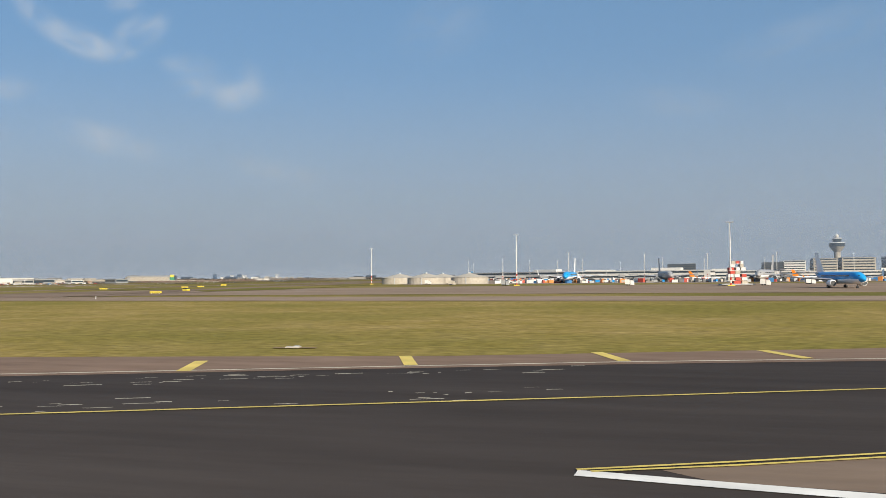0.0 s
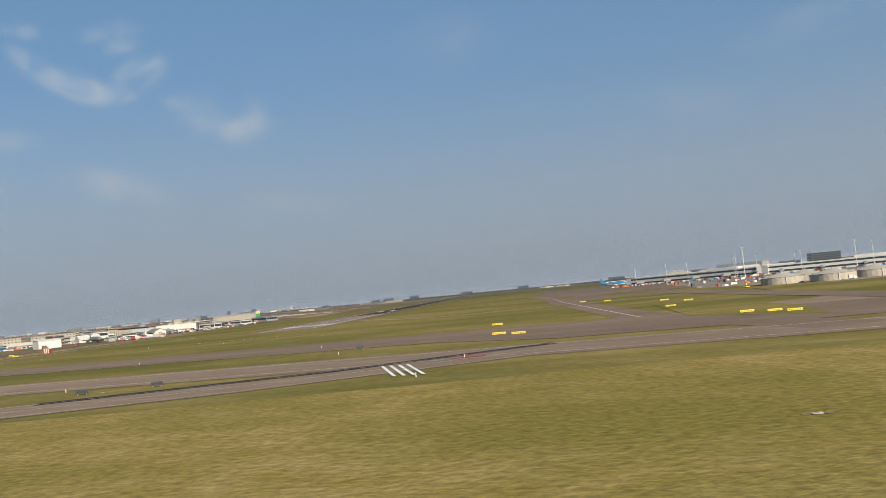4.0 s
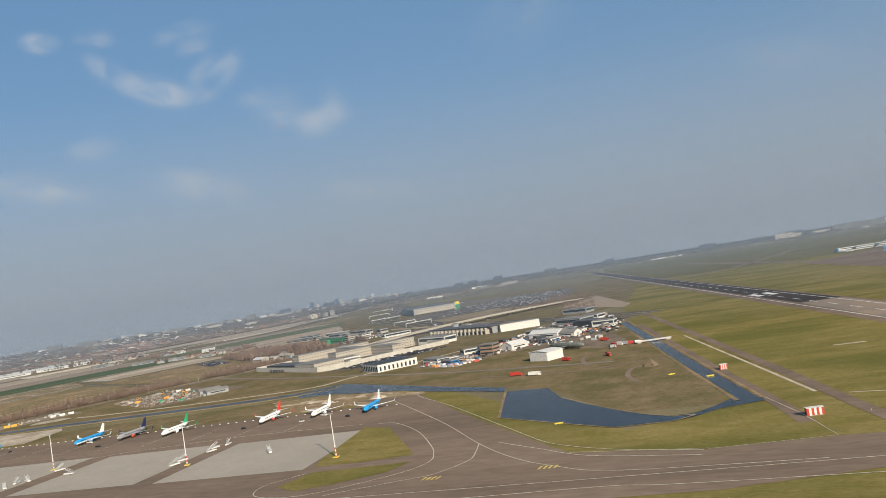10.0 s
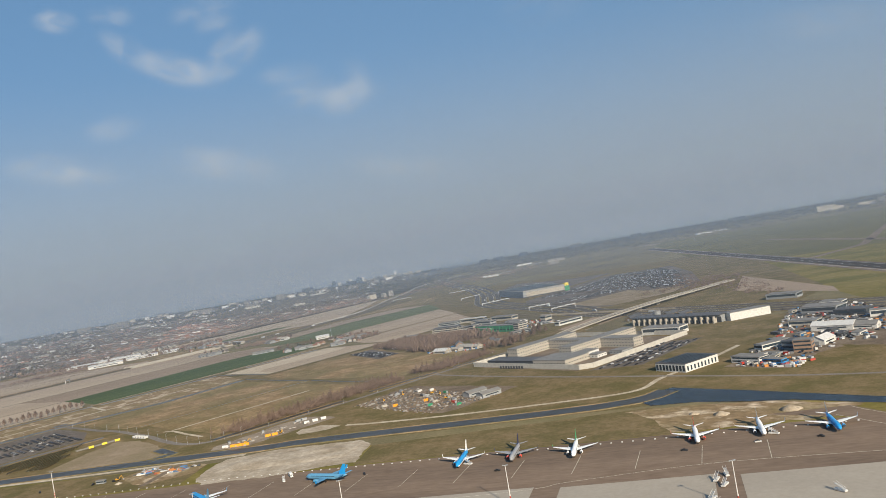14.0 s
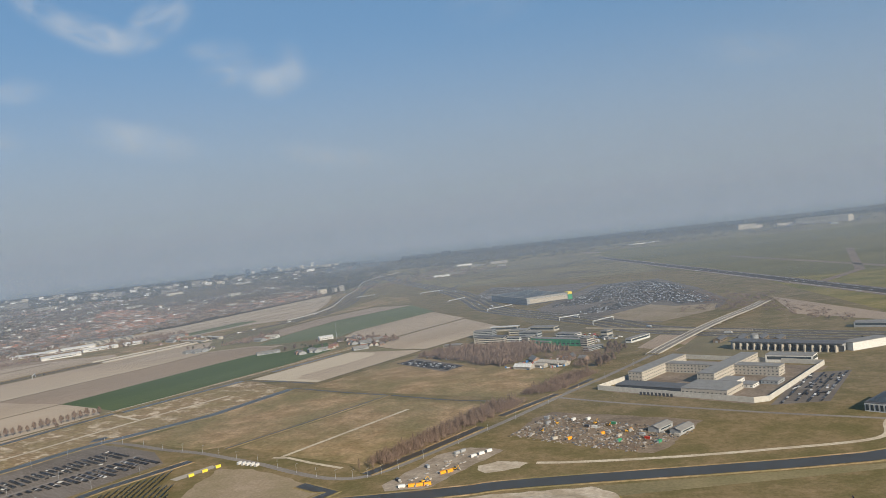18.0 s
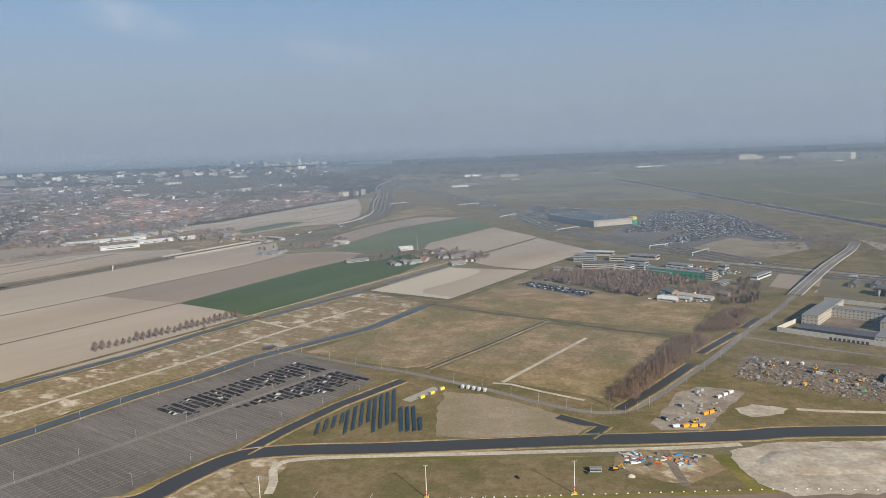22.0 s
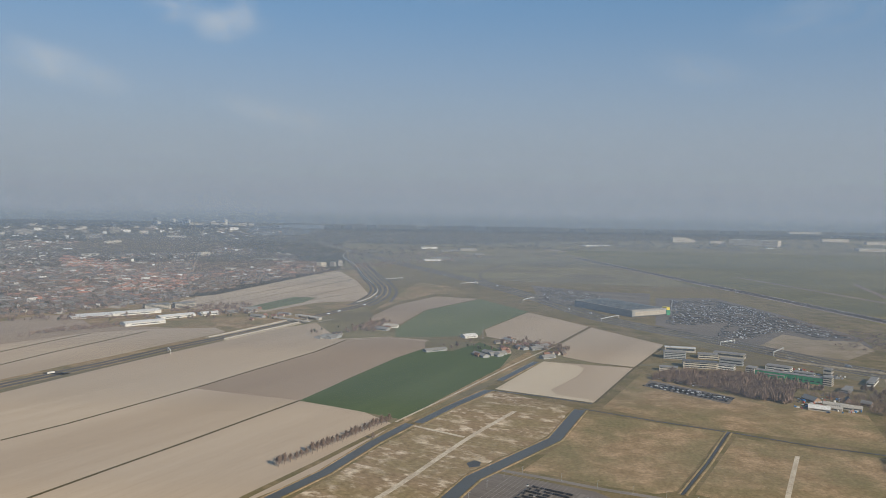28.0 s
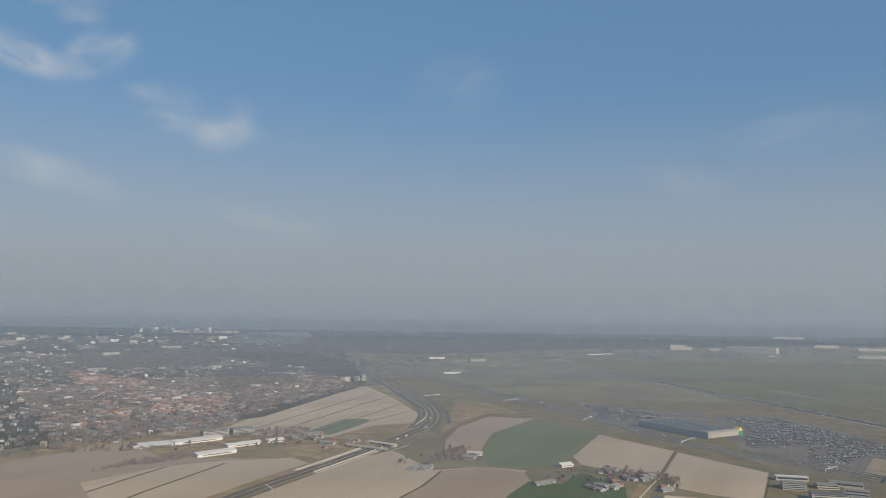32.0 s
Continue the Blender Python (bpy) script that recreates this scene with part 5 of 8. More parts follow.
for i in range(52):
    s = -26 - i * 7.9
    ribbon(bm, [lot(s, 2), lot(s, 86)], 0.22, 0.131)
    ribbon(bm, [lot(s, 96), lot(s, 165)], 0.22, 0.131)
tagged(part("bay_lines", bm, M_BAYLINE), "faded pale lines of the parking bays", "lines", "", "stuff")
strip("lane", [lot(-20, 91), lot(-440, 91)], 6, M_ROAD, 0.12, "driving lane down the middle of the car park", "lane")


def lamp_post(h=9.0):
    p = thing("street_lamp", 0, 0, 0, 0, "slim grey steel lamp post", "street lamp", "lamp posts")
    part("pole", rod(B(), (0, 0, 0), (0, 0, h), 0.13, 0.08), W_STEEL, p)
    part("arm", rod(B(), (0, 0, h), (1.6, 0, h + 0.3), 0.07), W_STEEL, p)
    part("lamp_head", box(B(), 1.7, 0, h + 0.2, 0.9, 0.3, 0.18), W_GREY, p)
    return p


lp = lamp_post()
lp.matrix_basis = at(*lot(-20, -4))
for s in range(-62, -420, -42):
    copy_thing(lp, at(*lot(s, -4)))
for s in range(-60, -420, -52):
    copy_thing(lp, at(*lot(s, 91), 0, 90))
    copy_thing(lp, at(*lot(s, 168 if s > -250 else 176), 0, 180))
for p in ROAD[::3]:
    copy_thing(lp, at(p.x + 6, p.y - 3))

# ---- solar panels ----
M_SOLAR = paint("solar_glass", (0.020, 0.040, 0.050), 0.3, spec=0.35)
ROWS = [((-1111 + 5.6 * i, 651 + 8.6 * i), 30) for i in range(4)] + [((-1085 + 5 * i, 653 + 9.3 * i), 63) for i in range(4)] + [((-1060 + 4.7 * i, 657 + 8.7 * i), 93) for i in range(4)] + [((-1035 + 6 * i, 660.5 + i), 63) for i in range(3)] + [((-1018, 664), 33)]
for (x, y), L in ROWS:
    t = thing("solar_table", x - L * 0.094, y + L / 2, 0, 10.5, "tilted row of dark solar panels on steel legs", "solar panel", "solar panel rows")
    bm = B()
    n = max(4, int(L / 6))
    for k in range(n):
        m = Matrix.Translation((0, -L / 2 + (k + .5) * L / n, 1.7)) @ Matrix.Rotation(radians(-24), 4, "Y") @ Matrix.Diagonal((3.6, L / n - 0.12, 0.1, 1))
        part("panel", (lambda b: (bmesh.ops.create_cube(b, size=1, matrix=m), b)[1])(B()), M_SOLAR, t)
        part("leg", rod(B(), (0, -L / 2 + (k + .5) * L / n, 0), (0, -L / 2 + (k + .5) * L / n, 1.65), 0.1), W_STEEL, t)

# ---- bare trees ----
M_TWIG = many_mat("bare_twigs", [(0.165, 0.118, 0.095), (0.19, 0.137, 0.112), (0.135, 0.098, 0.08), (0.205, 0.143, 0.114)], 0.9)
M_BARK = paint("bark", (0.12, 0.09, 0.065), 0.9)
M_EVER = many_mat("dark_leaves", [(0.035, 0.05, 0.018), (0.05, 0.06, 0.022), (0.03, 0.042, 0.018)], 0.9)


def twig_crown(bm, h0, h1, r, n, narrow=1.0):
    """A loose crown of thin twig tufts, with gaps."""
    for i in range(n):
        f = random.random() ** 0.8
        z = h0 + (h1 - h0) * f
        rr = r * math.sin(math.pi * min(0.97, 0.18 + 0.8 * f)) * math.sqrt(random.random())
        a = random.uniform(0, 6.283)
        x, y = rr * math.cos(a), rr * math.sin(a)
        l, w = random.uniform(0.9, 2.1) * r * 0.42, random.uniform(0.14, 0.36) * r * 0.3
        dx, dy = math.cos(a) * narrow, math.sin(a) * narrow
        s = Vector((-dy, dx, random.uniform(-.4, .4))) * w
        t = Vector((x + dx * l * .5, y + dy * l * .5, z + l))
        b = Vector((x, y, z))
        bm.faces.new((bm.verts.new(b - s), bm.verts.new(b + s), bm.verts.new(t)))
    return bm


def tree(h, r, label, name="bare_tree", leaf=None, n=130, narrow=1.0):
    t = thing(name, 0, 0, 0, 0, label, "tree", "trees")
    bm = rod(B(), (0, 0, 0), (0, 0, h * 0.75), h * 0.022, h * 0.006, 6)
    for i in range(4):
        a = i * 1.6 + random.random()
        z = h * random.uniform(0.28, 0.5)
        rod(bm, (0, 0, z), (math.cos(a) * r * .6, math.sin(a) * r * .6, z + h * .28), h * .009, h * .003, 5)
    part("trunk", bm, M_BARK, t)
    part("crown", twig_crown(B(), h * 0.2, h * 0.86, r, n, narrow), leaf or M_TWIG, t)
    return t


trees = [tree(14, 2.3, "slender bare brown tree in a dense row", n=300, narrow=.3), tree(13, 4.2, "broad bare tree with grey brown twigs", n=210), tree(8, 3.0, "small bare brown tree", n=150), tree(9, 3.4, "dark green bushy evergreen tree", "evergreen_tree", M_EVER, 150)]
spots = [(-846, 736), (-719, 1283), (-1387, 1031), (-1215, 1656)]
for t0, (x, y) in zip(trees, spots):
    t0.matrix_basis = at(x, y)


def plant(kind, x, y, s=1.0):
    s *= random.uniform(0.8, 1.2)
    copy_thing(trees[kind], at(x, y, 0, random.uniform(-11, 373)) @ Matrix.Scale(s, 4))


def along(a, b, f, side=0.0):
    a, b = Vector(a), Vector(b)
    d = (b - a).normalized()
    p = a + (b - a) * f + Vector((-d.y, d.x)) * side
    return p.x, p.y


for i in range(78):
    plant(0, *along((-838, 743), (-713, 984), i / 78 + random.uniform(-.01, .01), random.uniform(-10, 10)))
for i in range(34):
    plant(0, *along((-691, 1011), (-609, 1133), i / 34, random.uniform(-12, 12)))
for i in range(36):

    plant(1, *along((-914, 1383), (-732, 1254), random.random(), random.uniform(2, 90)), 1.0)
for i in range(22):
    plant(1, *along((-610, 1165), (-554, 1325), random.random(), random.uniform(-24, 24)), 0.95)
for i in range(24):
    plant(1, *along((-1487, 921), (-1365, 1117), i / 24, random.uniform(-1, 1)), 0.95)
for i in range(26):
    plant(random.choice((1, 2, 3)), *along((-1284, 1667), (-1031, 1734), random.random(), random.uniform(-55, 70)), 0.8)
for i in range(16):
    plant(random.choice((1, 2, 3)), *along((-1621, 1818), (-1429, 2033), random.random(), random.uniform(-25, 25)), 0.9)
# ---- buildings ----
def house_block(parent, x, y, w, d, h, wall, roof, floors=0, z=0.0, win=W_GLASS, name="wall", parapet=0.5):
    """A flat-roofed block under its building: wall, roof slab and a window band on each side of each floor."""
    b = part(name, box(B(), x, y, z, w, d, h), wall, parent)
    part("roof", box(B(), x, y, z + h, w + .5, d + .5, parapet), roof, b)
    for f in range(floors):
        zz = z + (f + .42) * h / floors
        hh = h / floors * 0.42
        for sx, sy, ox, oy in ((w * .92, .14, 0, -d / 2 - .05), (w * .92, .14, 0, d / 2 + .05), (.14, d * .92, -w / 2 - .05, 0), (.14, d * .92, w / 2 + .05, 0)):
            part("window_band", box(B(), x + ox, y + oy, zz, sx, sy, hh), win, b)
    return b


def building(x, y, rz, w, d, h, wall, roof, label, category="building", floors=0, name="building", group="", win=W_GLASS):
    t = thing(name, x, y, 0, rz, label, category, group)
    house_block(t, 0, 0, w, d, h, wall, roof, floors, win=win)
    return t


def gable(bm, w, d, h, rh, over=0.6, thick=0.4):
    """A pitched roof, ridge along y."""
    for f in (-1, 1):
        a = [(f * (w / 2 + over), h - .2), (0, h + rh), (0, h + rh + thick), (f * (w / 2 + over), h - .2 + thick)]
        lo = [bm.verts.new((px, -d / 2 - over, pz)) for px, pz in a]
        hi = [bm.verts.new((px, d / 2 + over, pz)) for px, pz in a]
        for i in range(4):
            bm.faces.new((lo[i], lo[(i + 1) % 4], hi[(i + 1) % 4], hi[i]))
        bm.faces.new(lo)
        bm.faces.new(hi[::-1])
    bmesh.ops.recalc_face_normals(bm, faces=bm.faces)
    return bm


def gable_body(bm, w, d, h, rh):
    pts = [(-w / 2, 0), (w / 2, 0), (w / 2, h), (0, h + rh), (-w / 2, h)]
    lo = [bm.verts.new((px, -d / 2, pz)) for px, pz in pts]
    hi = [bm.verts.new((px, d / 2, pz)) for px, pz in pts]
    for i in range(5):
        bm.faces.new((lo[i], lo[(i + 1) % 5], hi[(i + 1) % 5], hi[i]))
    bm.faces.new(lo)
    bm.faces.new(hi[::-1])
    bmesh.ops.recalc_face_normals(bm, faces=bm.faces)
    return bm


def shed(x, y, rz, w, d, h, rh, wall, roof, label, category="shed", name="shed", group="", doors=1):
    t = thing(name, x, y, 0, rz, label, category, group)
    part("wall", gable_body(B(), w, d, h, rh), wall, t)
    part("roof", gable(B(), w, d, h, rh), roof, t)
    for i in range(doors):
        part("door", box(B(), (i - (doors - 1) / 2) * w / doors, -d / 2 - .06, 0, min(4, w / doors * .6), .12, h * .75), W_GREY, t)
    for f in (-1, 1):
        part("window", box(B(), f * (w / 2 + .05), 0, h * .45, .12, d * .7, h * .25), W_GLASS, t)
    return t


# prison, local x along its long wall, y to the back
prison = thing("prison", -434, 886, 0, -34.5, "cream concrete prison blocks behind a pale wall", "prison")


def prison_block(x0, x1, y0, y1, h, wall=W_CREAM, roof=W_ROOF, floors=3):
    w, d, x, y = x1 - x0, y1 - y0, (x0 + x1) / 2, (y0 + y1) / 2
    b = part("block", box(B(), x, y, 0, w, d, h), wall, prison)
    part("roof", box(B(), x, y, h, w + .6, d + .6, .6), roof, b)
    n = max(1, int(w / 4.2))
    me = None
    for f in range(floors):
        z = (f + .4) * h / floors
        for side, length, ox in ((0, w, -d / 2), (1, d, w / 2), (2, d, -w / 2)):
            k = max(2, int(length / 5.0))
            for i in range(k):
                o = -length / 2 + (i + .5) * length / k
                if me is None:
                    me = mesh_of("window", box(B(), 0, 0, 0, 1.7, .16, 1.25), W_GLASS)
                if side == 0:
                    shared("window", me, b, x + o, y - d / 2 - .05, z)
                else:
                    shared("window", me, b, x + ox * 1.002, y + o, z, 90)
    return b


prison_block(-202, -182, 63, 190, 13)
prison_block(-112, -90, 74, 214, 13)
prison_block(-182, -112, 128, 146, 12)
prison_block(-90, -34, 134, 154, 12)
prison_block(-194, -106, 16, 42, 6.5, W_DARK, W_ROOFDARK, 1)
prison_block(-106, -50, 16, 62, 7.5, W_CREAM, W_ROOF, 1)
prison_block(-84, -62, 70, 96, 6, W_WHITE, W_ROOF, 1)
prison_block(-56, -40, 66, 84, 4, W_WHITE, W_ROOF, 1)
prison_block(-40, -20, 90, 112, 4, W_GREY, W_ROOF, 1)
W_WALL = paint("pale_concrete_wall", (0.44, 0.42, 0.38), 0.8, size=5)
for ax, ay, bx, by in ((-216, 9, -14, 0), (-14, 0, -2, 12), (-2, 12, -6, 214), (-216, 9, -206, 100), (-216, 223, -6, 214), (-216, 109, -206, 214)):
    L = math.hypot(bx - ax, by - ay)
    n = max(2, round(L / 12))
    an = math.degrees(math.atan2(by - ay, bx - ax))
    me = mesh_of("wall_panel", box(B(), 0, 0, 0, L / n - .15, .5, 6.2), W_WALL)
    for i in range(n):
        f = (i + .5) / n
        shared("wall_panel", me, prison, ax + (bx - ax) * f, ay + (by - ay) * f, 0, an)
for i in range(9):
    part("arch_opening", box(B(), -150 + i * 5, -.4, 0, 3, .3, 4), W_DARK, prison)

# grey arcaded hall and the long white shed beside it
hall = thing("arcaded_hall", -329, 1193, 0, -36.5, "long grey hall with a row of white ribs", "hall")
part("wall", box(B(), 0, 3, 0, 158, 20, 11), W_GREY, hall)
part("roof", box(B(), 0, 2, 11, 162, 28, .8), W_ROOFDARK, hall)
for i in range(15):
    x = -72 + i * 10.3
    part("rib", prism(B(), [(x - .9, -15), (x + .9, -15), (x + 1.2, -7), (x - 1.2, -7)], 0, 9.5), W_CREAM, hall)
    part("bay", box(B(), x + 5.1, -7.2, 0.4, 7, .3, 8), W_DARK, hall)
building(-232, 1164, 24, 62, 22, 11, W_WHITE, W_ROOF, "long white flat-roofed shed", floors=0)
for x, y in ((-368, 1300), (-338, 1291), (-318, 1271), (-398, 1309)):
    shed(x, y, -30, 12, 34, 5, 3, W_TIMBER, W_ROOFDARK, "low dark timber barn behind the arcaded hall")
silo = thing("silo", -358, 1251, 0, 0, "squat grey concrete silo", "silo")
part("drum", rod(B(), (0, 0, 0), (0, 0, 16), 6, n=20), W_GREY, silo)
part("lid", rod(B(), (0, 0, 16), (0, 0, 17.5), 6.3, 2, n=20), W_ROOF, silo)

# office hall with dark solar roof
M_DARKSOLAR = paint("dark_roof_panel", (0.03, 0.038, 0.045), 0.45, spec=0.25)
oh = building(-324, 838, -41, 40, 52, 8.5, W_WHITE, W_ROOFDARK, "white two-storey hall with a dark roof", floors=0)
for i in range(9):
    part("window", box(B(), -17.5 + i * 4.4, -26.1, 1.2, 2.7, .25, 5.8), W_GLASS, oh)
    part("window", box(B(), 20.1, -22.5 + i * 5.5, 1.2, .25, 2.2, 4.8), W_GLASS, oh)
for i in range(7):
    part("roof_panel", box(B(), -16 + i * 5.3, 0, 9.1, 4.2, 45, .15), M_DARKSOLAR, oh)
# training ground and workshops
wb = thing("white_hangar", -124, 744, 0, -35, "white steel hangar with folding doors", "hangar")
part("wall", gable_body(B(), 24, 22, 8.5, 1.2), W_WHITE, wb)
part("roof", gable(B(), 24, 22, 8.5, 1.2), W_WHITE, wb)
for i in range(4):
    part("door_leaf", box(B(), -8.7 + i * 5.8, -11.1, 0, 5.5, .2, 7.8), W_WHITE, wb)
shed(-183, 884, -35, 16, 26, 5, 4, W_WHITE, W_WHITE, "white arched tent hall", "tent", "tent_hall")
shed(-156, 962, 60, 18, 46, 6, 4, W_WHITE, W_WHITE, "white gabled workshop hall", "hall", "workshop")
shed(-128, 947, 60, 16, 30, 5, 3.5, W_WHITE, W_ROOF, "white gabled workshop with red base", "hall", "workshop")
building(-139, 1116, -35, 48, 30, 9, W_GREY, W_ROOF, "grey flat-roofed workshop on hardstanding", floors=1)
building(-113, 1066, -35, 40, 24, 7, W_DARK, W_ROOFDARK, "low dark flat-roofed workshop", floors=1)
building(-89, 1022, -14, 30, 14, 8, W_WHITE, W_ROOF, "white framed office with dark glass", floors=1)
building(-206, 853, -20, 18, 14, 12, W_BRICK, W_ROOF, "brown brick training tower", floors=3)
building(-214, 874, -40, 14, 18, 9, W_GREY, W_ROOFDARK, "grey concrete training block", floors=2)
building(-262, 824, -43, 34, 16, 6.5, W_WHITE, W_ROOF, "white cabin block with blue base", floors=2)
building(-241, 805, -43, 22, 9, 4.5, W_BLUE, W_ROOF, "blue and white site cabins", floors=1)
building(-235, 893, 37, 32, 12, 6, W_WHITE, W_ROOF, "long white flat-roofed workshop", floors=1)
building(-117, 1166, -30, 30, 20, 7, W_WHITE, W_ROOF, "white flat-roofed store on hardstanding", floors=1)
building(-177, 1026, -30, 34, 20, 6, W_CREAM, W_ROOF, "cream flat-roofed store on hardstanding", floors=1)
hulk = thing("training_aircraft", -112, 806, 0, 50, "grey wingless training aircraft hulk", "aircraft")
A_DULL = paint("dull_green_grey", (0.15, 0.16, 0.14), 0.6, vary=0.3, size=3)
smooth(part("fuselage", loft(B(), [(0, y, 4.4, r, r) for y, r in ((-26, .3), (-25, 1.4), (-21, 2.6), (-14, 2.9), (12, 2.9), (20, 2.0), (27, .7))]), A_DULL, hulk))
for f in (-1, 1):
    part("wing", blade(B(), (2, -4, 6, 3.4), (17, 3, 7, 3.8), 1.1, .5, f), A_DULL, hulk)
    part("engine", loft(B(), [(f * 8, y, 2.2, r, r) for y, r in ((-4, 1.2), (-1, 1.3), (3, .8))], 14), W_DARK, hulk)
    part("strut", rod(B(), (f * 3, 2, 0), (f * 3, 2, 3), .5), W_DARK, hulk)
part("fin", blade(B(), (0, 19, 27, 6), (0, 24, 28, 11), .6, .3, up=True), A_DULL, hulk)
part("nose_strut", rod(B(), (0, -18, 0), (0, -18, 2.2), .4), W_DARK, hulk)


def truck(x, y, rz, colour, label, long=9.0, group="trucks"):
    t = thing("truck", x, y, 0, rz, label, "truck", group)
    part("cab", hull_shape(B(), [(-long / 2, 1.15, .5, 1.6), (-long / 2 + .4, 1.25, .45, 2.9), (-long / 2 + 2.1, 1.25, .45, 3.0)]), colour, t)
    part("windscreen", box(B(), 0, -long / 2 + .18, 1.7, 2.0, .2, .9), W_GLASS, t)
    part("load_box", box(B(), 0, 1.2, .8, 2.5, long - 2.5, 2.7), colour, t)
    for yy in (-long / 2 + 1.2, long / 2 - 2.4, long / 2 - 1.0):
        for xx in (-1.05, 1.05):
            part("wheel", rod(B(), (xx - .15, yy, .5), (xx + .15, yy, .5), .5, n=10), W_BLACK, t)
    return t


truck(-137, 654, 80, W_RED, "red fire engine on the service road", 11)
truck(-119, 644, 80, W_WHITE, "white service truck on the road", 11)
truck(-101, 714, 60, W_RED, "red fire engine on the grass", 9)
truck(-76, 844, 70, W_RED, "red fire engine on the hardstanding", 10)
truck(-62, 713, 30, W_RED, "red tender beside practice wrecks", 8)
for i in range(6):
    truck(-62 + (i % 5) * 6, 786 - (i // 5) * 12 - i, 40 + i * 17, (W_RED, W_WHITE, W_GREY)[i % 3], "practice vehicle on the training ground", 7)
py = thing("timber_pyramid", -23, 624, 0, 20, "weathered timber pyramid on the training ground", "pyramid")
part("body", rod(B(), (0, 0, 0), (0, 0, 5.5), 6.5, .5, 4), W_TIMBER, py)
part("door", box(B(), 0, -4.4, 0, 2, .5, 2), W_DARK, py)
part("crosspiece", box(B(), 0, 0, 5.2, 2.4, .4, .4), W_TIMBER, py)

CONTAINER = [W_WHITE, W_DARK, W_ORANGE, W_GREEN, W_GREY, W_RED, W_YELLOW, W_CREAM]


def container(colour, label):
    c = thing("container", 0, 0, 0, 0, label, "container", "containers")
    part("box_body", box(B(), 0, 0, 0.1, 2.5, 6.1, 2.5), colour, c)
    part("door_end", box(B(), 0, -3.1, 0.2, 2.3, .12, 2.3), W_GREY, c)
    return c


boxes = []
for m, w in zip(CONTAINER, ("white", "dark", "orange", "green", "grey", "red", "yellow", "cream")):
    c = container(m, f"{w} steel container standing in the yard")
    c.matrix_basis = at(-640 + 14 * len(boxes), 872 - 9 * len(boxes) - 22 * (len(boxes) % 3), .1, -38 + 90 * (len(boxes) % 2))
    boxes.append(c)


def within(poly, x, y):
    inside = False
    for i in range(len(poly)):
        (x1, y1), (x2, y2) = poly[i], poly[i - 1]
        if (y1 > y) != (y2 > y) and x < (x2 - x1) * (y - y1) / (y2 - y1) + x1:
            inside = not inside
    return inside


def scatter(poly, n, place):
    """Calls place at n random spots inside an outline."""
    xs, ys = [p[0] for p in poly], [p[1] for p in poly]
    done = 0
    while done < n:
        x, y = random.uniform(min(xs), max(xs)), random.uniform(min(ys), max(ys))
        if within(poly, x, y):
            place(x, y)
            done += 1


def mound(name, poly, h, material, label, step=4.0):
    """A low uneven heap that covers an outline and runs out at its edge."""
    xs, ys = [p[0] for p in poly], [p[1] for p in poly]
    nx, ny = int((max(xs) - min(xs)) / step) + 1, int((max(ys) - min(ys)) / step) + 1
    V, F = [], []
    for j in range(ny + 1):
        for i in range(nx + 1):
            x, y = min(xs) + i * step, min(ys) + j * step
            d = 999.0
            for k in range(len(poly)):
                p, q = Vector(poly[k]), Vector(poly[k - 1])
                f = max(0.0, min(1.0, (Vector((x, y)) - p).dot(q - p) / (q - p).length_squared))
                d = min(d, (Vector((x, y)) - p - (q - p) * f).length)
            z = -0.6
            if within(poly, x, y):
                e = min(1.0, d / 12.0)
                z = 0.25 + h * e * e * (3 - 2 * e) * max(0.08, 0.55 + 0.9 * noise.noise((x * .022, y * .03, 4.1)) + 0.3 * noise.noise((x * .09, y * .09, 1.3)))
            V.append((x * K, y * K, z * K))
    for j in range(ny):
        for i in range(nx):
            k = j * (nx + 1) + i
            if max(V[m][2] for m in (k, k + 1, k + nx + 1, k + nx + 2)) > 0:
                F.append((k, k + 1, k + nx + 2, k + nx + 1))
    me = bpy.data.meshes.new(name)
    me.from_pydata(V, [], F)
    me.materials.append(material)
    return smooth(tagged(new(name, me), label, "sand heap", "sand heaps"))


W_MACHINE = paint("machine_yellow", (0.55, 0.30, 0.03), 0.5)
YARD = [(-709, 825), (-667, 904), (-520, 799), (-589, 742), (-621, 763)]
M_CLUTTER = many_mat("yard_stock", [(0.15, 0.13, 0.11), (0.24, 0.21, 0.18), (0.06, 0.056, 0.053), (0.16, 0.105, 0.07), (0.23, 0.18, 0.125), (0.09, 0.10, 0.12), (0.30, 0.28, 0.26)], 0.8)


def pallet(x, y):
    p = thing("pallet_stack", x, y, .12, random.uniform(-45, -30), "low stack of building stock on pallets", "stack", "stock in the yards")
    h = random.uniform(.4, 1.5)
    part("load", box(B(), 0, 0, .2, random.uniform(1.2, 3.2), random.uniform(1.2, 4.5), h, random.uniform(-8, 8)), M_CLUTTER, p)
    part("pallet", box(B(), 0, 0, 0, 2.4, 2.4, .2), W_TIMBER, p)


scatter(YARD, 54, pallet)
bm = B()
for _ in range(7):
    scatter(YARD, 170, lambda x, y: box(bm, x, y, .12, random.uniform(.4, 1.6), random.uniform(.5, 2.6), random.uniform(.25, 1.0), random.choice((-38, 52)) + random.uniform(-20, 20)))
tagged(part("loose_stock", bm, M_CLUTTER), "loose timber, pipes and stones in the yard", "building stock", "", "stuff")
scatter([(-809, 678), (-806, 692), (-772, 765), (-722, 772), (-770, 682)], 26, pallet)
scatter(YARD, 12, lambda x, y: copy_thing(random.choice((boxes[0], boxes[3], boxes[4], boxes[4], boxes[7], boxes[2])), at(x, y, .12, random.choice((-38, 52)) + random.uniform(-6, 6))))
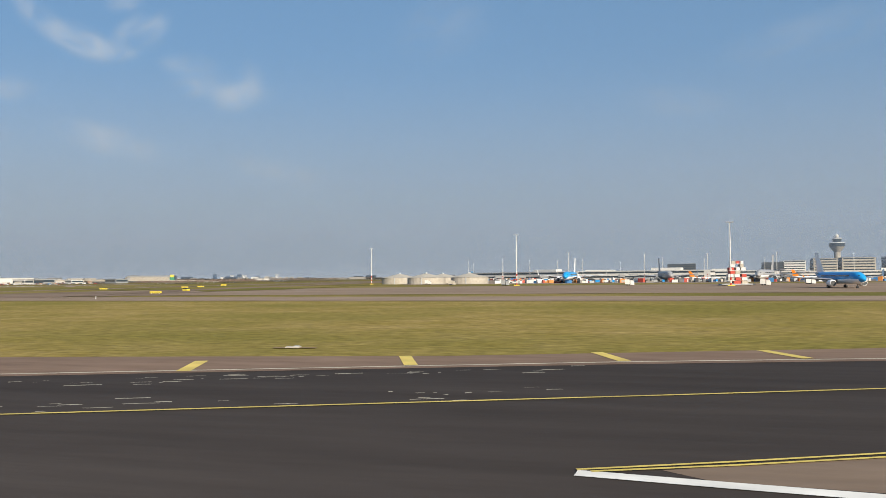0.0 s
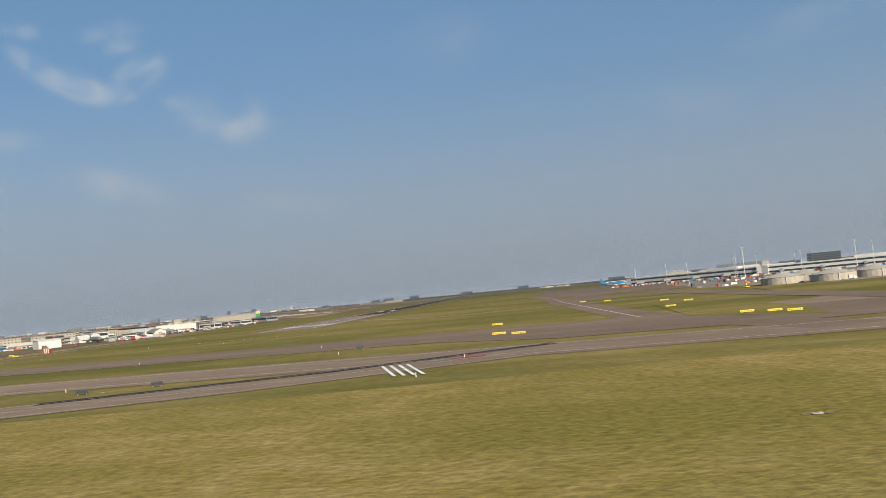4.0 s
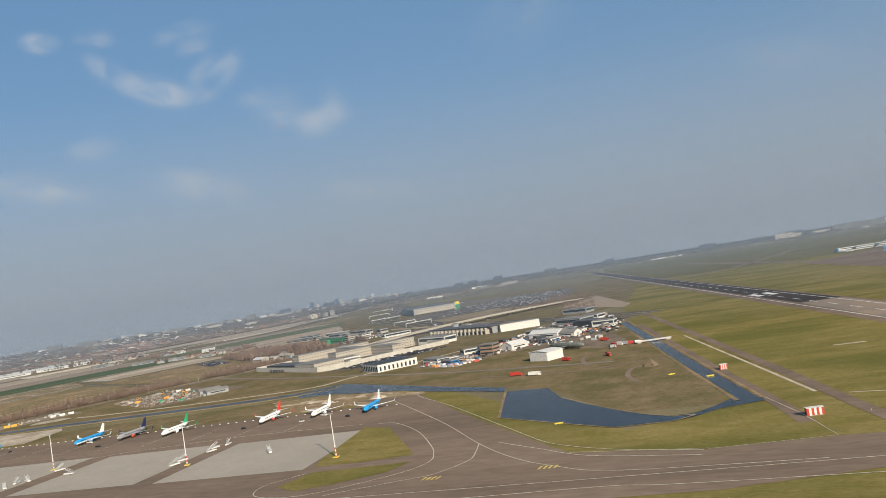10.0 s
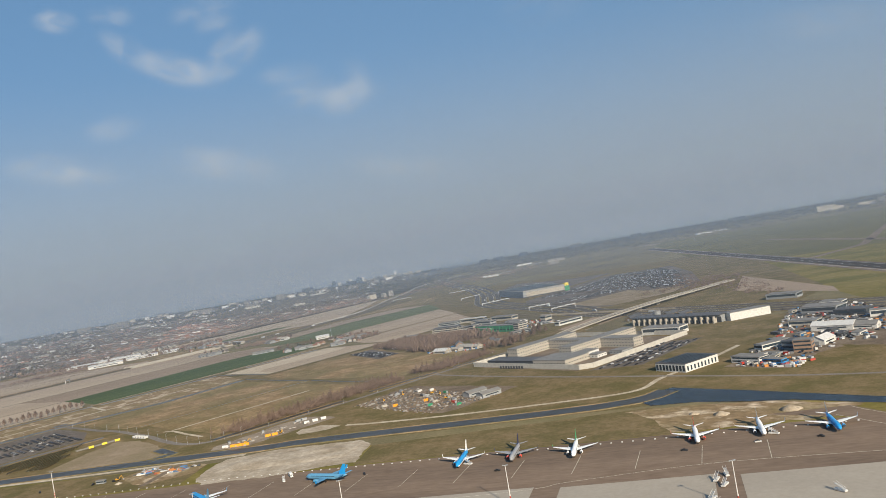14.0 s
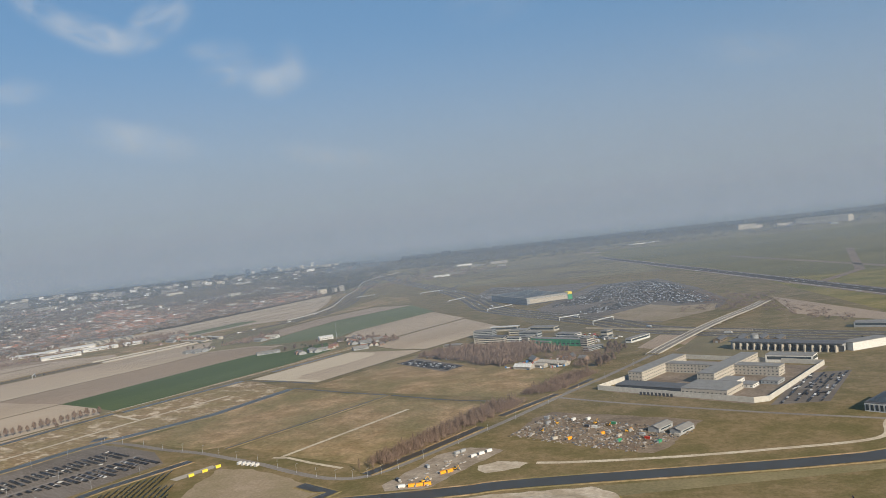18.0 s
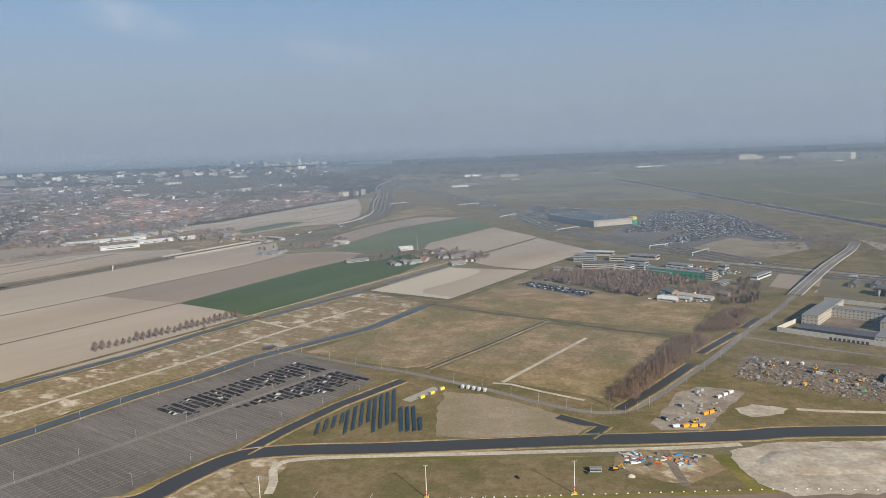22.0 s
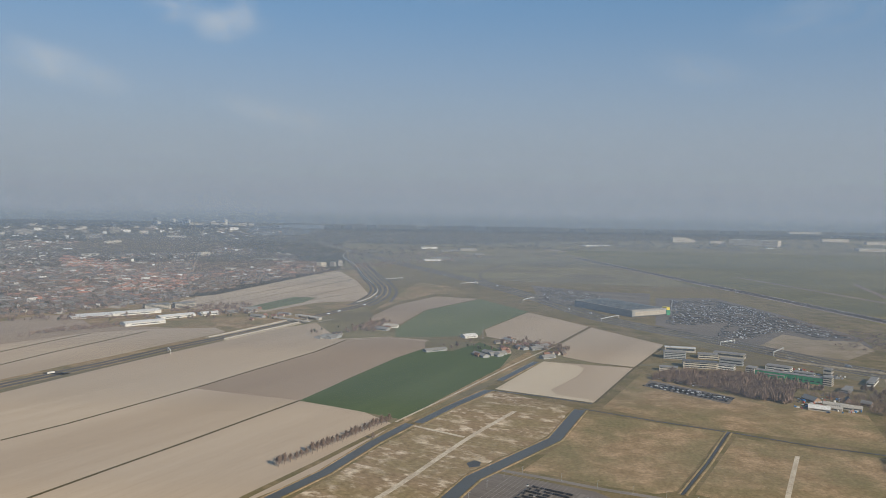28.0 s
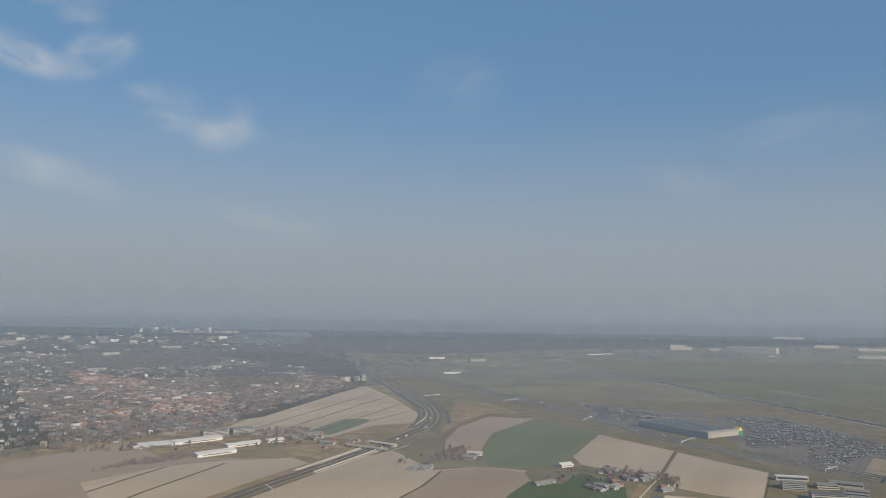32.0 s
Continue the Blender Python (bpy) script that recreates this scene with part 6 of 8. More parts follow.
scatter([(-287, 803), (-222, 768), (-197, 837), (-257, 884)], 14, lambda x, y: copy_thing(random.choice((boxes[0], boxes[0], boxes[4], boxes[7], boxes[5])), at(x, y, .1, random.choice((-43, 47)))))
scatter([(-207, 876), (-76, 831), (-66, 909), (-167, 1006)], 16, lambda x, y: copy_thing(random.choice((boxes[0], boxes[0], boxes[4], boxes[7], boxes[5])), at(x, y, .1, random.uniform(0, 180))))
for x, y in ((-554, 815), (-535, 802)):
    shed(x, y, -38, 12, 26, 4.5, 2, W_GREY, W_ROOF, "grey steel storage shed in the yard")
for x, y, r, k in ((-784, 683, -70, 2), (-777, 684, -70, 2), (-770, 685, -70, 2), (-761, 714, -50, 2), (-755, 718, -50, 2), (-793, 682, -70, 0), (-738, 760, -50, 0), (-731, 767, -50, 0), (-724, 774, -50, 0), (-751, 779, -40, 4), (-756, 774, -40, 4), (-800, 700, 40, 1), (-779, 735, 30, 4)):
    copy_thing(boxes[k], at(x, y, .15, r))
for i in range(3):
    c = copy_thing(boxes[6], at(-1030 + i * 8.5, 753 + i * 13, .1, -33))
for i in range(5):
    copy_thing(boxes[0], at(-992 + i * 6, 786 - i * 2.6, .1, -10))
strip("hardstanding", [(-1045, 744), (-1019, 785)], 12, M_CONC, .12, "pale concrete pad with yellow trailers", "pad")

# bridge over the motorway
bridge = thing("road_bridge", -350, 1440, 0, 0, "pale concrete road bridge with railings over the motorway", "bridge")
line = curve_through([(-515, 1234), (-470, 1310), (-404, 1427), (-338, 1540), (-268, 1660), (-205, 1790)], 6)


def deck(bm, line, width, depth, height):
    prev = None
    for i, p in enumerate(line):
        d = (line[min(i + 1, len(line) - 1)] - line[max(i - 1, 0)]).normalized()
        s = Vector((-d.y, d.x)) * width / 2
        z = height(i / (len(line) - 1))
        now = [bm.verts.new((q.x + 350, q.y - 1440, zz)) for q, zz in ((p + s, z), (p - s, z), (p - s, z - depth), (p + s, z - depth))]
        if prev:
            for k in range(4):
                bm.faces.new((prev[k], prev[(k + 1) % 4], now[(k + 1) % 4], now[k]))
        else:
            bm.faces.new(now)
        prev = now
    bm.faces.new(prev[::-1])
    bmesh.ops.recalc_face_normals(bm, faces=bm.faces)
    return bm


hump = lambda f: .5 + 6.5 * math.sin(math.pi * min(1, max(0, f)) ** 1.0) ** .8
part("deck", deck(B(), line, 21, 1.3, hump), W_CREAM, bridge)
part("roadway", deck(B(), line, 18, .1, lambda f: hump(f) + .15), M_ROAD, bridge)
for o in (-10, 0, 10):
    pts = [p + Vector((-(line[min(i + 1, len(line) - 1)] - line[max(i - 1, 0)]).normalized().y, (line[min(i + 1, len(line) - 1)] - line[max(i - 1, 0)]).normalized().x)) * o for i, p in enumerate(line)]
    part("railing", deck(B(), pts, .3, .9, lambda f: hump(f) + .9), W_CREAM, bridge)
for k in (7, 10, 13, 16, 19, 22):
    p = line[k]
    part("pier", box(B(), p.x + 350, p.y - 1440, 0, 12, 2, hump(k / (len(line) - 1)) - 1.2, 60), W_CREAM, bridge)
part("ramp_bank", bank(B(), [p - Vector((-350, 1440)) for p in line[:7]], 40, 1.5, 0), M_BANK, bridge)

# green office complex with its neighbours
gc = thing("green_office", -660, 1414, 0, -37, "long green-clad office with cream end towers", "office")
house_block(gc, 0, 0, 118, 16, 12, W_GREEN, W_ROOF, 0)
for i in range(12):
    part("facade_fin", box(B(), -54 + i * 9.8, -8.3, 1, 2.2, .6, 10), W_GREEN, gc)
    part("window", box(B(), -49 + i * 9.8, -8.15, 4, 6, .3, 1.6), W_GLASS, gc)
house_block(gc, -28, -12, 44, 8, 8, W_GREEN, W_ROOF, 0, name="front_wing")
house_block(gc, -66, -2, 16, 22, 15, W_CREAM, W_ROOF, 4, name="tower")
house_block(gc, 64, 2, 14, 22, 15, W_CREAM, W_ROOF, 4, name="tower")
house_block(gc, 20, 22, 34, 16, 13, W_CREAM, W_ROOF, 3, name="rear_block")
house_block(gc, -24, 20, 24, 16, 8, W_WHITE, W_ROOF, 2, name="rear_block")
building(-790, 1512, -14, 64, 24, 12, W_CREAM, W_ROOFDARK, "white striped office with dark glass bands", floors=3)
building(-812, 1600, -14, 44, 22, 14, W_GREY, W_ROOF, "grey flat-roofed office by the motorway", floors=4)
building(-740, 1606, -14, 40, 24, 9, W_CREAM, W_ROOF, "white flat-roofed office by the motorway", floors=2)
building(-690, 1620, -30, 62, 20, 9, W_CREAM, W_ROOF, "cream hall with pale roof", floors=1)
building(-776, 1676, -14, 64, 16, 9, W_CREAM, W_WHITE, "long white hall beside the motorway", floors=1)
building(-520, 1392, 52, 60, 12, 7, W_WHITE, W_ROOF, "low white hall by the motorway", floors=1)
shed(-674, 1228, 55, 14, 34, 4, 3, W_CREAM, W_CREAM, "cream glasshouse shed with ridged roof")
shed(-658, 1215, 55, 14, 34, 4, 3, W_CREAM, W_CREAM, "cream glasshouse shed with ridged roof")
shed(-637, 1258, -20, 9, 14, 4, 5, W_BRICK, W_ROOFDARK, "brick farmhouse with a steep dark roof", "house", "farmhouse")
shed(-619, 1237, 40, 9, 16, 4, 4, W_BRICK, W_ROOF, "brick house behind bare trees", "house", "farmhouse")
for x, y, r, w, d, h, wall in ((-862, 1478, -14, 34, 16, 8, W_CREAM), (-742, 1500, -30, 30, 18, 9, W_WHITE), (-715, 1545, -30, 44, 18, 11, W_GREY), (-640, 1500, -37, 46, 20, 8, W_WHITE), (-570, 1450, 52, 18, 14, 14, W_CREAM), (-600, 1330, 50, 40, 12, 6, W_GREY)):
    building(x, y, r, w, d, h, wall, W_ROOF, "flat-roofed office among bare trees by the motorway", floors=2)
shed(-711, 1206, 62, 14, 30, 4, 3.5, W_CREAM, W_WHITE, "cream barn with a bright ridged roof", "barn", "barn", "cream barns", 2)
shed(-696, 1262, 20, 14, 26, 4, 5, W_BRICK, W_ROOF, "brick barn with a steep grey roof", "barn", "barn", "cream barns", 2)
# small sheds, cabins and vans crowd the works yards
def cabin(wall, roof, label):
    c = thing("site_cabin", 0, 0, 0, 0, label, "cabin", "site cabins")
    part("wall", box(B(), 0, 0, 0, 7, 12, 3.4), wall, c)
    part("roof", box(B(), 0, 0, 3.4, 7.5, 12.5, .3), roof, c)
    part("window_band", box(B(), -3.55, 0, 1.3, .12, 9, 1.1), W_GLASS, c)
    part("window_band", box(B(), 3.55, 0, 1.3, .12, 9, 1.1), W_GLASS, c)
    part("door", box(B(), 1.5, -6.05, 0, 1.6, .12, 2.4), W_GREY, c)
    return c


cabins = [cabin(*v) for v in ((W_WHITE, W_ROOF, "white flat-roofed site cabin in the works yard"), (W_GREY, W_ROOFDARK, "grey flat-roofed shed in the works yard"), (W_CREAM, W_ROOF, "cream flat-roofed store in the works yard"), (W_DARK, W_ROOFDARK, "dark shed with a dark roof in the works yard"), (W_BRICK, W_ROOF, "brown brick store in the works yard"))]
WORKS = [(-279, 803), (-229, 777), (-166, 867), (-76, 958), (-67, 1067), (-97, 1206), (-167, 1185), (-217, 996)]
for c, (x, y) in zip(cabins, ((-249, 845), (-166, 937), (-195, 946), (-126, 1007), (-207, 886))):
    c.matrix_basis = at(x, y, 0.1, -40)


def put_cabin(x, y):
    copy_thing(random.choice(cabins), at(x, y, .1, random.choice((-40, 50, -30)) + random.uniform(-4, 4)) @ Matrix.Diagonal((random.uniform(.6, 1.5), random.uniform(.5, 1.7), random.uniform(.7, 1.5), 1)))


scatter(WORKS, 34, put_cabin)
for i in range(16):
    put_cabin(*along((-581, 1411), (-665, 1485), random.random(), random.uniform(-30, 30)))
# huge distribution hall
M_FLATSOLAR = paint("matt_solar_glass", (0.05, 0.06, 0.065), 0.5, spec=0.2)
big = thing("distribution_hall", -754, 2322, 0, 28, "huge grey distribution hall with striped solar roof", "hall")
part("wall", box(B(), 0, 0, 0, 130, 260, 19), W_GREY, big)
part("roof", box(B(), 0, 0, 19, 132, 262, 1), W_CREAM, big)
for i in range(7):
    part("solar_field", box(B(), -54 + i * 18, 4, 20.1, 14, 242, .2), M_FLATSOLAR, big)
part("front_cladding", box(B(), 4, -130.3, 1.5, 118, .5, 14), W_CREAM, big)
part("loading_band", box(B(), 0, -130.4, 0, 128, .5, 3), W_DARK, big)
part("corner_office", box(B(), 72, -120, 0, 14, 24, 15), W_GREEN, big)
part("yellow_box", box(B(), 72, -122, 15, 13, 18, 8), W_YELLOW, big)

# ---- long-stay car park: joined cars, too many to count ----
def many_cars(name, rows, label, paints=None):
    V, F = [], []
    for x, y, a in rows:
        c, s = math.cos(a), math.sin(a)
        L, w = random.uniform(2.0, 2.4), random.uniform(.85, .95)
        k = len(V)
        prof = ((-L, .4), (-L, .85), (-L * .45, .98), (-L * .1, 1.5), (L * .5, 1.5), (L * .85, 1.0), (L, .9), (L, .4))
        for sx in (-w, w):
            for py, pz in prof:
                V.append(((x + sx * c - py * s) * K, (y + sx * s + py * c) * K, (pz + .15) * K))
        n = len(prof)
        for i in range(n):
            j = (i + 1) % n
            F.append((k + i, k + j, k + n + j, k + n + i))
        F.append(tuple(range(k + n - 1, k - 1, -1)))
        F.append(tuple(range(k + n, k + 2 * n)))
    me = bpy.data.meshes.new(name)
    me.from_pydata(V, [], F)
    me.materials.append(paints or M_CARS)
    return tagged(new(name, me), label, "cars", "", "stuff")


M_CARS = many_mat("many_car_paints", CAR_PAINT + [(0.3, 0.3, 0.31), (0.6, 0.6, 0.6), (0.16, 0.16, 0.17), (0.42, 0.42, 0.43)], 0.5)
LONG_STAY = [(-510, 2611), (-360, 2599), (-315, 2406), (-300, 2172), (-286, 1865), (-382, 1880), (-394, 1988), (-547, 1850), (-646, 1842), (-497, 2121), (-615, 2050), (-705, 2042), (-628, 2215)]
OVERFLOW = [(-922, 2966), (-745, 2780), (-616, 2728), (-805, 2485), (-943, 2557)]
spots = []
for r in range(110):
    for k in range(150):
        x, y = -640 + k * 3.6 - r * 1.05 + random.uniform(-.5, .5), 1700 + r * 10.2 + k * 1.75 + (r % 2) * -3.4 + random.uniform(-.6, .6)
        if within(LONG_STAY, x, y) and noise.noise((x * .016, y * .016, 0)) > -0.36 and random.random() < .74:
            spots.append((x, y, radians(26) + random.choice((0, math.pi))))
for r in range(90):
    for k in range(100):
        x, y = -1120 + k * 4.3 - r * 1.2, 2150 + r * 10.5 + k * 1.9
        if within(OVERFLOW, x, y) and random.random() < .6:
            spots.append((x, y, radians(26)))
many_cars("long_stay_cars", spots, "countless parked cars in tight rows")
many_cars("car_park_cars", rest, "dark parked cars in half-full rows", many_mat("dark_car_paints", CAR_PAINT, 0.5))
spots = []
for r in range(4):
    for k in range(26):
        if random.random() < .8:
            f, g = k / 26, (r + .5) / 4
            spots.append((-426 + 73 * f + 54 * g, 884 + 134 * f, radians(-38)))
for k in range(34):
    for r in range(2):
        if random.random() < .85:
            spots.append((-905 + k * 3.8 + r * 9, 1408 - k * 3.1 + r * 10, radians(50)))
scatter(WORKS, 130, lambda x, y: spots.append((x, y, radians(random.choice((-40, 50))))))
scatter([(-405, 915), (-365, 1000), (-310, 1010), (-365, 900)], 50, lambda x, y: spots.append((x, y, radians(-38))))
scatter([(-903, 1382), (-841, 1337), (-802, 1375), (-874, 1429)], 60, lambda x, y: spots.append((x, y, radians(50))))
many_cars("office_cars", spots, "rows of parked cars beside the offices")

# ---- motorway gantries and traffic ----
def gantry(x, y, rz, w=46):
    g = thing("sign_gantry", x, y, 0, rz, "white steel sign gantry across the motorway", "gantry", "motorway gantries")
    for f in (-1, 1):
        part("post", box(B(), f * w / 2, 0, 0, .9, .9, 8), W_WHITE, g)
    part("beam", box(B(), 0, 0, 7.2, w, 1.4, 1.5), W_WHITE, g)
    for i in range(3):
        part("sign_board", box(B(), -w / 3 + i * w / 3, -.9, 6.2, 6, .3, 3), W_GREY, g)


for x, y, r, w in ((-636, 1769, 35, 55), (-565, 1668, 50, 70), (-824, 2130, 48, 95), (-1003, 2527, 60, 92), (-1179, 3012, 38, 87), (-1482, 3145, 42, 85), (-1847, 1576, 118, 36)):
    gantry(x, y, r, w)
traffic = car("car driving on the motorway lanes", "motorway traffic")
traffic.matrix_basis = at(HWY[3].x + 8, HWY[3].y - 4, .22, -26)
lorry = truck(HWY[8].x - 8, HWY[8].y + 4, 152, W_WHITE, "white lorry on the motorway", 14, "lorries")
for ln, offs, n in ((A4, (-34, -12, 12, 34), 46), (HWY, (-9, 9), 26)):
    for i in range(n):
        k = random.uniform(2, len(ln) - 12)
        j = int(k)
        p = ln[j].lerp(ln[j + 1], k - j)
        d = (ln[j + 1] - ln[j]).normalized()
        q = p + Vector((-d.y, d.x)) * (random.choice(offs) + random.choice((-3, 0.5, 3)))
        copy_thing(lorry if i % 6 == 0 else traffic, at(q.x, q.y, .22, math.degrees(math.atan2(d.y, d.x)) - 90 + random.choice((0, 180))))
ov = thing("road_bridge", -1649, 2066, 0, -36, "low concrete road bridge with pale embankments", "bridge")
part("deck", box(B(), 0, 0, 5, 90, 12, 1.2), W_CREAM, ov)
for f in (-1, 1):
    part("parapet", box(B(), 0, f * 6, 6.2, 90, .4, 1), W_WHITE, ov)
    part("abutment", box(B(), f * 40, 0, 0, 10, 13, 5), W_CREAM, ov)
part("pier", box(B(), 0, 0, 0, 2, 11, 5), W_CREAM, ov)
strip("slip_wall", [(-1774, 1821), (-1732, 1925), (-1652, 2076)], 5, M_SAND, .3, "pale sandy embankment beside the motorway", "embankment", off=6)
strip("slip_wall", [(-1752, 1784), (-1683, 1895), (-1583, 2073)], 5, M_SAND, .3, "pale sandy embankment beside the motorway", "embankment", off=-6)


def digger(x, y, rz):
    d = thing("digger", x, y, .15, rz, "orange excavator parked in the yard", "excavator", "excavators")
    for f in (-1, 1):
        part("track", box(B(), f * 1.1, 0, 0, .6, 3.8, .9), W_BLACK, d)
    part("body", box(B(), 0, .6, .9, 2.6, 3.2, 1.3), W_MACHINE, d)
    part("cab", box(B(), -.6, -.6, 1.6, 1.2, 1.5, 1.5), W_GLASS, d)
    part("boom", rod(B(), (.5, -1, 1.8), (.5, -4.2, 4.6), .28), W_MACHINE, d)
    part("stick", rod(B(), (.5, -4.2, 4.6), (.5, -6, 1.6), .22), W_MACHINE, d)
    part("bucket", box(B(), .5, -6.1, .6, 1.1, .9, 1), W_STEEL, d)


for x, y, r in ((-604, 840, 20), (-617, 852, 140), (-587, 812, 80), (-658, 862, 200), (-673, 835, 10), (-751, 724, 50), (-775, 693, 120), (-854, 593, 90)):
    digger(x, y, r)
# pale noise barrier along the curving carriageway
tagged(part("noise_barrier", bank(B(), curve_through([(-1556, 2409), (-1527, 2544), (-1519, 2746), (-1561, 2997), (-1631, 3322), (-1718, 3869), (-1851, 4429), (-1896, 4962), (-1856, 5516)]), 4, 3.2, 0), W_CREAM), "pale concrete barrier curving along the motorway", "barrier", "", "structure")
# office car park before the bare wood
OFFICE_LOT = [(-944, 1348), (-920, 1396), (-814, 1278), (-840, 1234)]
flat("office_car_park", OFFICE_LOT, M_LOT, 0.2, "grey asphalt car park before the offices", "car park")
spots = []
for r in range(5):
    for k in range(50):
        x, y = along((-934, 1361), (-829, 1259), k / 49, -14 + r * 7)
        if random.random() < .8:
            spots.append((x, y, radians(45)))
many_cars("office_cars", spots, "parked cars in rows before the offices")
for x, y, rz, w, d in ((-709, 1218, 55, 11, 22), (-686, 1208, 55, 11, 22), (-663, 1213, 55, 10, 18)):
    shed(x, y, rz, w, d, 4, 2.5, W_CREAM, W_CREAM, "cream barn with a low ridged roof", "barn", "barn", "cream barns", 2)


# ---- farms and villages ----
W_TILE = paint("red_roof_tiles", (0.17, 0.09, 0.066), 0.85, random_hue=0.3)
W_TILEDARK = paint("dark_roof_tiles", (0.10, 0.085, 0.08), 0.85, random_hue=0.3)


def farm(cx, cy, rz, n, spread):
    for i in range(n):
        x, y = cx + random.uniform(-spread, spread) * 1.4, cy + random.uniform(-spread, spread) * .6
        c, s = math.cos(radians(rz)), math.sin(radians(rz))
        px, py = cx + (x - cx) * c - (y - cy) * s, cy + (x - cx) * s + (y - cy) * c
        k = random.random()
        if k < .35:
            shed(px, py, rz + random.choice((0, 90)), random.uniform(14, 20), random.uniform(28, 44), 4, 3.5, W_GREY, W_ROOF, "grey farm barn with a pale roof", "barn", "barn", "farm buildings", 2)
        else:
            shed(px, py, rz + random.choice((0, 90)) + random.uniform(-8, 8), random.uniform(7, 9), random.uniform(10, 15), 3.4, 3.6, random.choice((W_BRICK, W_BRICK, W_CREAM)), random.choice((W_TILE, W_TILEDARK)), "brick farmhouse with a tiled roof", "house", "farmhouse", "farm buildings")


farm(-1105, 1690, 32, 12, 42)
farm(-1190, 1625, 32, 10, 36)
farm(-1150, 1760, 32, 6, 30)
farm(-1062, 1606, 32, 6, 22)
farm(-1545, 1800, 60, 6, 24)
farm(-1440, 1900, 60, 4, 20)
farm(-1760, 2080, 60, 10, 50)
farm(-1880, 2170, 30, 12, 60)
shed(-1308, 1640, 122, 15, 52, 4, 3, W_GREY, W_ROOF, "long low grey barn beside the green field", "barn", "barn")
shed(-1229, 1812, 120, 22, 34, 5, 4, W_WHITE, W_WHITE, "white barn with a pale roof", "barn", "barn")
shed(-1420, 1942, 80, 18, 36, 5, 4, W_WHITE, W_CREAM, "pale barn behind bare trees", "barn", "barn")
pole = thing("radio_mast", -1197, 1800, 0, 0, "thin grey lattice radio mast", "mast")
part("pole", rod(B(), (0, 0, 0), (0, 0, 34), .5, .2, 5), W_STEEL, pole)
part("aerial", rod(B(), (0, 0, 34), (0, 0, 39), .1, .05, 5), W_STEEL, pole)
for x, y, rz, w, d, h in ((-2222, 2040, 34, 96, 60, 5), (-2130, 2105, 42, 130, 44, 7), (-2040, 1935, 42, 100, 36, 7), (-2000, 2055, 42, 95, 32, 6), (-1930, 2110, 40, 50, 26, 6)):
    shed(x, y, rz + 90, d, w, h, 3, W_WHITE, W_WHITE, "wide pale nursery hall with a low ridged roof", "hall", "nursery_hall", "nursery halls", 3)
for x, y, w in ((-2105, 2200, 70), (-2040, 2240, 60)):
    building(x, y, 34, w, 30, 15, W_CREAM, W_ROOF, "cream four-storey block beside the nursery", floors=4)
for i in range(26):
    plant(random.choice((1, 1, 2)), *along((-2579, 1840), (-2212, 2035), random.random(), random.uniform(-14, 14)), 1.0)
for i in range(18):
    plant(random.choice((1, 2, 3)), *along((-2013, 2082), (-1786, 2119), random.random(), random.uniform(-40, 40)), 0.9)
for i in range(14):
    plant(random.choice((1, 2, 3)), *along((-2281, 1987), (-1725, 2081), random.random(), random.uniform(-40, 40)), 0.9)

# ---- the town: near terraces as things, the rest joined ----
def terrace(n, roof, label):
    t = thing("terraced_houses", 0, 0, 0, 0, label, "houses", "terraced houses")
    w = 6.0 * n
    part("wall", box(B(), 0, 0, 0, w, 9, 5.6), W_BRICK, t)
    rf = gable(B(), 9, w, 5.6, 4)
    rf.transform(Matrix.Rotation(radians(90), 4, "Z"))
    part("roof", rf, roof, t)
    for f in (-1, 1):
        for z in (1.2, 3.9):
            part("window_band", box(B(), 0, f * 4.55, z, w * .9, .15, 1.1), W_GLASS, t)
    part("chimney", box(B(), w * .2, 0, 9, .9, .9, 1.6), W_BRICK, t)
    return t


rows = [terrace(6, W_TILE, "row of brick houses with red tiled roofs"), terrace(7, W_TILEDARK, "row of brick houses with dark roofs"), terrace(5, W_TILE, "short row of brick houses with red roofs")]
for i, r in enumerate(rows):
    r.matrix_basis = at(-2330 + i * 60, 2230 + i * 70, 0, 30)
TOWN = [(-2416, 1968), (-2295, 2103), (-2230, 2201), (-2128, 2367), (-2060, 2743), (-1950, 3191), (-1860, 3509), (-1990, 3900), (-2150, 4500), (-3000, 5600), (-5200, 5600), (-7200, 4200), (-4200, 1900)]
NEAR = [(-2416, 1968), (-2295, 2103), (-2230, 2201), (-2128, 2367), (-2060, 2743), (-1950, 3191), (-1860, 3509), (-1942, 4014), (-2659, 3861), (-3169, 3269)]
scatter(NEAR, 90, lambda x, y: copy_thing(random.choice(rows + [rows[1]] * 2), at(x, y, 0, random.choice((28, 118, 60, 150)) + random.uniform(-8, 8))))
hv, hf, rv, rf, qv, qf = [], [], [], [], [], []
BELT = [(-3593, 4444), (-4100, 6400), (-3300, 6600), (-2847, 5634), (-2746, 4644), (-3176, 4354)]
BELT2 = [(-2349, 3283), (-2081, 3687), (-2351, 4736), (-2615, 4220)]

REDS = [(-3339, 4157), (-2871, 3761), (-2726, 3505), (-3032, 3480)]
REDS2 = [(-2560, 3307), (-2265, 3135), (-2192, 2627), (-2420, 2600)]


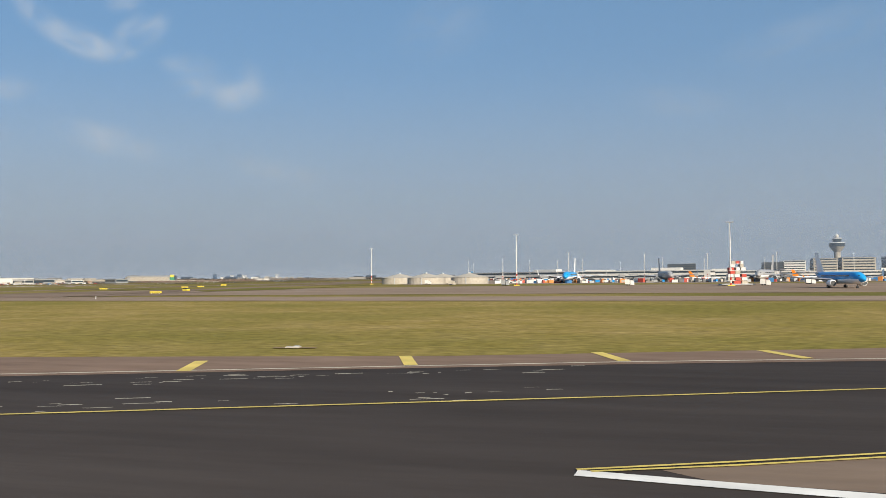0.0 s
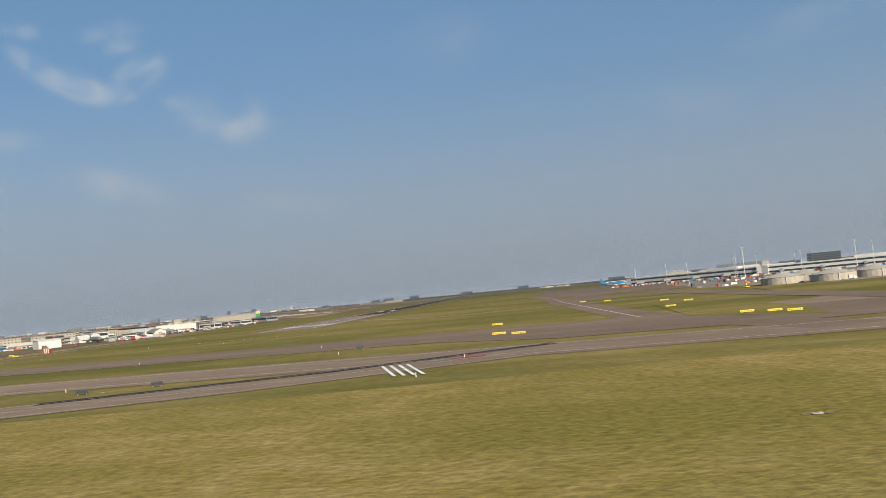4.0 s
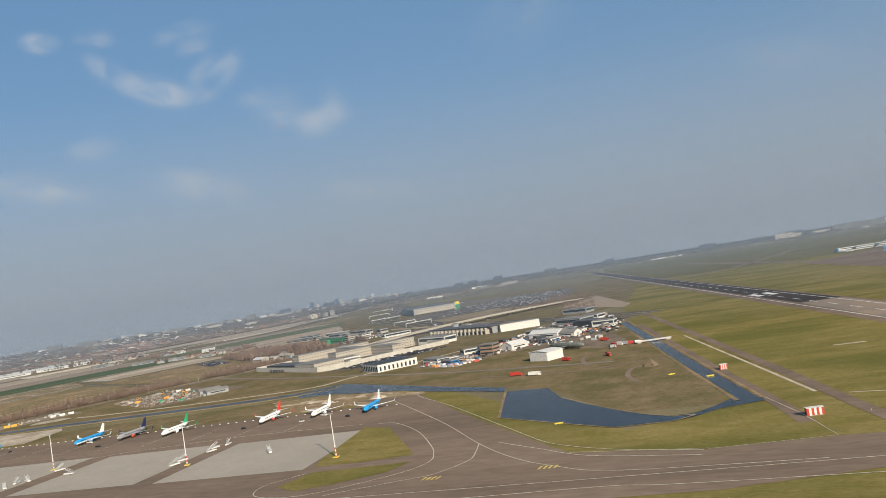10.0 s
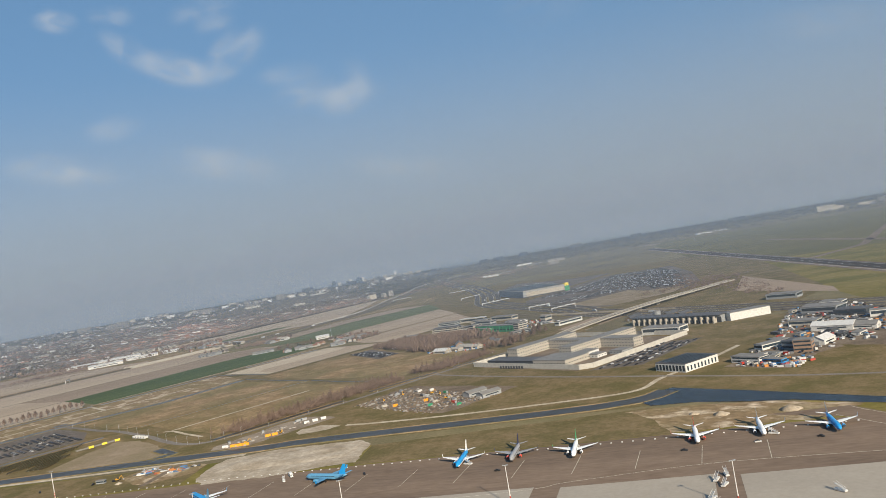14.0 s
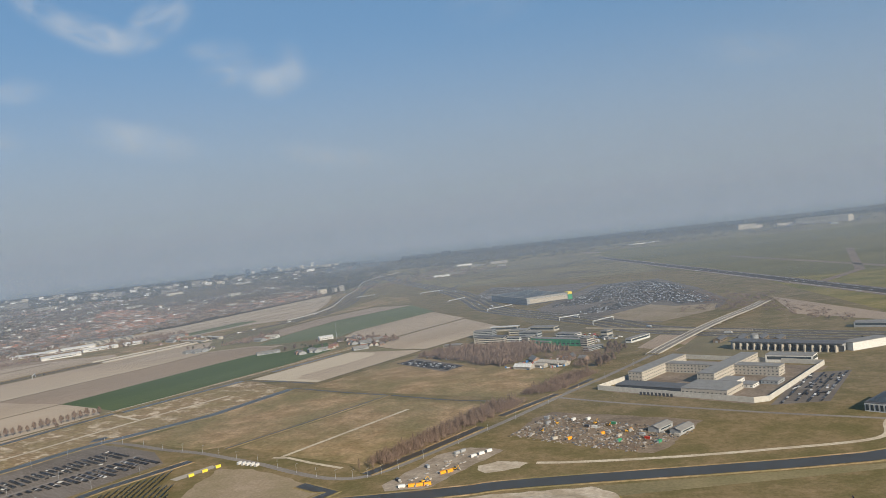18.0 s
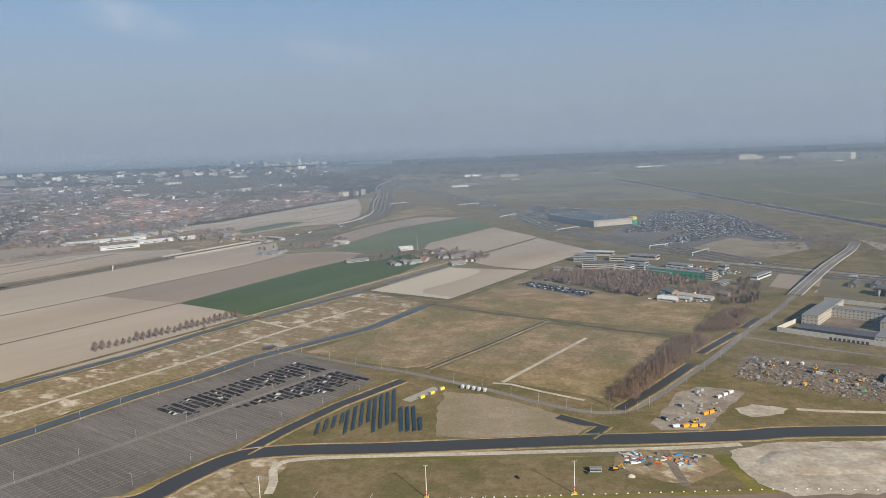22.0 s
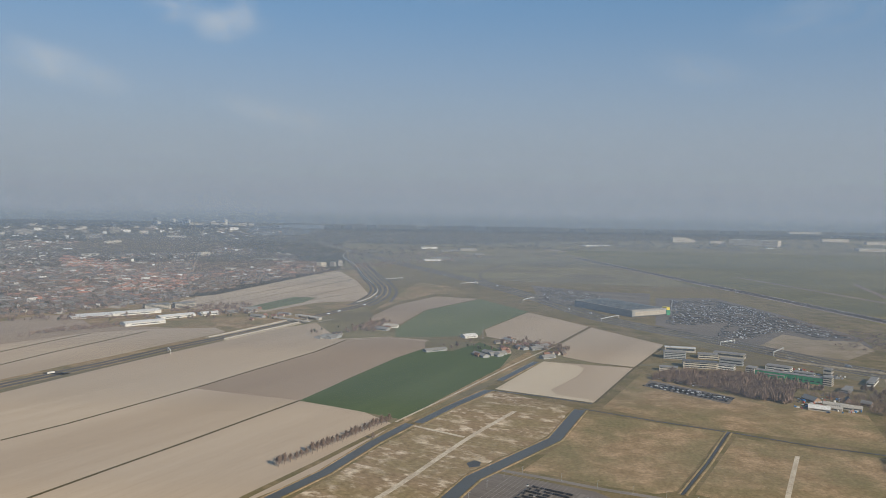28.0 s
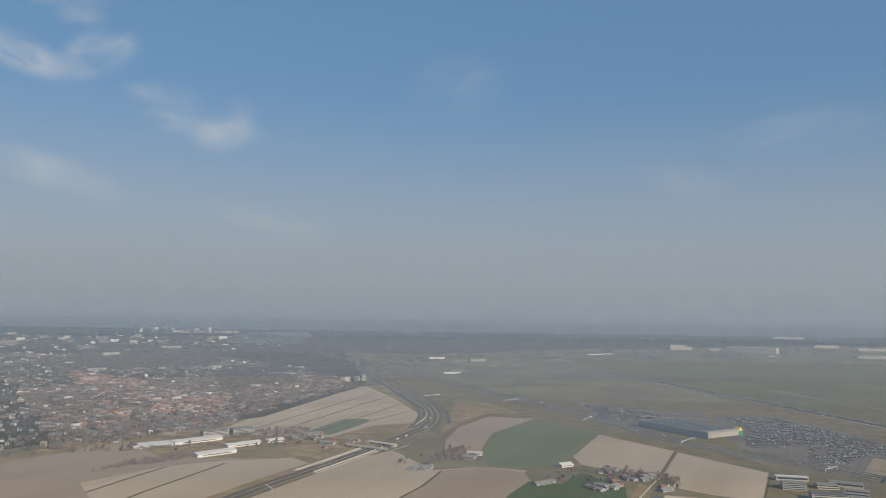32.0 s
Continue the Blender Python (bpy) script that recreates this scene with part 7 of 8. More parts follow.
def add_row(x, y):
    if (x - y * .2) > -2400 and y < 2100:
        return
    if (within(BELT, x, y) or within(BELT2, x, y)) and random.random() < .9:
        return
    a = radians(28 + 40 * round(2.5 * noise.noise((x * .003, y * .003, 2))) + random.choice((0, 0, 90)) + random.uniform(-4, 4))
    c, s = math.cos(a), math.sin(a)
    n = random.randint(1, 5)
    w, d, h, r = 2.8 * n, 4.2, random.uniform(4.8, 6.4), random.uniform(2.6, 4.2)
    P = lambda px, py, z: ((x + px * c - py * s) * K, (y + px * s + py * c) * K, z * K)
    k = len(hv)
    hv.extend([P(-w, -d, 0), P(w, -d, 0), P(w, d, 0), P(-w, d, 0), P(-w, -d, h), P(w, -d, h), P(w, d, h), P(-w, d, h), P(-w, 0, h + r), P(w, 0, h + r)])
    hf.extend([(k, k + 1, k + 5, k + 4), (k + 2, k + 3, k + 7, k + 6), (k + 1, k + 2, k + 6, k + 9, k + 5), (k + 3, k, k + 4, k + 8, k + 7)])
    red = within(REDS, x, y) or within(REDS2, x, y) or (noise.noise((x * .0042 + 3.1, y * .0026, 5)) > .12 and random.random() < .7)
    tv_, tf_ = (qv, qf) if red else (rv, rf)
    k = len(tv_)
    e = 0.5
    tv_.extend([P(-w - e, -d - e, h - .2), P(w + e, -d - e, h - .2), P(w + e, d + e, h - .2), P(-w - e, d + e, h - .2), P(-w - e, 0, h + r + .2), P(w + e, 0, h + r + .2)])
    tf_.extend([(k, k + 1, k + 5, k + 4), (k + 2, k + 3, k + 4, k + 5)])


scatter(TOWN, 5600, add_row)
scatter(NEAR, 1100, add_row)
scatter(REDS, 240, add_row)
scatter(REDS2, 240, add_row)
# flat-roofed schools, shops and flats between the houses, ever smaller specks far off
fv, ff = [], []


def add_flat(x, y):
    if (within(BELT, x, y) or within(BELT2, x, y)) and random.random() < .93:
        return
    a = radians(random.choice((28, 62, 118, 5)) + random.uniform(-6, 6))
    c, s = math.cos(a), math.sin(a)
    w, d, h = random.uniform(5, 17) * (1 + .5 * (y > 4200)), random.uniform(4, 8), random.choice((3.5, 6, 6, 9, 12)) * random.uniform(.9, 1.2)
    k = len(fv)
    for z in (0, h):
        fv.extend([((x + px * c - py * s) * K, (y + px * s + py * c) * K, z * K) for px, py in ((-w, -d), (w, -d), (w, d), (-w, d))])
    ff.extend([(k + 4, k + 5, k + 6, k + 7)] + [(k + i, k + (i + 1) % 4, k + 4 + (i + 1) % 4, k + 4 + i) for i in range(4)])


FARTOWN = [(-2150, 4500), (-3000, 5600), (-2600, 7400), (-3600, 9600), (-9500, 9600), (-9800, 4200), (-7200, 4200)]
scatter(NEAR, 70, add_flat)
scatter(TOWN, 300, add_flat)
scatter(FARTOWN, 520, add_flat)
M_TOWNWALL = many_mat("town_walls", [(0.12, 0.085, 0.07), (0.15, 0.12, 0.10), (0.19, 0.175, 0.16), (0.11, 0.085, 0.072), (0.13, 0.10, 0.085), (0.12, 0.09, 0.08), (0.36, 0.34, 0.32)], 0.85)
M_TOWNRED = many_mat("orange_town_roofs", [(0.26, 0.122, 0.085), (0.30, 0.155, 0.112), (0.16, 0.092, 0.075), (0.15, 0.13, 0.122), (0.30, 0.28, 0.265)], 0.85)
M_TOWNROOF = many_mat("town_roofs", [(0.125, 0.09, 0.078), (0.085, 0.078, 0.076), (0.105, 0.098, 0.095), (0.19, 0.18, 0.175), (0.08, 0.071, 0.067), (0.15, 0.143, 0.138), (0.06, 0.056, 0.056)], 0.85)


def stuff(name, v, f, material, label, category):
    me = bpy.data.meshes.new(name)
    me.from_pydata(v, [], f)
    me.materials.append(material)
    return tagged(new(name, me), label, category, "", "stuff")


stuff("town_house_walls", hv, hf, M_TOWNWALL, "walls of countless brick town houses", "houses")
stuff("town_house_roofs", rv, rf, M_TOWNROOF, "grey and brown tiled roofs of countless town houses", "roofs")
stuff("town_flat_blocks", fv, ff, many_mat("flat_blocks", [(0.62, 0.60, 0.56), (0.40, 0.385, 0.36), (0.22, 0.20, 0.185), (0.30, 0.22, 0.17), (0.50, 0.48, 0.46), (0.14, 0.13, 0.125)], 0.8), "pale flat-roofed schools, shops and flats in the town", "buildings")
stuff("red_town_roofs", qv, qf, M_TOWNRED, "orange tiled roofs of a newer housing quarter", "roofs")

# woods and garden trees of the town, of the far plain and along the motorways
tv, tf = [], []


def clump(x, y, h, r, n=9):
    for i in range(int(n * (1.6 if y < 3300 else 1.0))):
        a, q = random.uniform(0, 6.283), r * math.sqrt(random.random())
        z = h * random.uniform(.12, .72)
        px, py = x + q * math.cos(a), y + q * math.sin(a)
        l, w, b = h * random.uniform(.25, .45), r * (random.uniform(.13, .3) if y < 3300 else random.uniform(.3, .6)), random.uniform(0, 6.283)
        k = len(tv)
        cx, cy = math.cos(b) * w, math.sin(b) * w
        tv.extend([((px - cx) * K, (py - cy) * K, z * K), ((px + cx) * K, (py + cy) * K, (z + random.uniform(-.1, .2) * l) * K), ((px + random.uniform(-.4, .4) * w) * K, (py + random.uniform(-.4, .4) * w) * K, (z + l) * K),
                   ((px + cy) * K, (py - cx) * K, z * .7 * K)])
        tf.extend([(k, k + 1, k + 2), (k, k + 3, k + 2)])


def thicket(x, y, h, r, n=26):
    """Fine upright bare stems that fan out a little."""
    for i in range(n):
        a, q = random.uniform(0, 6.283), r * math.sqrt(random.random())
        px, py, z = x + q * math.cos(a), y + q * math.sin(a), h * random.uniform(0, .55)
        l, w, b = h * random.uniform(.25, .48), random.uniform(.05, .17), random.uniform(0, 6.283)
        k = len(tv)
        cx, cy, lx, ly = math.cos(b) * w, math.sin(b) * w, random.uniform(-.9, .9), random.uniform(-.9, .9)
        tv.extend([((px - cx) * K, (py - cy) * K, z * K), ((px + cx) * K, (py + cy) * K, z * K), ((px + lx) * K, (py + ly) * K, (z + l) * K)])
        tf.append((k, k + 1, k + 2))


scatter([(-2074, 2160), (-1894, 2100), (-1806, 2138), (-1879, 2354), (-1987, 2310)], 150, lambda x, y: clump(x, y, random.uniform(6, 12), 5))
scatter([(-2248, 1726), (-2185, 1795), (-2070, 1883), (-2101, 1937), (-2209, 1839)], 110, lambda x, y: clump(x, y, random.uniform(5, 10), 5))
scatter([(-1524, 1862), (-1450, 1862), (-1434, 2033), (-1477, 2003)], 90, lambda x, y: clump(x, y, random.uniform(6, 12), 4.5))
scatter([(-1148, 1714), (-1027, 1631), (-1010, 1693), (-1129, 1784)], 80, lambda x, y: clump(x, y, random.uniform(5, 11), 4))
scatter(NEAR, 4500, lambda x, y: clump(x, y, random.uniform(6, 12), random.uniform(4, 9), 8))
scatter([(-2081, 2588), (-1779, 3492), (-1983, 4089), (-2552, 3531)], 500, lambda x, y: clump(x, y, random.uniform(7, 13), random.uniform(4, 9)))
scatter([(-919, 1401), (-835, 1322), (-789, 1272), (-733, 1243), (-692, 1339), (-722, 1431), (-776, 1456), (-860, 1460)], 760, lambda x, y: thicket(x, y, random.uniform(10, 17), 5, 70))
scatter([(-893, 1436), (-872, 1396), (-810, 1337), (-795, 1267), (-744, 1232), (-692, 1323), (-743, 1378), (-827, 1442)], 330, lambda x, y: clump(x, y, random.uniform(9, 15), 4.5, 8))
scatter([(-405, 1726), (-272, 1671), (-143, 1946), (-215, 1968), (-357, 1862)], 120, lambda x, y: clump(x, y, random.uniform(3, 6), 4))
scatter([(-318, 2255), (-189, 1954), (-139, 1409), (-188, 1420), (-327, 1930)], 200, lambda x, y: clump(x, y, random.uniform(2, 5), 5))
scatter([(-2321, 1957), (-2261, 1967), (-2023, 2063), (-2063, 2082)], 60, lambda x, y: clump(x, y, random.uniform(5, 9), 5))
scatter([(-1788, 3581), (-1368, 4010), (-941, 4651), (-1542, 5150)], 260, lambda x, y: clump(x, y, random.uniform(5, 10), 9))
scatter([(-846, 756), (-823, 746), (-694, 978), (-738, 980)], 460, lambda x, y: thicket(x, y, random.uniform(7, 12), 3.4, 60))
scatter([(-690, 1300), (-640, 1310), (-560, 1300), (-575, 1200), (-640, 1180)], 130, lambda x, y: thicket(x, y, random.uniform(8, 13), 5, 60))
scatter([(-850, 1470), (-700, 1430), (-640, 1330), (-690, 1330), (-780, 1440)], 120, lambda x, y: clump(x, y, random.uniform(8, 14), 5, 8))
scatter([(-709, 1012), (-659, 1020), (-602, 1125), (-639, 1135)], 300, lambda x, y: thicket(x, y, random.uniform(7, 11), 3.4, 60))
stuff("woods", tv, tf, M_TWIG, "bare brown woods and garden trees", "woods")
tv, tf = [], []
scatter(BELT, 3200, lambda x, y: clump(x, y, random.uniform(9, 15), random.uniform(6, 14)))
scatter(BELT2, 900, lambda x, y: clump(x, y, random.uniform(8, 14), random.uniform(5, 11)))
scatter(TOWN, 12000, lambda x, y: clump(x, y, random.uniform(7, 13), random.uniform(4, 9)))
scatter([(-1994, 3774), (-1556, 4629), (-730, 5569), (2600, 6600), (3200, 9800), (-2600, 9800), (-7000, 8200), (-7400, 5200), (-3431, 5568)], 2600, lambda x, y: clump(x, y, random.uniform(9, 16), random.uniform(8, 26), 12))
M_FARWOOD = many_mat("dark_bare_woods", [(0.085, 0.07, 0.056), (0.07, 0.06, 0.048), (0.10, 0.08, 0.064), (0.062, 0.06, 0.042)], 0.9)
stuff("town_woods", tv, tf, M_FARWOOD, "dark bare woods and garden trees of the far town", "woods")

# pale blocks that stand out of the town and on the skyline
def far_block(x, y, w, d, h, wall=W_WHITE, rz=None, floors=3, label="pale flat-roofed block rising out of the town"):
    building(x, y, random.choice((28, 60, 5)) if rz is None else rz, w, d, h, wall, W_ROOF, label, "building", floors, "apartment_block", "blocks in the town")


for x, y, w, d, h in ((-2866, 3244, 60, 16, 20), (-2647, 4385, 70, 30, 22), (-3613, 5419, 120, 30, 26), (-4398, 7300, 90, 40, 60), (-2244, 3473, 50, 16, 12), (-3328, 2969, 70, 20, 14), (-3929, 3870, 110, 24, 18), (-4526, 5176, 160, 40, 26), (-5223, 4580, 120, 30, 40),
                      (-1873, 3740, 44, 26, 24), (-1822, 3790, 20, 22, 22), (-1790, 3819, 22, 22, 30), (-2085, 3972, 70, 20, 9), (-2224, 4102, 120, 26, 10), (-3238, 4255, 90, 30, 12), (-2749, 3737, 60, 20, 10), (-5600, 6200, 200, 50, 50), (-5000, 6800, 150, 40, 40), (-2484, 2903, 70, 22, 9),
                      (-4100, 6200, 120, 40, 30), (-3500, 6400, 150, 40, 24), (-6200, 6400, 140, 50, 60)):
    far_block(x, y, w, d, h, random.choice((W_FAR, W_FAR, W_CREAM)), floors=0)
for x, h, w in ((-2713, 39, 110), (-2463, 45, 130), (-2162, 51, 120), (-1510, 44, 160), (-711, 46, 140), (-4715, 43, 140), (-5416, 52, 160), (498, 45, 200), (1500, 40, 200), (2600, 40, 240)):
    far_block(x, 9900 + random.uniform(-300, 300), w, 60, h, W_FAR, 0, 0, "far pale tower block on the hazy skyline")
for x, y, w, d, h in ((-1229, 5155, 110, 50, 12), (-1096, 5310, 120, 60, 16), (-1285, 4410, 110, 40, 10), (-1041, 4852, 60, 30, 9)):
    far_block(x, y, w, d, h, W_FAR, 12, 0, "pale flat hall beside the motorway junction")
far_block(-2718, 2850, 50, 16, 12, W_BRICK, 5, 3, "orange brown brick block among the houses")
for x, y, w, d, h in ((-1364, 5510, 110, 40, 12), (-1334, 4270, 90, 34, 10)):
    far_block(x, y, w, d, h, W_WHITE, 12, 0, "pale flat hall beside the motorway junction")
# the far city: pale blocks, a lake below them
for i in range(34):
    far_block(-4650 + random.gauss(0, 230) + (i % 3) * 260, 10300 + random.uniform(-250, 250), random.uniform(20, 70), 40, random.uniform(26, 70) * (1.25 if i % 3 == 0 else .7), W_WHITE if i % 3 == 0 else W_CREAM, 0, 0, "pale block of the far city in the haze")
for i in range(60):
    far_block(random.uniform(-8000, -3200), random.uniform(6600, 9800), random.uniform(30, 90), 30, random.uniform(10, 34), random.choice((W_FAR, W_CREAM, W_WHITE)), 10, 0, "pale block of the far city in the haze")
# hangars across the far runway
for x, y, w, d, h in ((1020, 7250, 150, 90, 44), (1110, 7290, 110, 80, 26), (1270, 6970, 130, 70, 26), (1530, 6760, 420, 110, 52), (2300, 6100, 420, 90, 22), (3050, 7400, 300, 60, 24), (2850, 7900, 260, 60, 30), (3890, 9300, 620, 80, 22), (3900, 10700, 420, 80, 26)):
    building(x, y, -40 if w == 420 and h > 40 else -6, w, d, h, W_CREAM, W_CREAM, "wide pale hangar on the far side of the field", "hangar", 0, "hangar", "hangars")
building(0, 6230, 26, 250, 40, 8, W_WHITE, W_WHITE, "long low white shed beyond the far runway", "shed", 0, "airport_shed", "airport sheds")
flat("pale_paving", [(-540, 5700), (-470, 5420), (-400, 5340), (-380, 5420), (-480, 5680)], M_PALE, 0.2, "pale concrete beyond the far runway", "paving")

# ---- the terminal side of the airport ----
def pier(x, y, rz, w, d, h, label="long white terminal pier with dark window bands"):
    t = building(x, y, rz, w, d, h, W_WHITE, W_WHITE, label, "terminal pier", 2, "terminal_pier", "terminal piers")
    for i in range(int(w / 60)):
        part("jet_bridge", box(B(), -w / 2 + 40 + i * 60, -d / 2 - 11, 4, 4, 22, 4), W_GREY, t)
        part("jet_bridge_leg", box(B(), -w / 2 + 40 + i * 60, -d / 2 - 18, 0, 1.5, 1.5, 4), W_GREY, t)
    part("rooftop_plant", box(B(), w * .2, 0, h + .5, w * .2, d * .5, 4), W_WHITE, t)


pier(625, 1470, -39, 290, 30, 14)
pier(830, 1350, -20, 240, 30, 14)
pier(690, 1790, -8, 330, 30, 15)
pier(960, 1690, -14, 260, 34, 14)
pier(1240, 1600, -8, 300, 30, 12)
pier(820, 2100, 4, 360, 30, 12)
pier(560, 2350, 10, 220, 26, 10)
pier(1180, 1350, -10, 280, 26, 10)
# far cargo sheds and parked aircraft between the piers
for i in range(16):
    x, y = random.uniform(900, 1700), random.uniform(2050, 3000)
    building(x, y, random.choice((-8, 4, 82)), random.uniform(50, 150), random.uniform(26, 50), random.uniform(9, 18), random.choice((W_WHITE, W_GREY, W_CREAM, W_DARK)), random.choice((W_ROOF, W_WHITE)), "flat-roofed airport shed behind the piers", "shed", 1, "airport_shed", "airport sheds")
for x, y, r, m in ((620, 1700, 10, A_WHITE), (720, 1680, -20, A_BLUE), (457, 2245, 60, A_WHITE), (640, 2230, 20, A_GREY), (860, 1950, 200, A_BLUE)):
    aircraft(x, y, r, m, A_WHITE, A_WHITE if m is A_BLUE else A_BLUE, A_WHITE, "airliner parked at a terminal pier", 1.1, A_GREY, FAR)
for x, y, w, d, h, m, lb in ((935, 1850, 60, 40, 32, W_DARK, "dark glass airport office block"), (992, 1870, 56, 40, 17, W_GREY, "grey airport office block"), (1130, 1850, 42, 30, 33, W_DARK, "dark banded airport office block"), (1174, 1860, 46, 30, 36, W_WHITE, "white airport office block"),
                             (1234, 1850, 48, 34, 40, W_CREAM, "cream banded airport office block"), (1300, 1850, 66, 34, 41, W_CREAM, "cream banded airport office block"), (1390, 1850, 70, 40, 42, W_GREY, "grey airport office block"), (1480, 1860, 80, 40, 38, W_CREAM, "cream airport office block")):
    building(x, y, 0, w, d, h, m, W_ROOF, lb, "office", 7, "office_block", "airport offices")
tower = thing("control_tower", 1280, 1920, 0, 0, "tall pale airport control tower with flared cabin", "control tower")
part("shaft", rod(B(), (0, 0, 0), (0, 0, 62), 7.5, 6.5, 20), W_CREAM, tower)
part("flared_deck", rod(B(), (0, 0, 56), (0, 0, 68), 7, 16, 20), W_CREAM, tower)
part("office_ring", rod(B(), (0, 0, 68), (0, 0, 76), 16, 17, 20), W_GLASS, tower)
part("ring_roof", rod(B(), (0, 0, 76), (0, 0, 78), 17.5, 14, 20), W_WHITE, tower)
part("cab", rod(B(), (0, 0, 78), (0, 0, 86), 8, 10.5, 20), W_GLASS, tower)
part("cab_roof", rod(B(), (0, 0, 86), (0, 0, 88), 10.5, 8, 20), W_WHITE, tower)
rad = B()
bmesh.ops.create_uvsphere(rad, u_segments=16, v_segments=10, radius=4.5, matrix=Matrix.Translation((0, 0, 92)))
part("radome", rad, W_WHITE, tower)
part("aerial", rod(B(), (0, 0, 96), (0, 0, 101), .3, .1), W_STEEL, tower)
for x, y in ((612, 688), (643, 662), (677, 677), (640, 735)):
    d = thing("storage_tank", x, y, 0, 0, "squat beige storage tank with a conical roof", "tank", "storage tanks")
    part("shell", rod(B(), (0, 0, 0), (0, 0, 5.5), 16, n=28), W_CREAM, d)
    part("cone_roof", rod(B(), (0, 0, 5.5), (0, 0, 9), 16.3, 1.5, 28), W_CREAM, d)
    part("vent", rod(B(), (0, 0, 9), (0, 0, 10), .8), W_STEEL, d)
    part("ladder", box(B(), 0, -16.3, 0, .8, .3, 5.5), W_STEEL, d)
# work lift draped in red and white beside the apron mast
lift = thing("work_platform", 860, 460, 0, 10, "red and white scaffold tower on a trailer", "scaffold")
for i in range(7):
    w = 11.5 - i * .9
    for j in range(3):
        if (i * 5 + j * 3) % 7:
            part("cladding_sheet", box(B(), -w / 3 + j * w / 3 + random.uniform(-.4, .4), random.uniform(-.6, .2), 1 + i * 1.7, w / 3 * random.uniform(.6, .95), 3.4, 1.5), (W_WHITE, W_RED, W_CREAM, W_RED, W_WHITE)[(i * 2 + j) % 5], lift)
    part("frame_level", box(B(), 0, 0, .95 + i * 1.7, w, 3.8, .14), W_STEEL, lift)
part("trailer_bed", box(B(), 0, 0, .4, 17, 5, .6), W_GREY, lift)
for x in (-6, 6):
    part("wheel", rod(B(), (x, -2.4, .4), (x, 2.4, .4), .45, n=10), W_BLACK, lift)
for x, y, r, m, lb in ((873, 456, 80, W_WHITE, "white airport service truck"), (731, 522, 90, W_GREY, "grey airport service truck"),
                       (686, 569, 90, W_CREAM, "cream airport service truck"), (807, 487, 90, W_WHITE, "white airport service van"), (650, 640, 90, W_WHITE, "white airport service truck"), (904, 501, 90, W_WHITE, "white catering truck on the apron"), (958, 523, 80, W_WHITE, "white catering truck on the apron")):
    truck(x, y, r, m, lb, 5.0, "airport vehicles")
# small gear before the terminal: baggage carts, loaders and tugs in loose rows
def cart(colour, label):
    c = thing("baggage_cart", 0, 0, 0, 0, label, "cart", "ground equipment")
    part("bed", box(B(), 0, 0, .5, 1.7, 3.6, .25), W_STEEL, c)
    part("cover", prism(B(), [(-.85, -1.7), (.85, -1.7), (.85, 1.7), (-.85, 1.7)], .75, 2.3), colour, c)
    for f in (-.7, .7):
        for g in (-1.2, 1.2):
            part("wheel", rod(B(), (f - .1, g, .3), (f + .1, g, .3), .3, n=8), W_BLACK, c)
    return c


carts = [cart(m, f"{w} covered baggage cart on the apron") for m, w in ((W_WHITE, "white"), (W_GREY, "grey"), (W_BLUE, "blue"), (W_CREAM, "cream"))]
for i, c in enumerate(carts):
    c.matrix_basis = at(790 + i * 5, 680, 0, 90)
for i in range(60):
    x = random.uniform(715, 985)
    copy_thing(random.choice(carts), at(x, 700 + random.uniform(-35, 50), 0, random.choice((0, 90, 30))))
for i in range(14):
    truck(random.uniform(730, 980), random.uniform(690, 740), random.uniform(0, 180), random.choice((W_WHITE, W_WHITE, W_CREAM, W_GREY)), "airport loading truck beside the stands", 7.0, "airport vehicles")
taxi_car = car("yellow airport follow-me car on the taxiway", "airport cars", 4.6)
taxi_car.matrix_basis = at(598, 375, .15, 60)
for ch in taxi_car.children:
    if ch.name.startswith("body"):
        ch.data.materials[0] = W_YELLOW
# long sheds west of the crossing runway, seen low over the grass
for x, y, w, h, m in ((-347, 1104, 60, 10, W_WHITE), (-158, 1333, 50, 8, W_GREY)):
    building(x, y, -30, w, 24, h, m, W_ROOF, "low industrial hall behind the airfield", "hall", 1)

# loaders, carts, dollies and containers crowd the stands; small stuff crowds the works yards
def crowd(name, spots, label, tall):
    bm = B()
    for x, y in spots:
        box(bm, x, y, .1, random.uniform(1.2, 3.2), random.uniform(1.6, 6.5), random.uniform(*tall), random.uniform(0, 180))
    tagged(part(name, bm, M_CROWD), label, "ground equipment", "", "stuff")


M_CROWD = many_mat("ground_equipment_paints", [(0.62, 0.61, 0.59), (0.45, 0.45, 0.45), (0.30, 0.31, 0.32), (0.05, 0.055, 0.06), (0.60, 0.58, 0.55), (0.04, 0.16, 0.36), (0.48, 0.18, 0.04), (0.20, 0.19, 0.18), (0.36, 0.06, 0.04), (0.12, 0.12, 0.125)], 0.6)
spots = [(random.uniform(700, 1010), random.gauss(716, 24)) for _ in range(420)]
spots += [(random.uniform(560, 960), random.uniform(770, 1300)) for _ in range(160)]
for _ in range(240):
    q = along((490, 1530), (740, 1325), random.random(), random.uniform(-26, 4))
    spots.append((q[0], q[1]))
crowd("ground_equipment", spots, "carts, loaders and dollies crowded before the terminal piers", (1.2, 3.6))
spots = []
scatter([(-745, 1225), (-700, 1290), (-640, 1290), (-640, 1200), (-700, 1185)], 90, lambda x, y: spots.append((x, y)))
scatter([(-700, 1460), (-620, 1370), (-540, 1440), (-600, 1520)], 110, lambda x, y: spots.append((x, y)))
crowd("office_clutter", spots, "vans, skips and small stores round the offices and barns", (1, 3))
spots = []
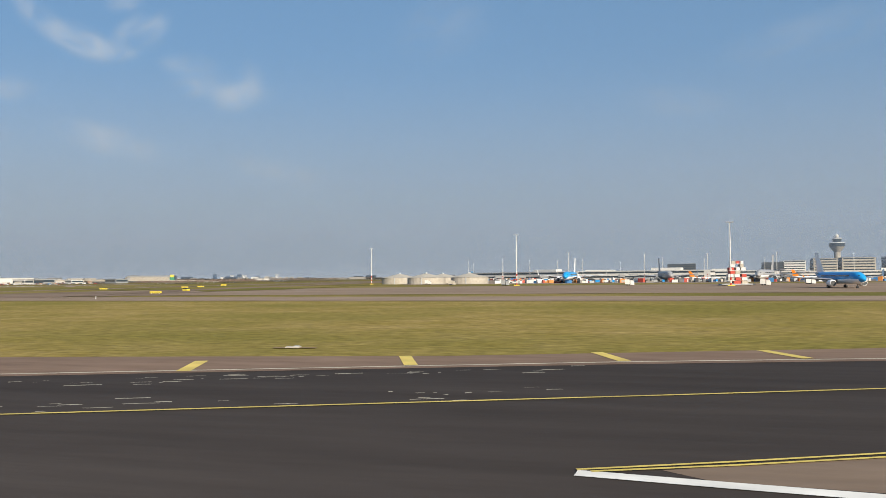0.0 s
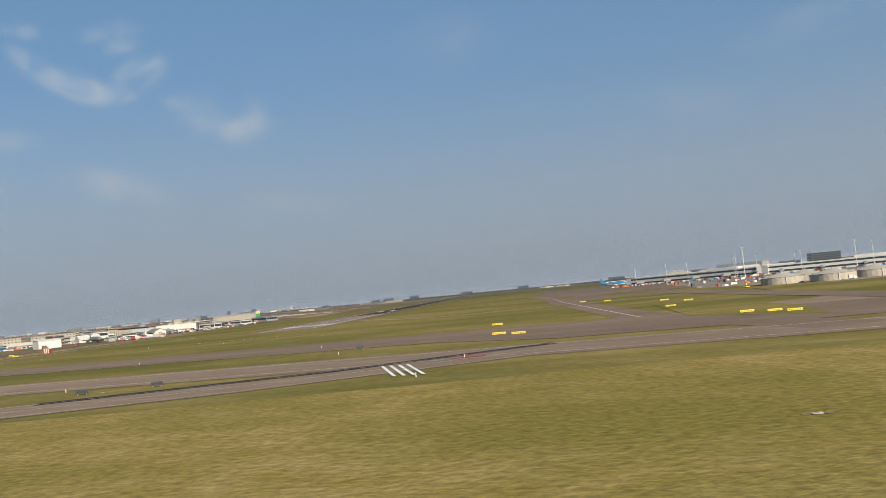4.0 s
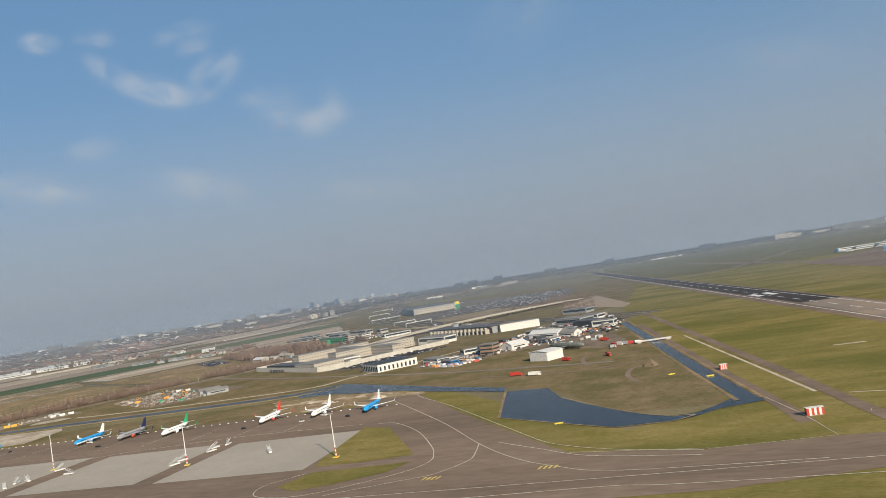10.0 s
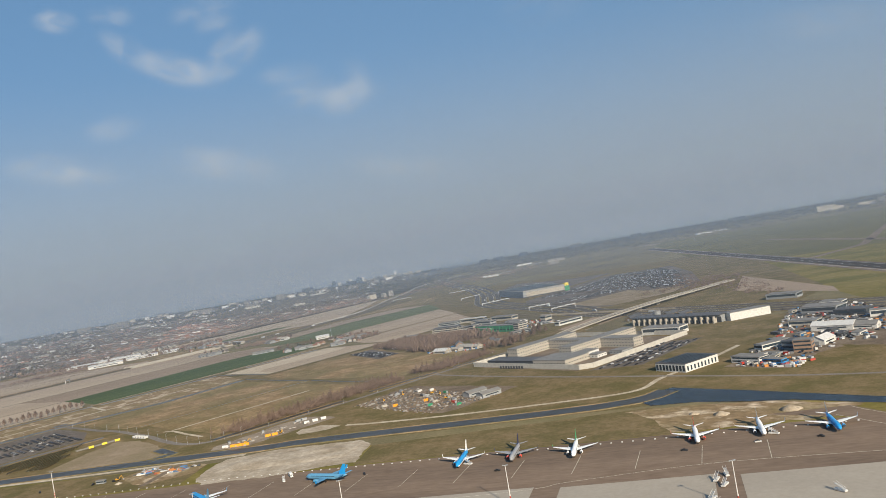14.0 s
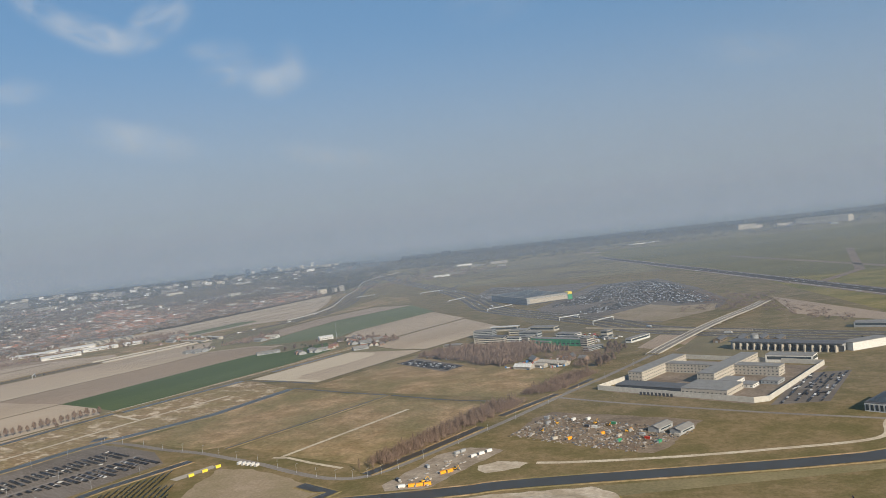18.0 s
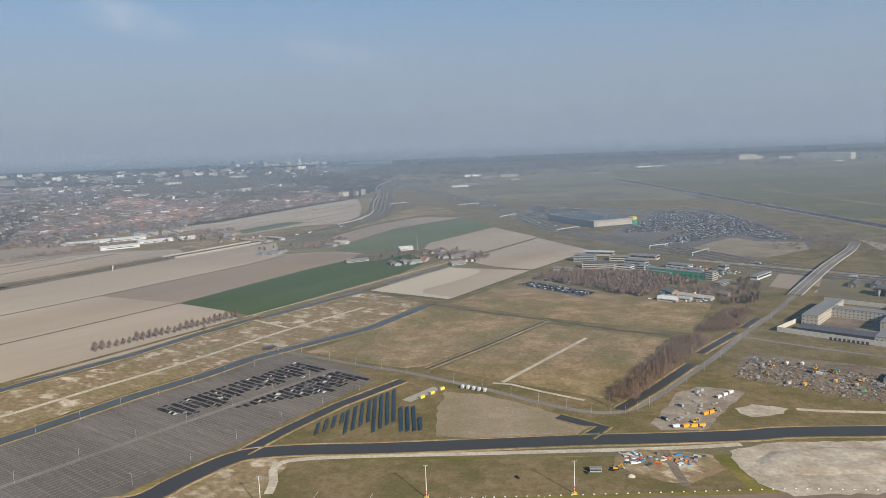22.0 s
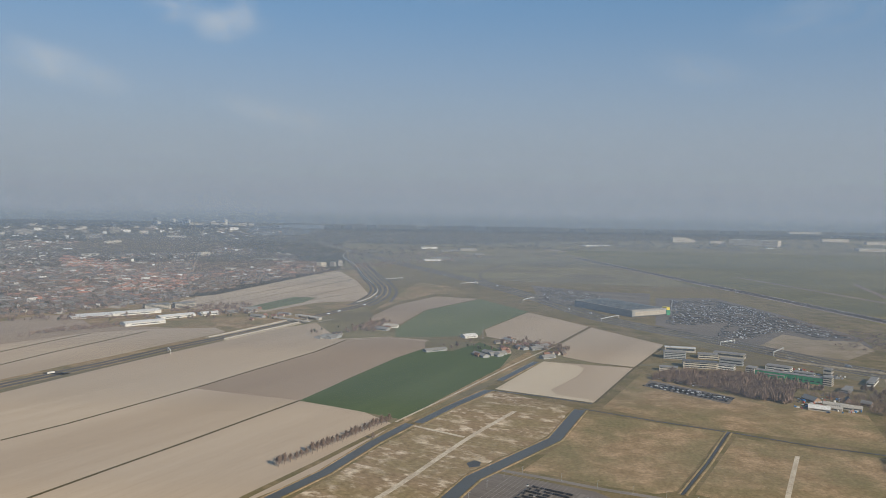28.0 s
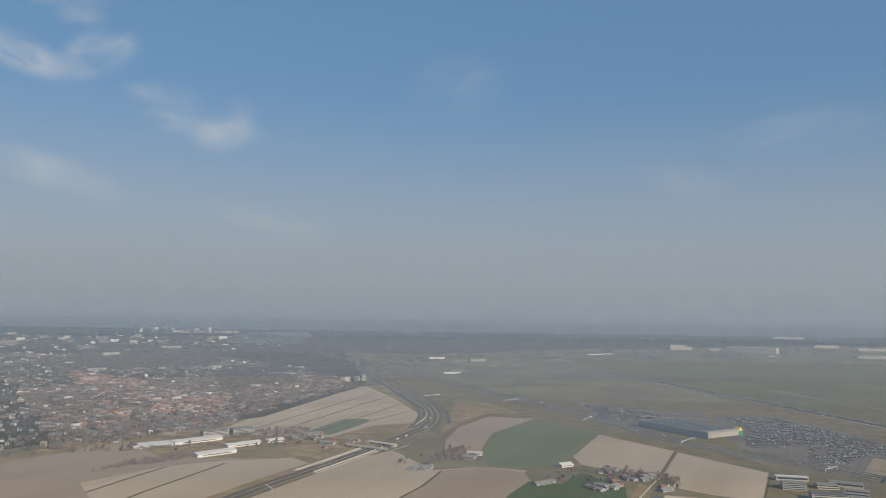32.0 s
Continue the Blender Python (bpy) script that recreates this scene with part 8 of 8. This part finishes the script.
scatter([(-850, 622), (-832, 630), (-780, 622), (-800, 600), (-850, 604)], 60, lambda x, y: spots.append((x, y)))
crowd("canal_debris", spots, "grey rubble, pipes and boards on the bare ground", (.3, 1.2))
spots = []
scatter(WORKS, 420, lambda x, y: spots.append((x, y)))
scatter([(-265, 800), (-225, 770), (-205, 800), (-240, 830)], 60, lambda x, y: spots.append((x, y)))
crowd("works_clutter", spots, "bins, skips, pallets and small machines in the works yards", (.6, 2.4))
spots = []
scatter(WORKS, 150, lambda x, y: spots.append((x, y, radians(random.choice((50, -40))))))
scatter([(-150, 1000), (-70, 900), (-60, 1100), (-110, 1200)], 70, lambda x, y: spots.append((x, y, radians(random.choice((50, -40))))))
many_cars("works_cars", spots, "parked cars and vans between the workshops")

# ---- gear on the apron ----
def stairs(x, y, rz):
    s = thing("boarding_stairs", x, y, .2, rz, "white mobile boarding stairs on the apron", "boarding stairs", "boarding stairs")
    part("chassis", box(B(), 0, 0, .4, 2.2, 7, .8), W_WHITE, s)
    for i in range(8):
        part("step", box(B(), 0, -2.6 + i * .7, 1.2 + i * .33, 1.6, .75, .2), W_STEEL, s)
    for f in (-.95, .95):
        part("rail", rod(B(), (f, -2.8, 2.0), (f, 2.9, 4.7), .09), W_WHITE, s)
        for y0 in (-2.4, 2.4):
            part("wheel", rod(B(), (f - .1, y0, .4), (f + .1, y0, .4), .4, n=10), W_BLACK, s)


for x, y, r in ((-256, 440, 40), (-313, 461, -25), (-317, 471, -20), (-319, 429, -25), (-321, 440, -30), (-311, 479, 10), (-428, 447, -25), (-431, 422, 60), (-435, 407, 50), (-437, 419, 20), (-406, 432, 90), (-274, 557, 60), (-492, 547, 70), (-648, 544, 30), (-540, 436, -20)):
    stairs(x, y, r)
for x, y, r in ((-247, 542, 60), (-286, 542, 90), (-334, 536, 90), (-464, 525, 90), (-577, 545, 30), (-653, 564, 0), (-930, 575, 40), (-877, 586, 10), (-857, 591, 80)):
    copy_thing(traffic, at(x, y, .12, r))
truck(-648, 556, 40, W_WHITE, "white service truck beside the apron", 8)
for i in range(110):
    x = -1090 + i * 8
    c = thing("barrier_block", x, 525 + (x + 1100) * .111 if x < -725 else 566 + (x + 725) * .012, .12, 3, "low white concrete barrier block", "barrier", "barrier blocks")
    part("block", prism(B(), [(-.6, -.3), (.6, -.3), (.6, .3), (-.6, .3)], 0, .6), W_WHITE, c)
site = thing("site_hut", -870, 589, .1, 3, "grey site hut on a concrete base", "hut")
house_block(site, 0, 0, 9, 3.5, 2.8, W_GREY, W_ROOF, 1)
mound("sand_mound", [(-752, 604), (-745, 586), (-660, 592), (-616, 604), (-620, 640), (-676, 646), (-728, 634)], 1.6, M_SAND, "long uneven mound of pale sand in the depot")
for x, y, s in ((-254, 621, 9), (-304, 625, 7), (-324, 634, 5), (-844, 582, 4)):
    h = thing("sand_heap", x, y, .2, 0, "loose heap of pale sand", "sand heap", "sand heaps")
    bm = rod(B(), (0, 0, -.3), (0, 0, s * .32), s, s * .12, 14)
    bmesh.ops.subdivide_edges(bm, edges=bm.edges, cuts=2)
    for v in bm.verts:
        v.co += Vector((noise.noise(v.co * .3), noise.noise(v.co * .3 + Vector((9, 0, 0))), noise.noise(v.co * .4) * .4)) * s * .12
    smooth(part("sand_cone", bm, M_SAND, h))
